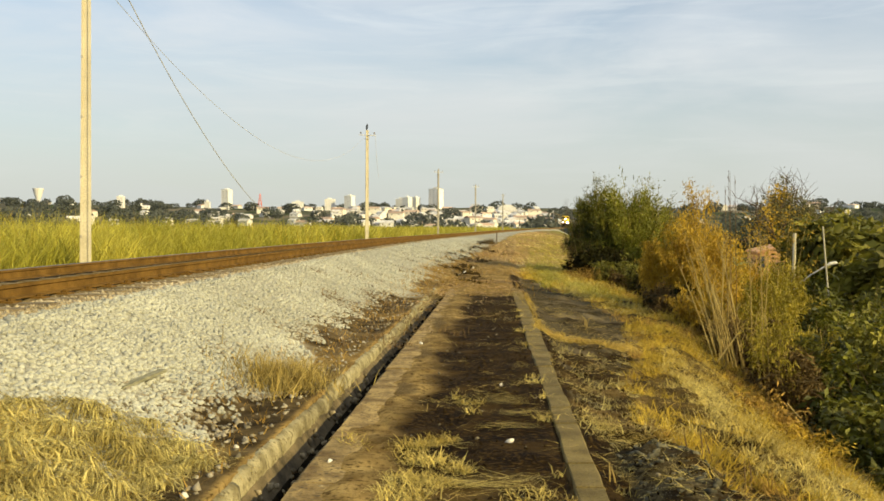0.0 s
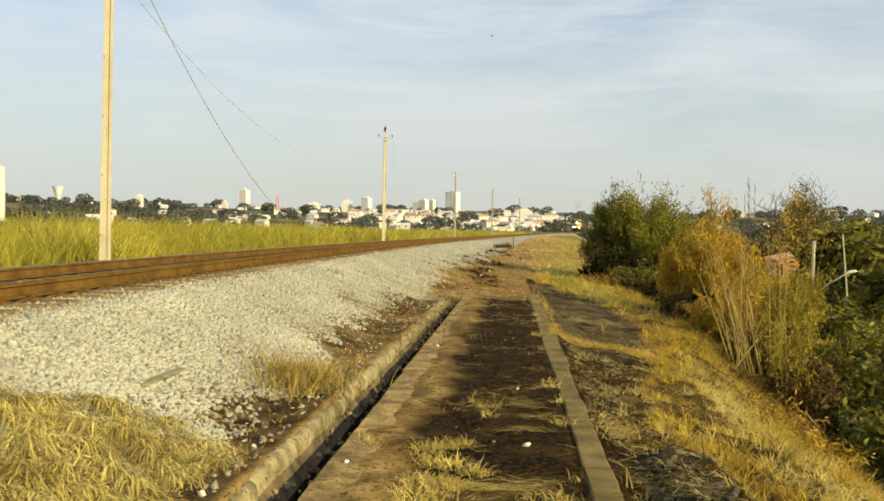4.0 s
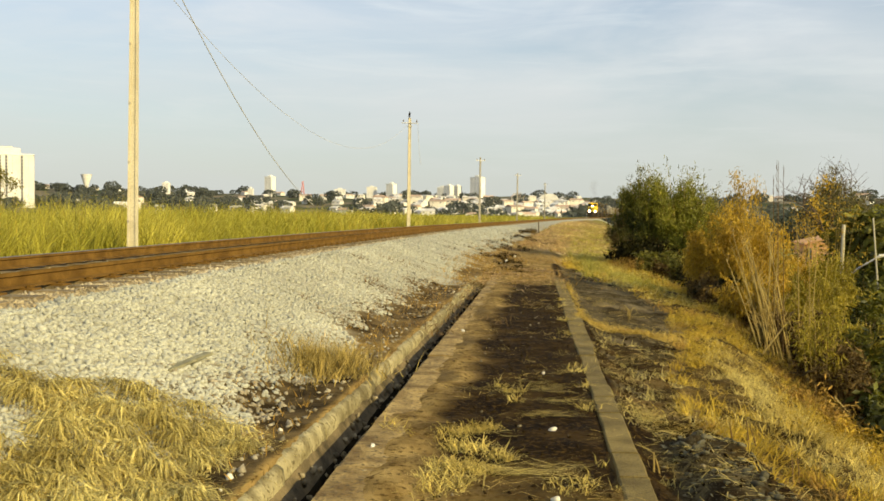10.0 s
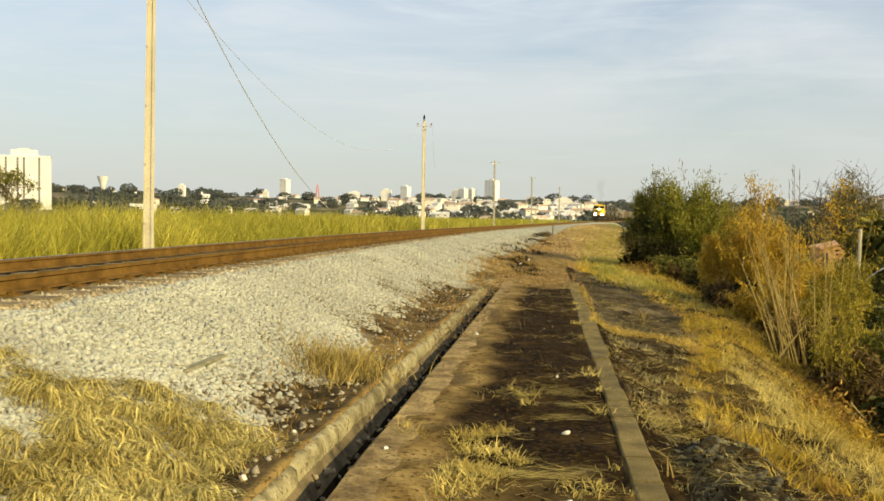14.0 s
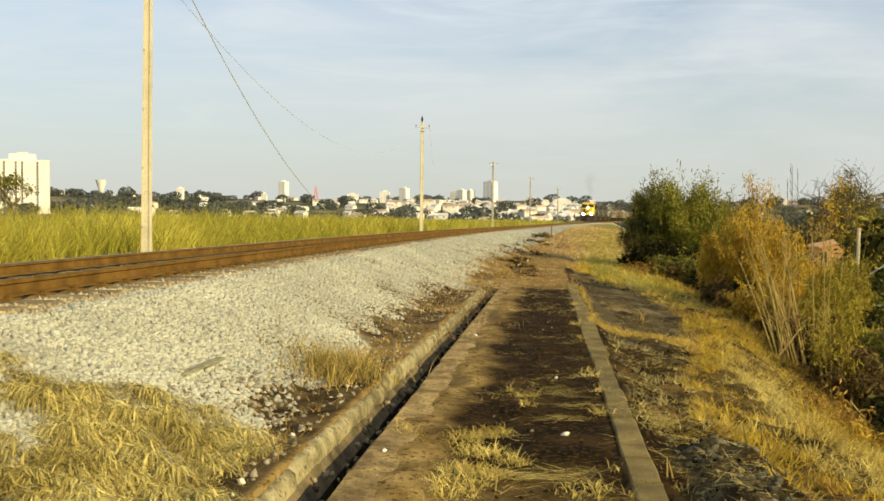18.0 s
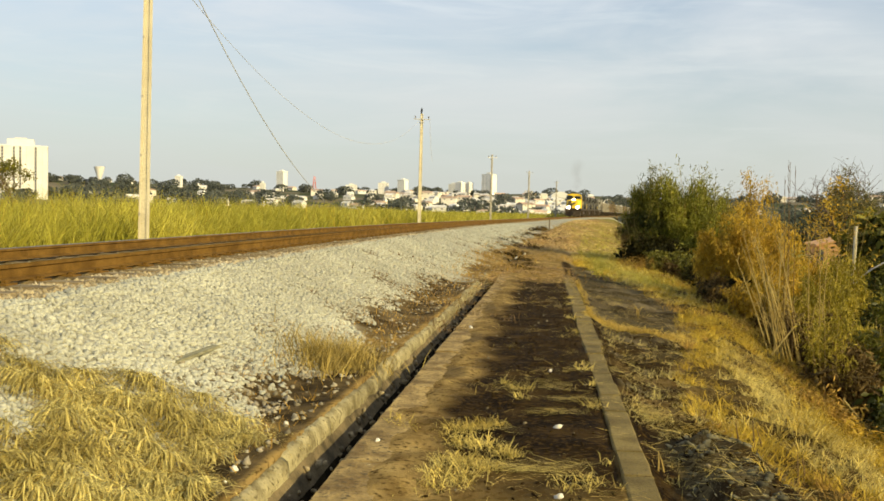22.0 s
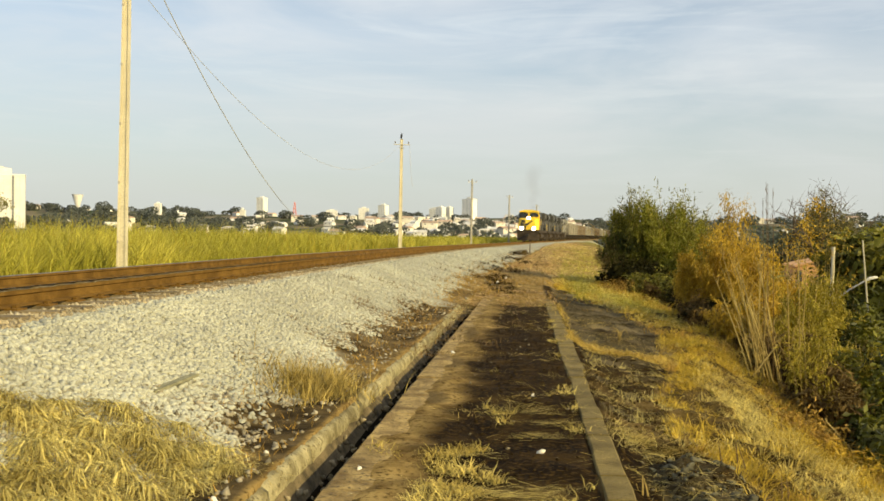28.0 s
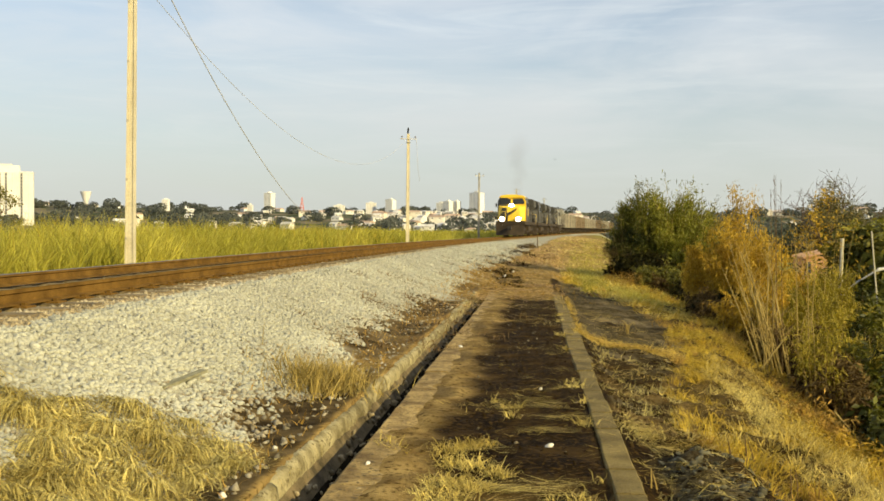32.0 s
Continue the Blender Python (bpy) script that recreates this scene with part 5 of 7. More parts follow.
def tree(name, label, base, height, crown_r, seed, leaf_mat, n_leaf, leaf, trunk_r=0.14, crown_lo=0.35, bare=0.0):
    rng = np.random.default_rng(seed)
    ob = thing(name, label, "tree", m=pose(*base))
    bm = bmesh.new()
    tips = []

    def grow(p, d, l, r, depth):
        pts = [p]
        for s in range(3):
            d = (d + Vector(rng.normal(0, 0.16, 3))).normalized()
            pts.append(pts[-1] + d * l / 3)
        tube(bm, pts, [r, r * 0.88, r * 0.76, r * 0.62], 6 if depth < 2 else 4, False)
        if depth == 4:
            tips.append(pts[-1]), tips.append(pts[-2])
            return
        if depth > 1:
            tips.append(pts[-1])
        for b in range(3 if depth else 5):
            a = rng.uniform(0, 2 * np.pi)
            o = Vector((math.cos(a), math.sin(a), rng.uniform(0.1, 0.75)))
            grow(pts[rng.integers(2, 4)], (d * 0.55 + o * 0.75).normalized(), l * rng.uniform(0.55, 0.8), r * 0.55, depth + 1)

    grow(Vector((0, 0, -0.3)), Vector((0, 0, 1)), height * crown_lo + 0.3, trunk_r, 0)
    part("trunk", bm, M_BARK, ob)
    T = np.array([tuple(t) for t in tips])
    T[:, 2] *= height / max(T[:, 2].max(), 0.1)
    T[:, :2] *= crown_r / max(np.percentile(np.hypot(T[:, 0], T[:, 1]), 92), 0.1)
    k = rng.integers(0, len(T), n_leaf)
    P = T[k] + rng.normal(0, 0.11 * crown_r, (n_leaf, 3))
    leaves("crown", P, rng.uniform(0.6, 1.5, n_leaf) * leaf, leaf_mat, seed + 9, ob, 0.5)
    return ob


def gz(x, y):
    return float(ground_z(x, y))


def build_right_growth():
    # dark bamboo thicket beside the bank: lighter leaf colours for its sunlit clumps, the inside coloured black for
    # shade; x, y, spread, top over the path, leaves, colour
    for i, (x, y, s, top, nl, m) in enumerate(((5.65, 34.6, 0.55, 2.3, 9000, M_LEAFG), (6.2, 35.0, 0.7, 2.7, 14000, M_LEAFM), (6.75, 34.6, 0.75, 2.75, 15000, M_BAMB), (7.35, 34.4, 0.75, 2.6, 14000, M_BAMB), (7.9, 35.2, 0.7, 2.45, 11000, M_LEAFM))):
        z = gz(x, y)
        thicket("bamboo_thicket", "dense dark green bamboo thicket with wispy tops", (x, y, z), s, (top - z) * 1.22, 52, m, int(nl * 1.35), 0.17, 100 + i, M_CANE, 0.013, 0.075, 0.30, 20, category="bamboo", droop=-0.7, slim=0.15, tight=0.8)
    # shade at the thicket's foot: shrubs with a nearly black leaf colour
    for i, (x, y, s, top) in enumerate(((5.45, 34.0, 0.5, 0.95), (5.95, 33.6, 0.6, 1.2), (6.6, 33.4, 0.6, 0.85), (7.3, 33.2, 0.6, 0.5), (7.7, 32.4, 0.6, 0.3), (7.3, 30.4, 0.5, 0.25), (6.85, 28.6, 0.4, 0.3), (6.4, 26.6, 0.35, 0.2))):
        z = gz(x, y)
        thicket("dark_shrub", "shrub coloured nearly black for the shade at the thicket's foot", (x, y, z), s, max(top - z, 0.7), 30, M_SHADE_LEAF, 3000, 0.15, 300 + i, M_TWIG, 0.009, 0.22, 0.05, core=5200, slim=0.35)
    # the last one is coloured black for the shaded gap
    for i, (x, y, s, top, m) in enumerate(((5.6, 31.4, 0.25, 0.6, M_LEAFM), (6.35, 31.2, 0.3, 0.85, M_LEAFM), (6.0, 31.0, 0.25, 0.2, M_DEAD_SHADE), (6.7, 30.2, 0.3, 0.4, M_SHADE_LEAF))):
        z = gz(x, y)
        thicket("low_shrub", "small shrub in front of the bamboo, olive or shade-black" if m is not M_DEAD_SHADE else "small withered brown shrub before the bamboo", (x, y, z), s, max(top - z, 0.5), 24, m, 1500, 0.12, 310 + i, M_TWIG, 0.008, 0.2, 0.25, core=150, slim=0.35)
    thicket("dry_shrub", "rust-brown withered shrub at the bank's edge", (5.2, 35.2, gz(5.2, 35.2)), 0.3, 2.7 - gz(5.2, 35.2), 26, M_RUSTY, 2400, 0.12, 120, M_TWIG, 0.009, 0.12, 0.3, tight=0.6)
    # golden, half-dry canes; the fourth number is the height of their tops over the path
    gold = ((5.45, 22.9, 0.22, 1.35, 3600, 0), (5.8, 22.6, 0.26, 1.7, 5200, 0), (6.05, 22.3, 0.12, 2.45, 2600, 0), (6.35, 22.5, 0.11, 2.6, 2800, 0), (6.3, 22.0, 0.28, 1.6, 4400, 0), (6.75, 22.4, 0.3, 1.45, 3800, 0),
            (6.1, 20.2, 0.3, 1.5, 3000, 0), (6.5, 20.2, 0.28, 1.35, 2800, 0), (5.7, 18.6, 0.28, 1.0, 1700, 0), (6.2, 18.4, 0.3, 0.75, 2000, 1), (6.65, 18.9, 0.35, 0.75, 2800, 1), (7.0, 19.8, 0.35, 0.88, 3000, 1), (7.4, 20.4, 0.35, 0.9, 3000, 1), (6.5, 17.6, 0.32, 0.25, 2000, 1), (5.95, 16.4, 0.3, 0.15, 1100, 1),
            (5.5, 15.2, 0.25, 0.05, 600, 1), (6.3, 27.2, 0.28, 0.95, 3200, 0), (7.85, 21.0, 0.35, 0.85, 3000, 1), (6.9, 16.2, 0.3, -0.2, 1800, 1), (5.3, 19.6, 0.25, 0.3, 900, 0))
    for i, (x, y, s, top, nl, olive) in enumerate(gold):
        z = gz(x, y)
        thicket("dry_bamboo", "yellow-green bamboo canes on the slope" if olive else "golden half-dry bamboo canes on the slope", (x, y, z), s, (top - z) * 1.13, 26, M_LEAFO if olive else M_LEAFY, int(nl * 2.3), 0.095, 130 + i, M_CANE, 0.010, 0.085, 0.40, 4 if top > 1.3 else 2, category="bamboo", single=True, droop=0.9, tight=0.42, slim=0.2)
    # sparse golden sprays before the olive tree
    for i, (x, y, top) in enumerate(((8.05, 24.0, 2.3), (8.5, 24.2, 2.5), (8.9, 24.0, 2.85), (9.05, 24.4, 2.6))):
        z = gz(x, y)
        thicket("tall_bamboo", "slim bamboo canes with sparse golden leaves", (x, y, z), 0.16, (top - z) * 1.10, 7, M_LEAFY, 260, 0.10, 320 + i, M_CANE, 0.010, 0.06, 0.66, 0, category="bamboo", single=True, droop=0.6, tight=0.45, slim=0.22)
    # withered growth, coloured dark so the gaps behind and between the canes read as shade
    for i, (x, y, s, top, m) in enumerate(((5.2, 21.6, 0.35, 0.4, M_DEAD_SHADE), (5.6, 21.4, 0.4, 0.5, M_SHADE_LEAF), (5.3, 20.6, 0.35, 0.25, M_DEAD_SHADE), (6.1, 23.8, 0.5, 0.5, M_DEAD_SHADE), (6.8, 23.8, 0.6, 0.7, M_SHADE_LEAF), (7.6, 24.6, 0.7, 0.8, M_SHADE_LEAF), (5.8, 19.8, 0.4, 0.1, M_DEAD_SHADE), (6.5, 21.2, 0.4, 0.2, M_DEAD_SHADE), (5.7, 17.4, 0.4, 0.05, M_DEAD_SHADE), (6.3, 16.8, 0.4, -0.1, M_SHADE_LEAF), (5.9, 15.4, 0.4, -0.15, M_DEAD_SHADE), (7.2, 18.4, 0.5, 0.1, M_SHADE_LEAF), (8.3, 21.6, 0.6, 0.2, M_SHADE_LEAF), (6.5, 26.0, 0.5, 0.3, M_SHADE_LEAF), (7.3, 26.4, 0.6, 0.5, M_SHADE_LEAF))):
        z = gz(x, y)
        thicket("withered_shrub", "withered shrub coloured dark for the shade below the canes", (x, y, z), s, max(top - z, 0.6), 30, m, 2600, 0.13, 240 + i, M_TWIG, 0.008, 0.25, 0.08, core=2200)
    # bare canes in front, leaning together; a few tall dead stalks with feathered tops
    rng = random.Random(5)
    for i in range(34):
        tall = i % 11 == 0
        y = rng.uniform(15.6, 17.6)
        x = y * rng.uniform(0.292, 0.352) if not tall else y * rng.uniform(0.300, 0.322)
        z = gz(x, y)
        top = rng.uniform(2.4, 2.8) if tall else rng.choice((0.3, 0.7, 1.0, 1.35, 1.6)) + rng.uniform(-0.15, 0.15)
        h, a = top - z, rng.uniform(-0.05, 0.05)
        l = rng.uniform(-0.03, 0.0) if tall else rng.uniform(-0.30, -0.14) if rng.random() < 0.72 else rng.uniform(-0.04, 0.10)
        cane = thing("bare_cane", "tall dead stalk with a feathered tip" if tall else "bare straw-coloured bamboo cane leaning on the slope", "cane", "bare canes", m=pose(x, y, z - 0.1))
        line = lambda t: (l * h * (t + 0.25 * t * t), a * h * t, h * t)
        part("stem", tube(bmesh.new(), [line(k / 5) for k in range(6)], [0.008 if tall else 0.013, 0.007 if tall else 0.012, 0.006 if tall else 0.0105, 0.005 if tall else 0.009, 0.004 if tall else 0.007, 0.003], 6), M_TWIG if tall else M_CANE, cane)
        for k in (range(4, 10) if not tall else range(16, 20)):
            t = k / 10 if not tall else k / 20
            b = Vector(line(t))
            up = 0.10 if tall else rng.uniform(0.08, 0.25)
            part("twig", tube(bmesh.new(), [b, b + Vector((rng.uniform(-0.07, 0.07) if tall else rng.uniform(-0.2, 0.2), rng.uniform(-0.1, 0.1), up))], [0.006, 0.003], 4, True), M_TWIG if tall else M_CANE, cane)
    broken = thing("broken_cane", "broken pale cane fallen across the slope", "cane", m=pose(4.75, 15.5, gz(4.75, 15.5) + 0.2))
    part("stem", tube(bmesh.new(), [(-0.1, 0, 0.0), (0.1, 0.05, 0.25), (0.32, 0.1, 0.52)], [0.014, 0.014, 0.010], 6), M_CANE, broken)
    fallen = thing("broken_cane", "pale dead branch leaning out of the dark growth", "cane", m=pose(4.9, 12.6, gz(4.9, 12.6) + 0.05))
    part("stem", tube(bmesh.new(), [(0.55, 0, -0.35), (0.2, 0.05, 0.12), (-0.12, 0.1, 0.5)], [0.018, 0.016, 0.010], 6), M_CANE, fallen)
    for x, y, n in ((2.55, 16.19, 9), (2.96, 14.66, 7)):
        hoop = thing("dead_tussock", "small dead tussock bent over on the ash", "tussock", m=pose(x, y, gz(x, y) - 0.02))
        for k in range(n):
            a, w, h = rng.uniform(0, 6.28), rng.uniform(0.08, 0.22), rng.uniform(0.12, 0.26)
            part("blade", tube(bmesh.new(), [(0, 0, 0), (0.25 * w * math.cos(a), 0.25 * w * math.sin(a), 0.8 * h), (0.65 * w * math.cos(a), 0.65 * w * math.sin(a), h), (w * math.cos(a), w * math.sin(a), 0.45 * h)], [0.008, 0.008, 0.006, 0.003], 4), M_TWIG if k % 2 else M_CANE, hoop)
    # dark dead stalks in the grass by the ash heap
    for i, (y, r, h) in enumerate(((7.2, 1.14, 0.30), (7.15, 1.2, 0.26), (7.6, 1.1, 0.2), (6.5, 1.28, 0.24), (6.55, 1.34, 0.22), (6.2, 0.28, 0.16), (6.25, 0.33, 0.14))):
        x = float(kerb_x(y)) + r
        stalk = thing("dead_stalk", "short dark dead stalk standing in dry grass", "stalk", "dead stalks", m=pose(x, y, gz(x, y) - 0.03))
        bend = rng.uniform(-0.25, 0.25)
        part("stem", tube(bmesh.new(), [(0, 0, 0), (bend * h * 0.4, 0, h * 0.5), (bend * h, 0.02, h)], [0.007, 0.006, 0.003], 5), M_TWIG if i < 5 else M_CANE, stalk)
    # low brown scrub at the canes' feet
    for i, (x, y, s, h) in enumerate(((4.7, 13.0, 0.4, 0.5), (4.5, 11.2, 0.35, 0.4), (5.0, 31.5, 0.6, 0.7))):
        thicket("scrub", "low tangled brown scrub on the slope", (x, y, gz(x, y)), s, h, 46, M_LEAFY if i % 2 else M_DRYB, 1500, 0.09, 160 + i, M_TWIG, 0.006, 0.4, 0.1)
    # dark green growth further down
    for i, (x, y, s, h, nl) in enumerate(((6.2, 12.2, 0.6, 1.6, 7000), (6.9, 13.8, 0.7, 2.1, 8000), (5.9, 10.6, 0.5, 1.3, 5000), (7.9, 16.2, 0.9, 2.6, 9000), (9.3, 19.5, 1.0, 3.2, 10000), (10.5, 22.5, 1.2, 3.6, 11000), (11.9, 25.5, 1.3, 4.2, 12000), (7.4, 11.5, 0.8, 2.0, 8000), (5.75, 11.7, 0.4, 1.1, 5200), (5.25, 9.9, 0.35, 0.7, 3600), (6.4, 13.4, 0.5, 1.4, 5200), (7.3, 17.6, 0.6, 2.0, 7000), (8.2, 18.6, 0.7, 2.2, 8000), (7.0, 15.6, 0.5, 1.6, 6000), (9.4, 21.5, 0.8, 2.3, 8000), (12.6, 29.5, 1.0, 3.6, 9000), (13.4, 33.0, 1.1, 6.0, 14000), (14.9, 37.0, 1.2, 6.4, 14000), (17.0, 43.0, 1.4, 6.4, 13000), (10.9, 26.0, 0.8, 2.6, 7000), (12.2, 34.0, 1.0, 2.6, 7000), (13.5, 40.0, 1.2, 2.6, 7000), (19.5, 49.0, 1.5, 3.4, 8000))):
        thicket("green_shrub", "dense green shrub below the bank", (x, y, gz(x, y)), s, h, 44, M_LEAFG if i % 3 else M_LEAFM, nl, 0.15, 180 + i, M_TWIG, 0.012, 0.3, 0.1, 2, 0.4, core=2500)
    for i, (x, y, h, r) in enumerate(((14.8, 32.5, 5.7, 2.2), (17.6, 36.0, 6.0, 2.8), (21.0, 43.0, 6.2, 3.2), (25.0, 49.0, 6.3, 3.6), (13.2, 28.0, 5.2, 2.0), (16.4, 30.0, 5.4, 2.4), (28.5, 55.0, 6.2, 3.8), (32.0, 64.0, 6.2, 4.2), (17.5, 74.0, 5.4, 3.6), (22.0, 90.0, 5.6, 4.0), (38.0, 78.0, 6.4, 4.6), (33.0, 92.0, 6.6, 5.0), (14.2, 35.5, 6.2, 1.8), (17.2, 42.5, 6.4, 2.2), (20.4, 51.0, 6.6, 2.6), (29.0, 73.0, 7.0, 3.4), (36.5, 92.0, 7.4, 4.2), (46.0, 112.0, 8.0, 5.0))):
        # trees past 60 m take the foliage with haze in its colour
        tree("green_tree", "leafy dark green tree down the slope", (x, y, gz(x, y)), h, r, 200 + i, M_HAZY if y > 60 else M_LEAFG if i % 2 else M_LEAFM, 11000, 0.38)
    thicket("weed_clump", "low dark green weeds beside the marker post", (3.0, 59.0, gz(3.0, 59.0)), 0.3, 0.4, 20, M_DEAD_SHADE, 700, 0.10, 290, M_TWIG, 0.008, 0.3, 0.1, core=150)
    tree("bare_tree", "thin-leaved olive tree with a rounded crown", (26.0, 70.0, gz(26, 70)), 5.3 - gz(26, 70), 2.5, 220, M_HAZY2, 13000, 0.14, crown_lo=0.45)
    tree("golden_tree", "slim tree with dry golden leaves", (24.3, 68.0, gz(24.3, 68)), 5.0 - gz(24.3, 68), 1.5, 221, M_LEAFY, 600, 0.2, crown_lo=0.45)


build_right_growth()

# ---- line of poles and wires ----
POLES = ((-8.27, 21.5, 8.65), (-5.36, 66.1, 8.35), (-0.5, 112.0, 8.35), (5.4, 151.0, 8.2), (12.8, 196.0, 8.2))


def build_poles():
    for i, (x, y, top) in enumerate(POLES):
        z = gz(x, y) - 0.3
        h = top - z
        pole = thing("utility_pole", "slender concrete utility pole with a small crossarm beside the track", "utility pole", "line of poles", m=pose(x, y, z, 0, 0.55 if i == 0 else 0.15, 8 + 6 * i))
        bm = bmesh.new()
        # an I-shaped section, tapering upward
        rings = []
        for k in range(9):
            t = k / 8
            w, d, c, f = (0.112 - 0.03 * t) * (1, 1.1, 1, 1, 1)[i], (0.088 - 0.022 * t) * (1, 1.1, 1, 1, 1)[i], 0.022, 0.04
            prof = [(-w, -d), (-w + f, -d), (-w + f, -d + c), (w - f, -d + c), (w - f, -d), (w, -d), (w, d), (w - f, d), (w - f, d - c), (-w + f, d - c), (-w + f, d), (-w, d)]
            rings.append([bm.verts.new((a, b, h * t)) for a, b in prof])
        for r, s in zip(rings, rings[1:]):
            for k in range(12):
                bm.faces.new((r[k], r[(k + 1) % 12], s[(k + 1) % 12], s[k]))
        bm.faces.new(rings[-1])
        part("shaft", bm, M_POLE if i < 2 else M_POLE2, pole)
        if i == 0:
            for k in range(5):
                zz = 1.05 + 1.38 * k
                wk, dk = 0.112 - 0.03 * zz / h, 0.088 - 0.022 * zz / h
                part("notch", boxes((-wk - 0.003, -wk + 0.045, -dk - 0.004, -dk + 0.01, zz, zz + 0.06)), M_POLE2, pole, "grey step notch")
        part("crossarm", boxes((-0.60, 0.60, -0.15, -0.09, h - 0.40, h - 0.345), bevel=0.008), M_STEEL, pole, "thin steel crossarm")
        for sx in (-0.48, 0.48):
            bm = bmesh.new()
            tube(bm, [(sx, -0.12, h - 0.33), (sx, -0.12, h - 0.27), (sx, -0.12, h - 0.25), (sx, -0.12, h - 0.20), (sx, -0.12, h - 0.16)], [0.02, 0.02, 0.05, 0.05, 0.03], 8)
            part("insulator", bm, M_BARK, pole, "brown pin insulator")
        bm = boxes((-0.155, 0.155, -0.13, 0.13, h - 0.62, h - 0.58))
        part("collar", bm, M_STEEL, pole, "steel band")


build_poles()


def wire(name, label, pts, r=0.012):
    ob = thing(name, label, "cable")
    part("strand", tube(bmesh.new(), pts, r, 5), M_WIRE, ob)


def hang(a, b, sag, n=24):
    a, b = Vector(a), Vector(b)
    return [a.lerp(b, k / n) - Vector((0, 0, 4 * sag * (k / n) * (1 - k / n))) for k in range(n + 1)]


wire("overhead_cable", "slack overhead cable sagging between two poles", hang((-8.3, 21.35, 7.75), (-5.4, 65.9, 8.0), 3.1), 0.008)
wire("fallen_cable", "broken cable hanging down into the grass", hang((-8.15, 21.35, 8.75), (-7.4, 40.0, 1.9), 0.85), 0.014)
wire("loose_cable", "loose wire dangling from the crossarm", [(-4.75, 65.9, 8.0), (-4.7, 65.9, 7.0), (-4.62, 65.9, 5.8), (-4.5, 65.9, 5.0)], 0.012)

# ---- street pole, lamp and hut below the bank ----


def build_street():
    x, y = 11.35, 30.0
    z = gz(x, y) - 0.2
    h = 1.4 - z
    lamp = thing("street_lamp", "pale concrete street pole with an arm and lamp head", "street lamp", m=pose(x, y, z, 0, 1.0, 0))
    part("pole", tube(bmesh.new(), [(0, 0, 0), (0, 0, h)], [0.068, 0.052], 10), M_POLE, lamp)
    part("arm", tube(bmesh.new(), [(0.05, 0, h - 1.75), (0.55, 0, h - 1.35), (1.1, 0, h - 1.0)], 0.028, 8), M_STEEL, lamp)
    bm = tube(bmesh.new(), [(1.08, 0, h - 1.02), (1.16, 0, h - 0.97), (1.36, 0, h - 0.93), (1.42, 0, h - 0.93)], [0.03, 0.055, 0.05, 0.02], 8)
    part("lamp_head", bm, M_PALE, lamp, "pale lamp head")
    part("bracket", boxes((-0.13, 0.13, -0.13, 0.13, h - 1.8, h - 1.72)), M_STEEL, lamp)
    x, y = 12.05, 28.0
    z = gz(x, y) - 0.2
    thin = thing("thin_pole", "thin weathered wooden pole leaning slightly", "pole", m=pose(x, y, z, 0, -5.4, 0))
    part("stick", tube(bmesh.new(), [(0, 0, 0), (0, 0, 1.65 - z)], [0.04, 0.022], 8), M_POLE, thin)
    # little brick house, seen between the canes
    hx, hy = 19.9, 58.0
    hz = gz(hx, hy)
    top = -0.12 - hz
    hut = thing("brick_house", "small orange brick house with a shallow roof", "house", m=pose(hx, hy, hz, 0, 0, -8))
    bm = boxes((0, 2.1, 0, 0.2, -0.5, top), (0, 2.1, 3.8, 4.0, -0.5, top), (0, 0.2, 0.2, 3.8, -0.5, top), (1.9, 2.1, 0.2, 3.8, -0.5, top))
    part("wall", bm, M_BRICK, hut)
    bm = bmesh.new()
    vs = [bm.verts.new(p) for p in ((-0.15, -0.1, top + 0.02), (1.6, -0.1, top + 0.45), (2.25, -0.1, top + 0.4), (-0.15, 4.1, top + 0.02), (1.6, 4.1, top + 0.45), (2.25, 4.1, top + 0.4))]
    us = [bm.verts.new(v.co + Vector((0, 0, 0.12))) for v in vs]
    for q in ((0, 1, 4, 3), (1, 2, 5, 4)):
        bm.faces.new([vs[i] for i in q]), bm.faces.new([us[i] for i in q[::-1]])
    for a, b in ((0, 1), (1, 2), (3, 4), (4, 5), (0, 3), (2, 5)):
        bm.faces.new((vs[a], vs[b], us[b], us[a]))
    part("roof", bm, M_BRICK, hut)
    part("gable", extrude_profile(bmesh.new(), [(0.0, top - 0.01), (2.1, top - 0.01), (2.1, top + 0.38), (1.6, top + 0.42)], [0.01, 0.19]), M_BRICK, hut)
    win = part("window", boxes((0.02, 0.3, -0.03, 0.02, top - 1.0, top - 0.15)), M_WINDOW, hut)
    part("window_sill", boxes((0.0, 0.34, -0.06, 0.02, top - 1.06, top - 1.0)), M_BRICK, win)
    part("pipe", tube(bmesh.new(), [(1.4, -0.04, -0.3), (1.4, -0.04, top + 0.25)], 0.04, 6), M_TWIG, hut)
    # post beside the track
    px, py = 3.55, 60.0
    post = thing("marker_post", "short dark post beside the ballast", "post", m=pose(px, py, gz(px, py) - 0.1))
    part("stem", tube(bmesh.new(), [(0, 0, 0), (0, 0, 0.85)], [0.035, 0.03], 8), M_BARK, post)


build_street()

# ---- litter on the path ----


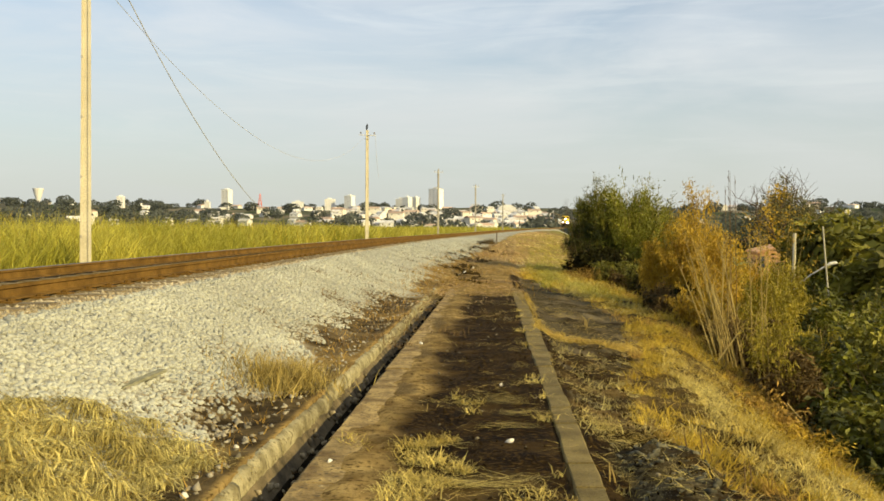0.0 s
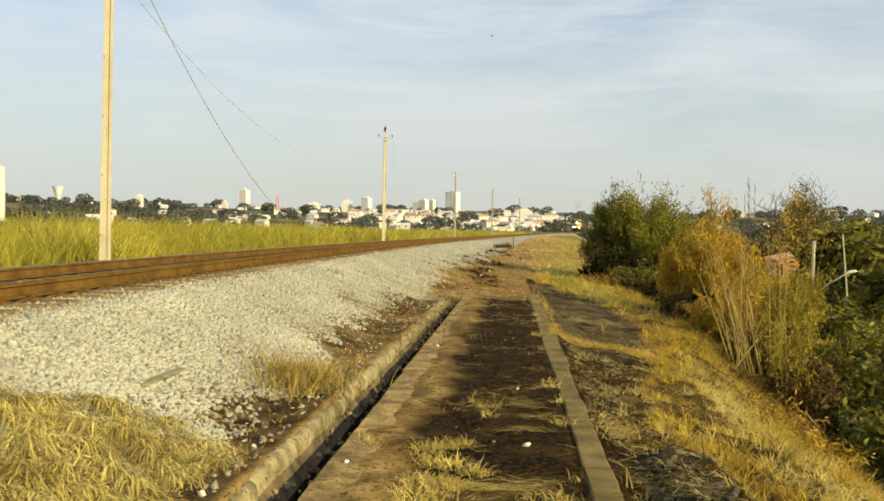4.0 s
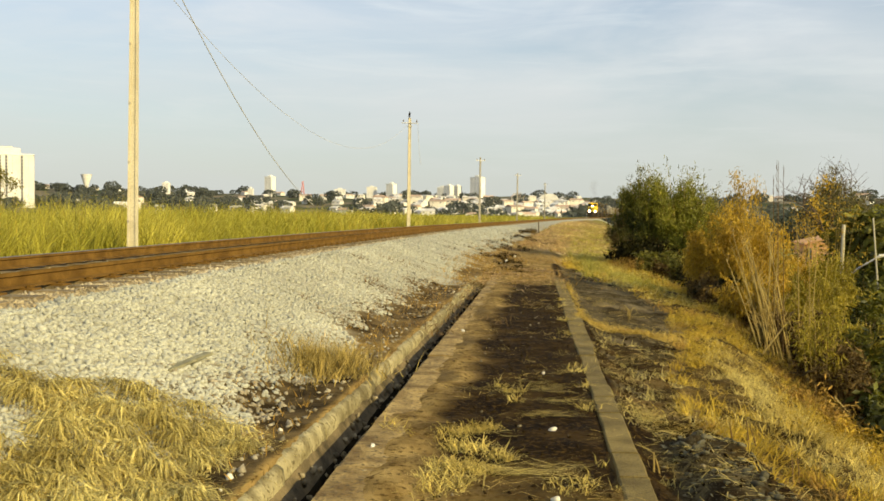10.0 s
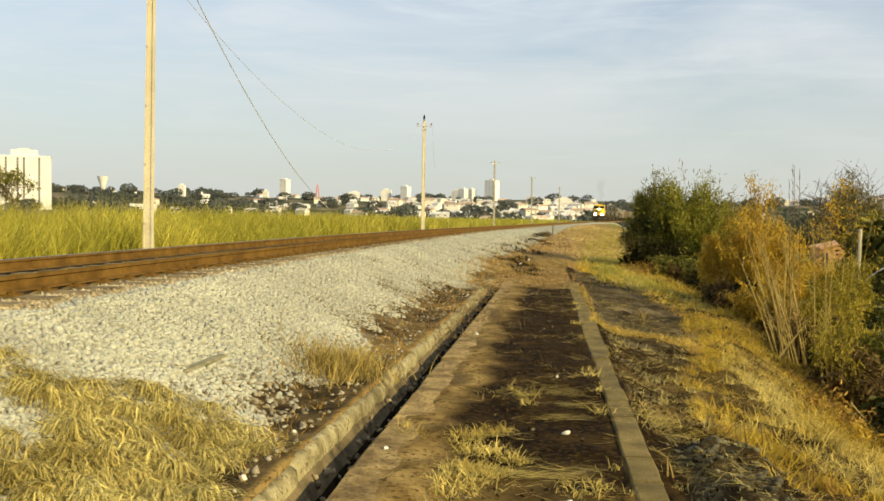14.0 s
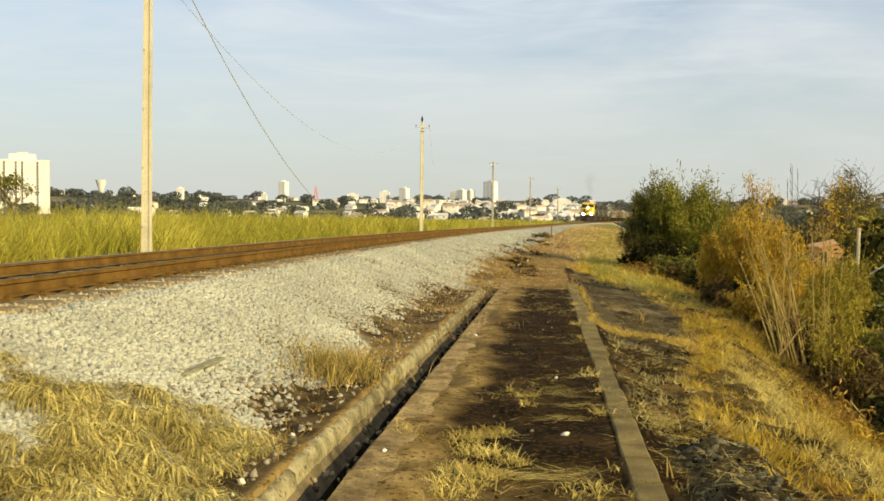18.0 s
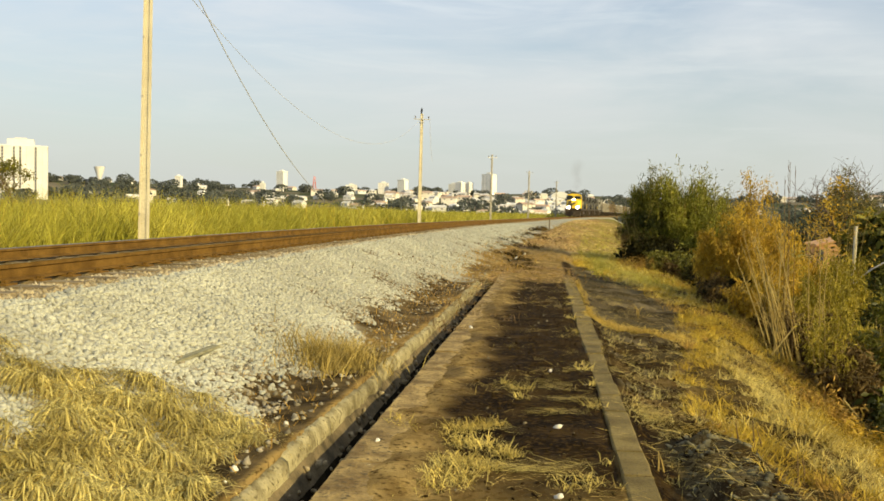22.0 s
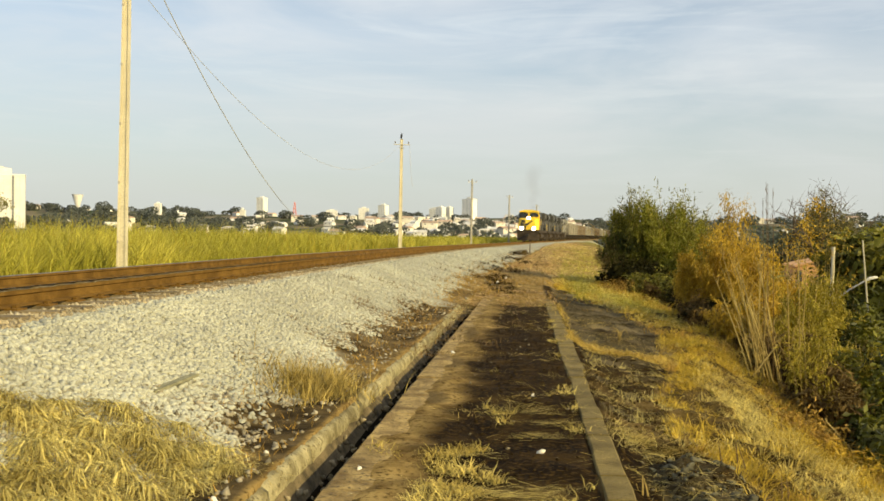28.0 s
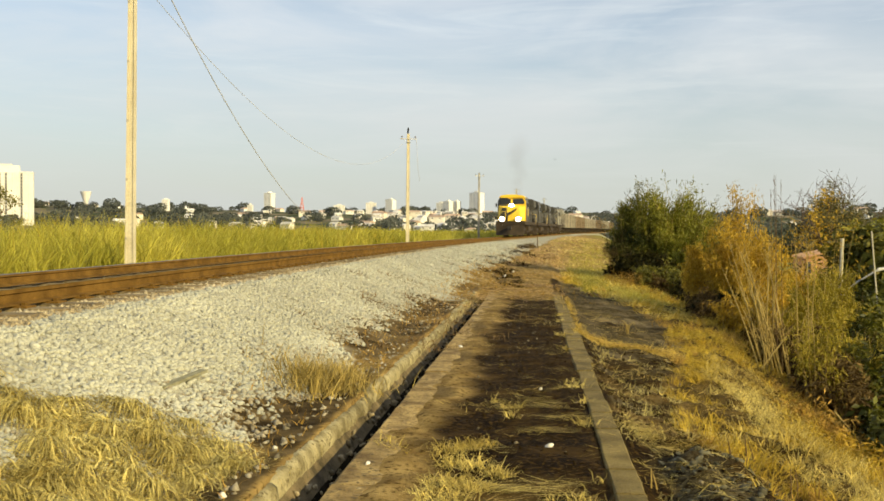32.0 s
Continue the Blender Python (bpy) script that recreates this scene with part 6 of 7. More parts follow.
def build_litter():
    rng = np.random.default_rng(31)
    for i, (x, y, s) in enumerate(((0.53, 6.91, 0.034), (0.42, 5.15, 0.03), (-0.74, 6.27, 0.03), (0.62, 9.3, 0.03), (-0.25, 12.6, 0.03), (0.75, 30.6, 0.075), (1.15, 33.6, 0.075))):
        ob = stones("pale_stone", np.array([(0.0, 0.0, 0.0)]), np.array([s]), M_PALE, 40 + i, (1.2, 0.8, 0.4))
        ob.location = (x, y, gz(x, y) + s * 0.3)
        tagged(ob, "small pale stone lying on the burnt path", "stone", "stones on the path")
    n = 420
    y = rng.uniform(3.5, 20, n)
    x = gutter_x(y) - rng.uniform(0.05, GUT_W - 0.03, n)
    s = rng.uniform(0.012, 0.04, n)
    tagged(stones("gutter_rubble", np.stack([x, y, np.interp(x - gutter_x(y), (-GUT_W, -GUT_W + 0.11, -GUT_W + 0.18, -0.02), (-0.08, -0.25, -0.32, -0.345)) + s * 0.3], -1), s, M_GRIT, 50), "loose grey stones lying in the gutter", "rubble", kind="stuff")
    n = 900
    y = rng.uniform(3.6, 15, n)
    x = kerb_x(y) + 0.24 + rng.uniform(0, 1, n) * (scorch_edge(y) - 0.25)
    s = rng.uniform(0.006, 0.022, n)
    tagged(stones("charred_clods", np.stack([x, y, ground_z(x, y) + s * 0.1], -1), s, M_CHAR, 53, (1.3, 1.0, 0.4)), "charred clods of soil beside the kerb", "clods", kind="stuff")
    n = 700
    y = rng.uniform(4.2, 20, n)
    x = gutter_x(y) + 0.6 + rng.uniform(0, 1, n) * (kerb_x(y) - gutter_x(y) - 0.66)
    s = rng.uniform(0.006, 0.02, n)
    tagged(stones("burnt_clods", np.stack([x, y, ground_z(x, y) + s * 0.1], -1), s, M_CHAR, 54, (1.3, 1.0, 0.4)), "charred clods of soil on the path", "clods", kind="stuff")
    n = 260
    y = rng.uniform(4.2, 7.5, n)
    x = kerb_x(y) + 0.45 + rng.uniform(0, 0.7, n)
    s = rng.uniform(0.01, 0.035, n)
    tagged(stones("cinders", np.stack([x, y, ground_z(x, y) + s * 0.1], -1), s, M_CINDER, 55, (1.3, 1.0, 0.4), tilt=0.4), "grey cinders on the ash heap", "cinders", kind="stuff")
    n = 240
    y = rng.uniform(3.5, 24, n)
    x = gutter_x(y) + 0.05 + rng.uniform(0, 1, n) * 3.4
    x = np.where((x > kerb_x(y) - 0.04) & (x < kerb_x(y) + 0.28), x + 0.36, x)
    s = rng.uniform(0.006, 0.022, n)
    tagged(stones("path_grit", np.stack([x, y, ground_z(x, y) + s * 0.3], -1), s, M_GRIT, 51), "scattered grit and pebbles on the path", "grit", kind="stuff")
    n = 14
    y = rng.uniform(3.6, 6.5, n)
    x = gutter_x(y) - GUT_W - 0.16 - rng.uniform(0, 0.5, n) ** 1.3
    s = rng.uniform(0.015, 0.04, n)
    tagged(stones("kerb_pebbles", np.stack([x, y, ground_z(x, y) + s * 0.4], -1), s, M_PALE, 52), "pale loose pebbles beside the gutter kerb", "pebbles", kind="stuff")
    plank = thing("grey_plank", "weathered grey plank lying on the ballast", "plank", m=pose(-2.41, 7.48, gz(-2.41, 7.48) + 0.045, 0, -3, 78))
    part("board", boxes((-0.36, 0.34, -0.04, 0.04, -0.012, 0.012), bevel=0.004), M_PLANK, plank)


build_litter()

# ---- the town on its hills ----


def make_house(w, d, h, roof, wall_mat, roof_mat, label):
    ob = thing("town_house", label, "house", "houses of the town")
    wall = part("wall", boxes((-w / 2, w / 2, -d / 2, d / 2, -6, h)), wall_mat, ob)
    bm = bmesh.new()
    o, r = 0.5, roof
    base = [(-w / 2 - o, -d / 2 - o, h + 0.01), (w / 2 + o, -d / 2 - o, h + 0.01), (w / 2 + o, d / 2 + o, h + 0.01), (-w / 2 - o, d / 2 + o, h + 0.01)]
    vs = [bm.verts.new(p) for p in base]
    a, b = bm.verts.new((-w / 2 * (0.5 if r < 2 else 1.05), 0, h + r)), bm.verts.new((w / 2 * (0.5 if r < 2 else 1.05), 0, h + r))
    for q in ((vs[0], vs[1], b, a), (vs[2], vs[3], a, b), (vs[1], vs[2], b), (vs[3], vs[0], a), (vs[3], vs[2], vs[1], vs[0])):
        bm.faces.new(q)
    part("roof", bm, roof_mat, ob)
    for k, wx in enumerate((-w * 0.28, w * 0.22)):
        part("window", boxes((wx - 0.8, wx + 0.8, -d / 2 - 0.06, -d / 2 + 0.05, h - 2.1, h - 0.9)), M_WINDOW, ob)
    return ob


def make_tower(name, label, w, d, h, mat_a, pos, strips=3, crown=0.0, turn=0.0):
    z = gz(pos[0], pos[1]) - 3
    ob = thing(name, label, "tower block", "tower blocks", m=pose(pos[0], pos[1], z, 0, 0, turn))
    hh = pos[2] - z
    part("wall", boxes((-w / 2, w / 2, -d / 2, d / 2, 0, hh), bevel=0.0), mat_a, ob)
    part("parapet", boxes((-w / 2 - 0.3, w / 2 + 0.3, -d / 2 - 0.3, d / 2 + 0.3, hh, hh + 1.0)), mat_a, ob)
    part("roof_room", boxes((-w * 0.2, w * 0.2, -d * 0.2, d * 0.2, hh + 1.0, hh + 1.0 + max(crown, 2.0))), mat_a, ob)
    step = 3.0
    floors = int(min(h, hh - 4) / step)
    me = None
    for k in range(strips):
        x = (k + 0.5) / strips * w - w / 2
        for f in range(floors):
            zz = hh - 2.4 - f * step
            if me is None:
                me = part("window", boxes((-w / strips * 0.22, w / strips * 0.22, -0.12, 0.05, -0.6, 0.6)), M_TOWERWIN, ob)
                one = me
            else:
                one = me.copy()
                scene.collection.objects.link(one)
            one.location = (x, -d / 2, zz)
    return ob


M_TOWERWIN = mat("pale_window_band", (0.50, 0.49, 0.46), (0.58, 0.57, 0.54), 0.5, 3, 0.5, 0)


def build_town():
    rng = random.Random(77)
    kinds = []
    for i in range(12):
        wall = (M_WHITE, M_WHITE, M_CREAM)[i % 3]
        tile = (M_ROOF, M_GREYROOF, M_GREYROOF, M_GREYROOF)[i % 4]
        lab = ("white" if wall is M_WHITE else "cream") + " low town house with a " + ("clay tile roof" if tile is M_ROOF else "grey sheet roof")
        kinds.append(make_house(rng.uniform(8, 18), rng.uniform(7, 12), rng.uniform(3.5, 8.5), rng.uniform(1.2, 2.6), wall, tile, lab))
    spots = []
    for i in range(298):
        if i < 150:
            b, d = rng.uniform(-0.27, 0.135), rng.uniform(880, 1640)
        elif i < 250:
            b, d = rng.uniform(-0.10, 0.13), rng.uniform(900, 1500)
        elif i < 280:
            b, d = rng.uniform(-0.55, -0.2), rng.uniform(900, 1640)
        else:
            b, d = rng.uniform(0.2, 0.56), rng.uniform(1100, 1700)
        spots.append((b * d, d))
    for i, (x, y) in enumerate(spots):
        m = pose(x, y, gz(x, y), 0, 0, rng.uniform(-50, 50))
        src = kinds[i % 12]
        if i < 12:
            src.matrix_basis = m
        else:
            copy_thing(src, m)
    T = ((-10.5, 1505, 59, 19, 15, 46, M_WHITE, 3, 3, -32), (-57, 1502, 45, 12, 12, 36, M_WHITE, 2, 2, -30), (-44, 1515, 45, 11, 12, 36, M_WHITE, 2, 2, -30), (-70, 1560, 44, 14, 12, 30, M_WHITE, 2, 2, -20), (-150, 1500, 47, 13, 12, 34, M_WHITE, 3, 2, -25),
         (-184, 1520, 42, 16, 12, 20, M_WHITE, 3, 2, 0), (-345, 1485, 56, 13, 12, 44, M_WHITE, 2, 2, -20), (-520, 1500, 45, 10, 10, 20, M_WHITE, 2, 2, 0), (-375, 1480, 36, 8, 8, 20, M_WHITE, 2, 3, 0), (-240, 1540, 38, 18, 12, 14, M_WHITE, 3, 2, 5), (640, 1600, 28, 40, 16, 14, M_WHITE, 5, 2, 0), (690, 1620, 30, 26, 14, 16, M_WHITE, 4, 2, 0), (480, 1580, 34, 20, 14, 16, M_CREAM, 3, 2, 0))
    for x, y, top, w, d, h, m, n, c, turn in T:
        make_tower("tower_block", "pale multi-storey tower block on the town's hill", w, d, h, m, (x, y, top), n, c, turn)
    # the big white block, much nearer
    ax, ay = -450.0, 858.0
    az = gz(ax, ay) - 3
    block = thing("apartment_block", "large white apartment block with tall dark window bays", "apartment block", m=pose(ax, ay, az, 0, 0, 24))
    top = 52.5 - az
    part("wall", boxes((-23.5, 23.5, -8, 8, 0, top)), M_WHITE, block)
    part("upper_storey", boxes((-11.5, 11.5, -7.5, 7.5, top + 0.01, top + 5.5)), M_WHITE, block, "raised white upper storey")
    part("parapet", boxes((-23.9, 23.9, -8.4, 8.4, top - 0.9, top - 0.2)), M_WHITE, block)
    part("roof_room", boxes((-5, 5, -4, 4, top + 5.51, top + 7.0)), M_CREAM, block)
    # the recesses' shade is put on as grey strips in front of the wall
    for x in (-15.5, -5.5, 0.0, 13.3):
        part("bay", boxes((x - 0.9, x + 0.9, -8.5, -8.01, 0, top - 1.2)), M_SHADEW, block, "raised strip coloured grey as a shaded window recess")
    pane = None
    for x in (-20, -15.5, -5.5, 0.0, 5.2, 13.3, 19):
        for f in range(15):
            slot = x in (-15.5, -5.5, 0.0, 13.3)
            wide = 0.7 if slot else 0.35
            one = part("window", boxes((-wide, wide, -0.06, 0.06, -0.75, 0.75)), M_WINDOW if slot else M_TOWERWIN, block) if f == 0 else pane.copy()
            if f:
                scene.collection.objects.link(one)
            pane = one
            one.location = (x, -8.56 if slot else -8.06, top - 3.2 - f * 3.0)
    # hall with a rounded white roof, pale wedge-shaped water tower, red mast
    x, y = 93.0, 1350.0
    hall = thing("arched_hall", "large hall with a rounded white roof", "hall", m=pose(x, y, gz(x, y) - 2, 0, 0, 0))
    part("roof", extrude_profile(bmesh.new(), [(14 * math.cos(a), 9 + 9 * math.sin(a)) for a in (math.pi * k / 12 for k in range(13))], [-20, 20]), M_WHITE, hall)
    part("wall", boxes((-13.6, 13.6, -19, 19, 0, 9.2)), M_CREAM, hall)
    x, y = -610.0, 1400.0
    wt = thing("water_tower", "pale flared concrete water tower", "water tower", m=pose(x, y, gz(x, y) - 2))
    part("bowl", tube(bmesh.new(), [(0, 0, 12), (0, 0, 32)], [2.5, 8.5], 16), M_WHITE, wt)
    part("stem", tube(bmesh.new(), [(0, 0, 0), (0, 0, 12.1)], [3.5, 2.5], 12), M_CREAM, wt)
    x, y = -285.0, 1450.0
    mast = thing("red_mast", "red lattice mast above the roofs", "mast", m=pose(x, y, gz(x, y) - 2))
    for sx, sy in ((-1, -1), (1, -1), (-1, 1), (1, 1)):
        part("leg", tube(bmesh.new(), [(sx * 3, sy * 3, 0), (sx * 0.5, sy * 0.5, 27)], 0.35, 5), M_RED, mast)
    for k in range(4):
        a = 3 - 2.5 * (k + 1) / 5
        part("brace", boxes((-a, a, -a, a, 5.4 * (k + 1), 5.4 * (k + 1) + 0.6)), M_RED, mast)
    # trees between the houses
    r = np.random.default_rng(90)
    n = 640
    d = r.uniform(520, 1680, n)
    b = r.uniform(-0.62, 0.62, n)
    x, y = b * d, d
    keep = (r.uniform(0, 1, n) < np.where((b > -0.25) & (b < 0.14), 0.55, 0.95))
    x, y, d = x[keep], y[keep], d[keep]
    n = len(x)
    k = 230
    R = r.uniform(5.0, 11.0, n)
    u = r.normal(size=(n, k, 3))
    u /= np.linalg.norm(u, axis=2)[..., None]
    P = u * (r.uniform(0.75, 1.0, (n, k, 1)) * R[:, None, None]) * np.array([1.25, 1.25, 0.72]) + np.stack([x, y, ground_z(x, y) + R * 0.6], -1)[:, None, :]
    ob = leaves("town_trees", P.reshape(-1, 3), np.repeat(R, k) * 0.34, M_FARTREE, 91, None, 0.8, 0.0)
    tagged(ob, "dark rounded trees between the town's houses", "trees", kind="stuff")
    tree("bare_tree", "dark thin-leaved tree in front of the white block", (-65.0, 122.0, gz(-65, 122)), 7.2 - gz(-65, 122), 3.6, 300, M_LEAFM, 2600, 0.3, crown_lo=0.35)


build_town()

# ---- the train ----


def wheelset(parent, y, r=0.5, gauge=0.8):
    bm = bmesh.new()
    for s in (-1, 1):
        tube(bm, [(s * (gauge - 0.07), 0, 0), (s * (gauge - 0.06), 0, 0), (s * (gauge + 0.06), 0, 0)], [r + 0.03, r, r], 18)
    tube(bm, [(-gauge, 0, 0), (gauge, 0, 0)], 0.08, 8)
    ob = part("wheelset", bm, M_UNDER, parent)
    ob.location = (0, y, r)
    return ob


def bogie(parent, y, wheels, r=0.5, spread=1.9):
    half = spread * (wheels - 1) / 2
    bm = bmesh.new()
    for s in (-1, 1):
        box(bm, s * 1.05 - 0.09, s * 1.05 + 0.09, -half - 0.45, half + 0.45, r + 0.05, r + 0.4, 0.03)
        for k in range(wheels):
            wy = -half + k * spread
            box(bm, s * 1.1 - 0.13, s * 1.1 + 0.13, wy - 0.2, wy + 0.2, r - 0.22, r + 0.2, 0.03)
    box(bm, -1.0, 1.0, -0.3, 0.3, r + 0.1, r + 0.5)
    ob = part("bogie_frame", bm, M_UNDER, parent)
    ob.location = (0, y, 0)
    for k in range(wheels):
        wheelset(parent, y - half + k * spread, r)


LOCO_L = 18.2


def build_loco(lead, seed, pale=False):
    hood_mat = M_HOOD2 if pale else M_HOOD
    lab = "yellow-nosed diesel locomotive with its headlamps lit" if lead else "dark grey diesel locomotive coupled behind the leader"
    ob = thing("locomotive", lab, "locomotive", "" if lead else "trailing locomotives")
    part("underframe", boxes((-1.5, 1.5, 0.7, LOCO_L - 0.7, 1.25, 1.6), bevel=0.04), M_UNDER, ob)
    part("fuel_tank", boxes((-1.35, 1.35, 6.9, 11.3, 0.45, 1.24), bevel=0.15), M_UNDER, ob)
    bogie(ob, 4.0, 3, 0.5, 1.75)
    bogie(ob, LOCO_L - 4.0, 3, 0.5, 1.75)
    # nose and cab
    nose = bmesh.new()
    vs = [nose.verts.new(p) for p in ((-1.15, 0.95, 1.6), (1.15, 0.95, 1.6), (1.42, 2.2, 1.6), (-1.42, 2.2, 1.6), (-0.85, 1.15, 3.0), (0.85, 1.15, 3.0), (1.42, 2.2, 3.25), (-1.42, 2.2, 3.25))]
    for q in ((0, 1, 5, 4), (1, 2, 6, 5), (2, 3, 7, 6), (3, 0, 4, 7), (4, 5, 6, 7), (3, 2, 1, 0)):
        nose.faces.new([vs[i] for i in q])
    bmesh.ops.bevel(nose, geom=list(nose.edges), offset=0.06, segments=2, affect="EDGES")
    part("nose", nose, M_YELLOW if lead else M_HOOD, ob, "yellow short nose" if lead else "dark short nose")
    cab = extrude_profile(bmesh.new(), [(-1.5, 1.6), (1.5, 1.6), (1.5, 3.75), (1.2, 4.25), (-1.2, 4.25), (-1.5, 3.75)], [2.21, 4.9])
    bmesh.ops.bevel(cab, geom=list(cab.edges), offset=0.05, segments=2, affect="EDGES")
    cabo = part("cab", cab, M_HOOD if not pale else M_HOOD2, ob)
    roof = extrude_profile(bmesh.new(), [(-1.36, 4.1), (-1.18, 4.30), (-0.5, 4.42), (0.5, 4.42), (1.18, 4.30), (1.36, 4.1)], [2.05, 5.0])
    part("cab_roof", roof, M_YELLOW if lead else M_HOOD, ob, "yellow cab roof" if lead else "")
    for s in (-1, 1):
        pane = extrude_profile(bmesh.new(), [(s * 0.12, 3.42), (s * 1.32, 3.42), (s * 1.30, 3.76), (s * 1.12, 3.98), (s * 0.12, 3.98)], [2.14, 2.2])
        part("windscreen", pane, M_GLASS, cabo, "dark windscreen pane")
        part("side_window", boxes((s * 1.5 - 0.02, s * 1.5 + 0.02, 2.7, 3.5, 2.95, 3.7), (s * 1.5 - 0.02, s * 1.5 + 0.02, 3.65, 4.4, 2.95, 3.7)), M_GLASS, cabo, "dark side window")
        part("mirror", boxes((s * 1.66 - 0.08, s * 1.66 + 0.08, 2.3, 2.34, 3.1, 3.5)), M_BLACK, cabo)
    # yellow front with its left third black, and a small yellow patch behind the cab
    if lead:
        fr = extrude_profile(bmesh.new(), [(-0.45, 1.65), (1.49, 1.65), (1.49, 3.74), (1.19, 4.22), (-0.42, 4.22), (-0.42, 3.3)], [2.172, 2.207])
        part("cab_front", fr, M_YELLOW, cabo, "yellow painted cab front")
        part("side_patch", boxes((1.49, 1.52, 4.42, 4.85, 2.2, 3.3)), M_YELLOW, cabo, "yellow side patch")
        fl = bmesh.new()
        q = [fl.verts.new(p) for p in ((-1.12, 0.93, 1.95), (-0.1, 0.985, 2.25), (0.55, 1.03, 2.75), (0.62, 1.05, 2.95), (-0.15, 1.03, 2.55), (-1.04, 0.98, 2.28))]
        q2 = [fl.verts.new(v.co + Vector((0, 0.05, 0))) for v in q]
        fl.faces.new(q), fl.faces.new(q2[::-1])
        for i in range(6):
            fl.faces.new((q[i], q2[i], q2[(i + 1) % 6], q[(i + 1) % 6]))
        part("nose_stripe", fl, M_BLACK, ob, "slanting black stripe")
        side = extrude_profile(bmesh.new(), [(-1.2, 1.63), (-0.30, 1.63), (-0.24, 2.3), (-0.38, 2.5), (-0.42, 3.02), (-0.92, 3.02)], [0.0, 0.04])
        for v in side.verts:
            v.co.y += 0.855 + 0.2 * (v.co.z - 1.6) / 1.4
        part("nose_panel", side, M_BLACK, ob, "black nose corner")
    # long hood
    hood = extrude_profile(bmesh.new(), [(-0.95, 1.6), (0.95, 1.6), (0.95, 3.75), (0.7, 4.05), (-0.7, 4.05), (-0.95, 3.75)], [5.15, 12.9])
    part("long_hood", hood, hood_mat, ob)
    rad = extrude_profile(bmesh.new(), [(-0.95, 1.6), (0.95, 1.6), (0.95, 3.0), (1.45, 3.45), (1.45, 4.1), (1.2, 4.3), (-1.2, 4.3), (-1.45, 4.1), (-1.45, 3.45), (-0.95, 3.0)], [12.91, LOCO_L - 1.5])
    part("radiator", rad, hood_mat, ob, "flared radiator housing")
    part("dynamic_brake", boxes((-1.25, 1.25, 5.2, 7.4, 3.5, 4.28), bevel=0.06), M_HOOD, ob)
    part("exhaust_stack", boxes((-0.35, 0.35, 9.2, 10.3, 4.0, 4.45), bevel=0.04), M_BLACK, ob)
    for s in (-1, 1):
        for k in range(5):
            part("hood_door", boxes((s * 0.955 - 0.015, s * 0.955 + 0.015, 7.7 + k * 1.08, 8.65 + k * 1.08, 1.75, 3.55)), M_HOOD, ob)
        bm = bmesh.new()
        ys = [5.3 + 1.45 * k for k in range(8)]
        tube(bm, [(s * 1.42, ys[0], 2.55), (s * 1.42, ys[-1], 2.55)], 0.025, 5)
        part("handrail", bm, M_BLACK, ob, "dark handrail")
        for y in ys:
            part("stanchion", tube(bmesh.new(), [(s * 1.42, y, 1.6), (s * 1.42, y, 2.56)], 0.022, 5), M_BLACK, ob)
        for k in range(4):
            part("step", boxes((s * 1.38 - 0.14, s * 1.38 + 0.14, 0.75, 1.15, 0.35 + 0.3 * k, 0.39 + 0.3 * k)), M_UNDER, ob)
        part("grab_rail", tube(bmesh.new(), [(s * 1.3, 0.72, 1.6), (s * 1.3, 0.72, 2.6), (s * 0.5, 0.72, 2.6), (s * 0.5, 0.72, 1.6)], 0.022, 5), M_YELLOW, ob)
    plow = bmesh.new()
    vs = [plow.verts.new(p) for p in ((-1.45, 0.55, 0.16), (0, 0.15, 0.16), (1.45, 0.55, 0.16), (-1.45, 0.65, 1.2), (0, 0.5, 1.2), (1.45, 0.65, 1.2), (-1.45, 0.75, 0.16), (0, 0.4, 0.16), (1.45, 0.75, 0.16), (-1.45, 0.85, 1.2), (0, 0.7, 1.2), (1.45, 0.85, 1.2))]
    for q in ((0, 1, 4, 3), (1, 2, 5, 4), (6, 9, 10, 7), (7, 10, 11, 8), (3, 4, 10, 9), (4, 5, 11, 10), (0, 6, 7, 1), (1, 7, 8, 2), (0, 3, 9, 6), (2, 8, 11, 5)):
        plow.faces.new([vs[i] for i in q])
    part("pilot", plow, M_UNDER, ob, "grimy steel pilot")
    part("front_beam", boxes((-1.5, 1.5, 0.6, 0.95, 1.21, 1.62), bevel=0.03), M_UNDER, ob)
    part("coupler", boxes((-0.14, 0.14, 0.0, 0.62, 0.75, 1.02), (-0.2, 0.2, -0.18, 0.1, 0.7, 1.06), bevel=0.03), M_BLACK, ob)
    part("rear_coupler", boxes((-0.14, 0.14, LOCO_L - 0.7, LOCO_L, 0.75, 1.02), bevel=0.03), M_BLACK, ob)
    # lamps: one high in the middle, two low down
    for nm, (x, z, y, r) in (("headlamp", (0.0, 3.16, 2.10, 0.30)), ("ditch_lamp", (-0.88, 1.80, 0.83, 0.27)), ("ditch_lamp", (0.82, 1.80, 0.83, 0.27))):
        rim = part(nm, tube(bmesh.new(), [(x, y + 0.1, z), (x, y - 0.06, z)], [r * 1.08, r * 1.12], 16), M_BLACK, ob, "round lamp housing")
        part("lens", tube(bmesh.new(), [(x, y - 0.05, z), (x, y - 0.075, z)], r, 16), M_LAMP if lead else M_GLASS, rim, "bright lit lens" if lead else "")
    return ob


WAGON_L = 15.2


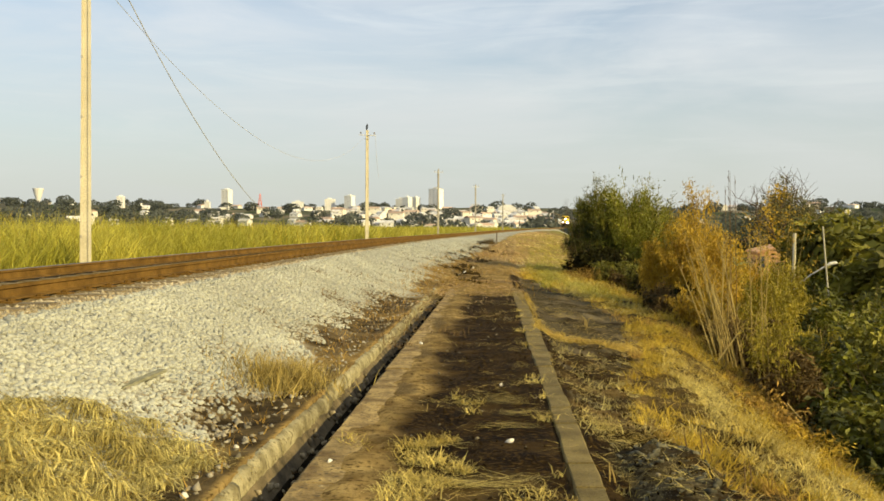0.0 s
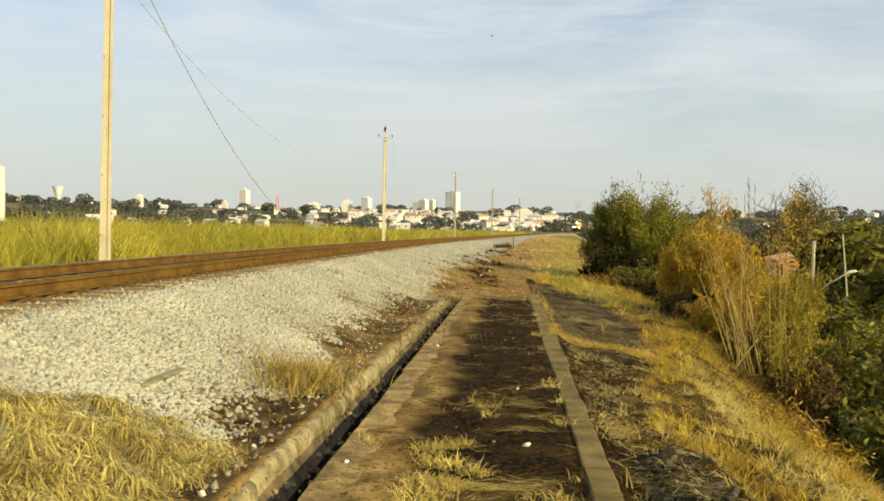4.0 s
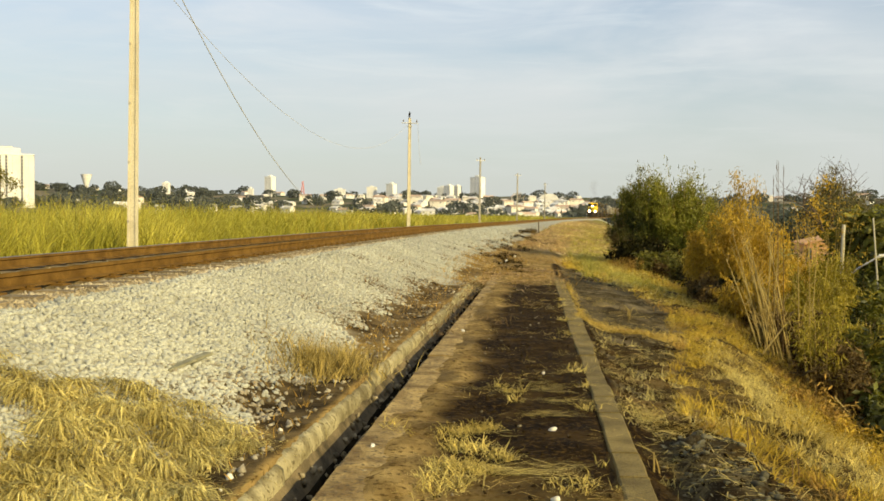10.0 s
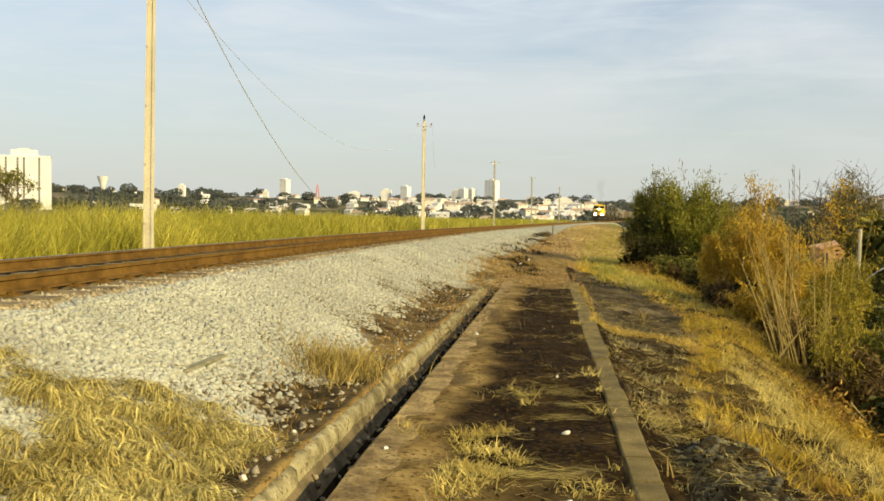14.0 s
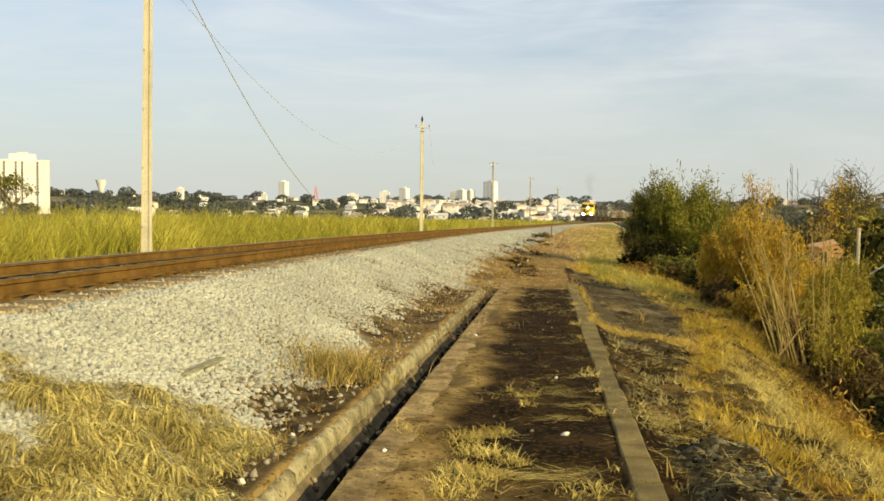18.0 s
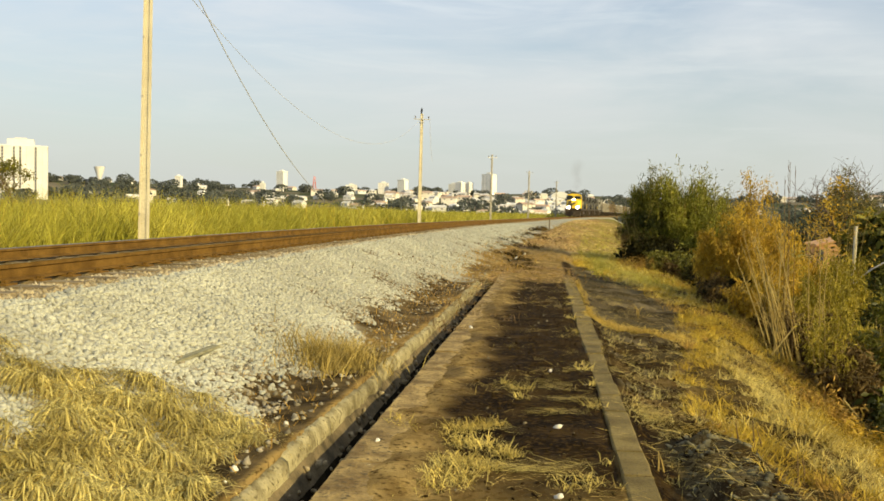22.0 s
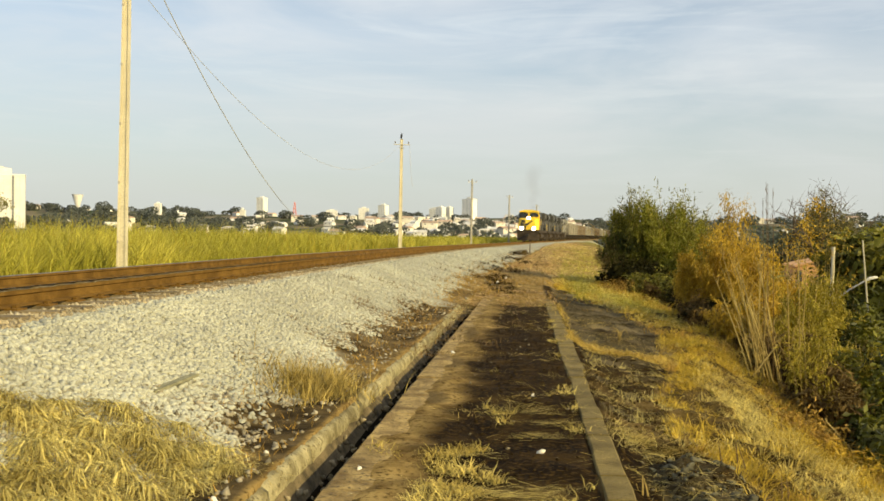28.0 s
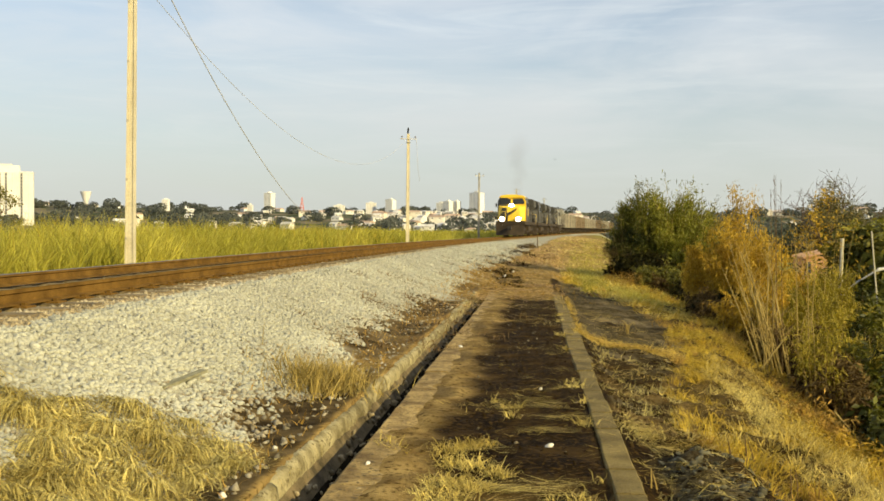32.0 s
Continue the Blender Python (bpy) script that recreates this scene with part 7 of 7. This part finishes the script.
def build_wagon(material):
    ob = thing("hopper_wagon", "dusty open freight wagon with ribbed steel sides", "freight wagon", "wagons of the train")
    shell = bmesh.new()
    for s in (-1, 1):
        box(shell, s * 1.42 - 0.04, s * 1.42 + 0.04, 0.8, WAGON_L - 0.8, 1.15, 3.55)
    box(shell, -1.42, 1.42, 0.8, 0.88, 1.15, 3.55), box(shell, -1.42, 1.42, WAGON_L - 0.88, WAGON_L - 0.8, 1.15, 3.55)
    part("body", shell, material, ob)
    part("floor_pan", boxes((-1.37, 1.37, 0.9, WAGON_L - 0.9, 1.05, 1.25)), M_UNDER, ob)
    part("top_chord", boxes((-1.5, -1.36, 0.75, WAGON_L - 0.75, 3.5, 3.66), (1.36, 1.5, 0.75, WAGON_L - 0.75, 3.5, 3.66), (-1.36, 1.36, 0.75, 0.9, 3.5, 3.66), (-1.36, 1.36, WAGON_L - 0.9, WAGON_L - 0.75, 3.5, 3.66)), material, ob)
    for s in (-1, 1):
        for k in range(9):
            y = 0.95 + k * (WAGON_L - 1.9) / 8
            part("rib", boxes((s * 1.5 - 0.05, s * 1.5 + 0.05, y - 0.07, y + 0.07, 1.15, 3.5)), material, ob)
    part("centre_sill", boxes((-0.25, 0.25, 0.0, WAGON_L, 0.8, 1.08)), M_UNDER, ob)
    load = bmesh.new()
    bmesh.ops.create_grid(load, x_segments=5, y_segments=16, size=1)
    for v in load.verts:
        v.co = Vector((v.co.x * 1.36, WAGON_L / 2 + v.co.y * (WAGON_L / 2 - 0.95), 3.3 + 0.25 * math.cos(v.co.x * 1.4) + 0.08 * math.sin(v.co.y * 19)))
    part("load", load, M_UNDER, ob, "heaped dark load")
    bogie(ob, 2.6, 2, 0.42, 1.75)
    bogie(ob, WAGON_L - 2.6, 2, 0.42, 1.75)
    return ob


def y_along(s):
    """y of the point s metres along the track from y = 0, by small steps."""
    return float(np.interp(s, ARC_S, ARC_Y))


ARC_Y = np.linspace(-5, 760, 4000)
ARC_S = np.concatenate([[0], np.cumsum(np.hypot(np.diff(ARC_Y), np.diff(track_x(ARC_Y))))]) + ARC_Y[0]

FRONT = ((0.0, 357.0), (6.0, 308.0), (13.0, 251.0), (19.0, 202.0), (23.0, 169.0), (25.0, 152.5), (28.0, 127.5), (30.0, 111.5), (32.0, 95.5))


def vehicle_rows(offset, length):
    """Poses of a vehicle whose front is offset metres behind the train's head."""
    rows = []
    for t in [k * 2.0 for k in range(17)]:
        head = float(np.interp(t, [a for a, _ in FRONT], [b for _, b in FRONT]))
        s0 = float(np.interp(head, ARC_Y, ARC_S)) + offset
        ya, yb = y_along(s0 + length * 0.2), y_along(s0 + length * 0.8)
        a = Vector((float(track_x(ya)), ya, float(rail_z(ya)) - 0.015))
        b = Vector((float(track_x(yb)), yb, float(rail_z(yb)) - 0.015))
        d = (b - a).normalized()
        p = a - d * length * 0.2
        rows.append((t, pose(p.x, p.y, p.z, 0, 0, math.degrees(-math.atan2(d.x, d.y)))))
    return rows


TRAIN = []


def build_train():
    off = 0.0
    lead = build_loco(True, 1)
    TRAIN.append((lead, off, LOCO_L))
    off += LOCO_L
    second = build_loco(False, 2)
    for k in range(3):
        if k == 2:
            tail = build_loco(False, 3, True)
            tagged(tail, "faded grey diesel locomotive ahead of the wagons", "locomotive")
        TRAIN.append((second if k == 0 else tail if k == 2 else copy_thing(second, Matrix()), off, LOCO_L))
        off += LOCO_L
    kinds = [build_wagon(M_WAGON), build_wagon(M_WAGON2)]
    used = [False, False]
    for k in range(14):
        i = 1 if k % 5 in (2, 3) else 0
        TRAIN.append((copy_thing(kinds[i], Matrix()) if used[i] else kinds[i], off, WAGON_L))
        used[i] = True
        off += WAGON_L


build_train()

# ---- birds ----


def build_bird(name, label, size, perched=False):
    ob = thing(name, label, "bird")
    body = tube(bmesh.new(), [(0, -0.30 * size, 0), (0, -0.22 * size, 0.02 * size), (0, -0.05 * size, 0), (0, 0.12 * size, 0), (0, 0.22 * size, 0)], [0.02 * size, 0.05 * size, 0.09 * size, 0.07 * size, 0.02 * size], 8)
    part("body", body, M_BIRD, ob, smooth=True)
    part("tail", extrude_profile(bmesh.new(), [(-0.03 * size, 0.0), (0.03 * size, 0.0), (0.03 * size, 0.015 * size), (-0.03 * size, 0.015 * size)], [0.18 * size, 0.42 * size]), M_BIRD, ob)
    for s in (-1, 1):
        w = bmesh.new()
        pts = ((0.05, -0.13, 0.0), (0.3, -0.17, 0.08), (0.62, -0.05, 0.02), (0.3, 0.03, 0.07), (0.05, 0.1, 0.0)) if not perched else ((0.06, -0.15, 0.03), (0.1, -0.1, -0.02), (0.07, 0.35, -0.06), (0.05, 0.3, 0.02), (0.04, 0.0, 0.07))
        a = [w.verts.new((s * x * size, y * size, z * size)) for x, y, z in pts]
        b = [w.verts.new(v.co + Vector((0, 0, 0.012 * size))) for v in a]
        w.faces.new(a), w.faces.new(b[::-1])
        for i in range(5):
            w.faces.new((a[i], b[i], b[(i + 1) % 5], a[(i + 1) % 5]))
        part("wing", w, M_BIRD, ob)
    return ob


perched = build_bird("perched_bird", "black bird perched on the pole's top", 0.75, True)
perched.matrix_basis = pose(-5.36, 66.05, 8.35 + 0.24, -62, 0, 20)

FLIGHTS = (
    (0.36, ((0, 70.0, -40.0, 14.0), (27.6, 16.0, 8.0, 4.0), (28.1, 8.73, 15.38, 3.17), (28.3, 4.71, 14.24, 3.81), (28.45, 1.21, 12.12, 4.11), (28.6, -1.18, 11.03, 4.19), (28.8, -3.14, 12.97, 4.19), (29.0, -5.39, 15.92, 4.11), (29.3, -11.27, 23.75, 3.95), (29.6, -22.35, 33.45, 3.78), (30.2, -40.0, 40.0, 9.0), (32.0, -80.0, 60.0, 14.0))),
    (0.42, ((0, -30.0, -40.0, 22.0), (27.8, 1.0, 4.0, 12.0), (28.3, 0.13, 18.13, 6.85), (28.6, 0.6, 27.12, 5.48), (29.0, 1.27, 45.18, 8.34), (29.3, 1.71, 60.19, 7.98), (29.6, 1.17, 78.17, 6.59), (30.0, 5.85, 95.32, 6.73), (31.0, 8.25, 100.31, 7.68), (32.0, 8.15, 105.71, 9.5))),
    (0.24, ((0, -60.0, -20.0, 8.0), (9.7, -14.0, 6.0, 3.0), (10.2, -9.22, 13.6, 1.76), (10.5, -6.47, 13.72, 2.24), (10.75, -5.63, 17.81, 3.56), (11.0, -4.0, 23.97, 5.5), (11.5, 2.08, 22.38, 6.34), (12.0, 5.36, 17.5, 5.14), (12.3, 8.61, 17.7, 5.3), (13.0, 20.0, 10.0, 9.0), (32.0, 90.0, -60.0, 20.0))),
    (0.30, ((0, 4.0, 10.0, 20.0), (2.5, -0.05, 50.33, 15.77), (3.5, 0.98, 60.21, 9.38), (4.5, 2.16, 50.43, 16.69), (12.4, -3.85, 50.46, 15.54), (13.0, -3.75, 58.1, 6.18), (13.8, -2.21, 60.64, 18.14), (18.3, -4.73, 60.4, 18.03), (19.0, -4.98, 70.28, 14.95), (19.8, -3.28, 60.54, 17.9), (22.4, -19.73, 39.6, 11.78), (23.0, -11.66, 39.84, 8.07), (23.5, -4.09, 44.11, 7.13), (24.0, 4.04, 46.36, 6.29), (24.5, 10.42, 42.55, 6.46), (25.0, 17.24, 36.83, 6.8), (26.0, 34.0, 14.0, 9.0), (27.2, 22.0, -22.0, 12.0), (28.6, -14.0, -30.0, 12.0), (30.0, -38.0, -4.0, 9.0), (30.8, -34.0, 26.0, 7.6), (31.2, -22.13, 39.55, 7.41), (31.4, -15.67, 35.71, 7.81), (31.6, -9.13, 26.86, 6.99), (31.7, -6.85, 23.92, 6.87), (31.85, -4.64, 19.99, 7.03), (32.0, -3.05, 18.05, 7.35))),
)
BIRDS = [(build_bird("flying_bird", "small black bird in flight with spread wings", size), rows) for size, rows in FLIGHTS]


def build_smoke():
    """Thin brown exhaust above the leading locomotive: a drift of faint flecks."""
    m = bpy.data.materials.new("thin_smoke")
    m.use_nodes = True
    nt = m.node_tree
    b, tr, ms = nt.nodes["Principled BSDF"], nt.nodes.new("ShaderNodeBsdfTransparent"), nt.nodes.new("ShaderNodeMixShader")
    b.inputs["Base Color"].default_value, b.inputs["Roughness"].default_value = (0.16, 0.11, 0.07, 1), 1.0
    puff, fade = nt.nodes.new("ShaderNodeAttribute"), nt.nodes.new("ShaderNodeMapRange")
    puff.attribute_name = "thickness"
    fade.interpolation_type = "SMOOTHSTEP"
    fade.inputs["To Max"].default_value = 0.085
    nt.links.new(puff.outputs["Fac"], fade.inputs["Value"]), nt.links.new(fade.outputs["Result"], ms.inputs["Fac"])
    nt.links.new(tr.outputs["BSDF"], ms.inputs[1]), nt.links.new(b.outputs["BSDF"], ms.inputs[2])
    nt.links.new(ms.outputs["Shader"], nt.nodes["Material Output"].inputs["Surface"])
    rng = np.random.default_rng(61)
    n = 6
    h = np.arange(n) / (n - 1)
    P = np.stack([rng.normal(0, 0.18, n) - 0.5 * h, 9.8 + 4.5 * h, 4.9 + 5.6 * h], -1)
    size = 0.85 + 1.05 * h
    a = np.arange(12) / 12 * 2 * np.pi
    rings = [np.zeros((1, 3))] + [np.stack([f * np.cos(a), 0.12 * f * np.sin(3 * a), f * np.sin(a)], -1) for f in (0.5, 1.0)]
    disc = np.concatenate(rings)
    tri = [(0, 1 + k, 1 + (k + 1) % 12) for k in range(12)] + [q for k in range(12) for q in ((1 + k, 13 + k, 13 + (k + 1) % 12), (1 + k, 13 + (k + 1) % 12, 1 + (k + 1) % 12))]
    V = disc[None] * size[:, None, None] + P[:, None, :]
    F = np.array(tri)[None] + (np.arange(n) * len(disc))[:, None, None]
    ob = sheet("exhaust_smoke", V.reshape(-1, 3), F.reshape(-1, 3), m)
    thick = np.tile(np.concatenate([[1.0], np.full(12, 0.5), np.zeros(12)]), n)
    ob.data.attributes.new("thickness", "FLOAT", "POINT").data.foreach_set("value", thick.astype(np.float32))
    return tagged(ob, "thin brown exhaust smoke drifting above the locomotive", "smoke", kind="stuff")


SMOKE = build_smoke()


# ---- what moves ----


def flight(rows):
    """Poses along a bird's way, each facing where it goes next, banked a little."""
    out, turn = [], None
    for i, (t, x, y, z) in enumerate(rows):
        a, b = (rows[i], rows[i + 1]) if i + 1 < len(rows) else (rows[i - 1], rows[i])
        want = math.degrees(math.atan2(b[1] - a[1], -(b[2] - a[2])))
        if turn is None:
            turn = want
        d = (want - turn + 180) % 360 - 180
        turn += max(-70, min(70, d))
        out.append((t, pose(x, y, z, 0, max(-25, min(25, d * 0.3)), turn)))
    if out[-1][0] < 32.0:
        out.append((32.0, out[-1][1]))
    return out


def motions():
    for ob, off, length in TRAIN:
        walk(ob, vehicle_rows(off, length))
    walk(SMOKE, vehicle_rows(0.0, LOCO_L))
    for ob, rows in BIRDS:
        walk(ob, flight(rows))
        for side, wing in zip((-1, 1), [c for c in ob.children if c.name.startswith("wing")]):
            walk(wing, [(k * 0.2, pose(0, 0, 0, 0, side * (26 if k % 2 else -18), 0)) for k in range(161)])


motions()
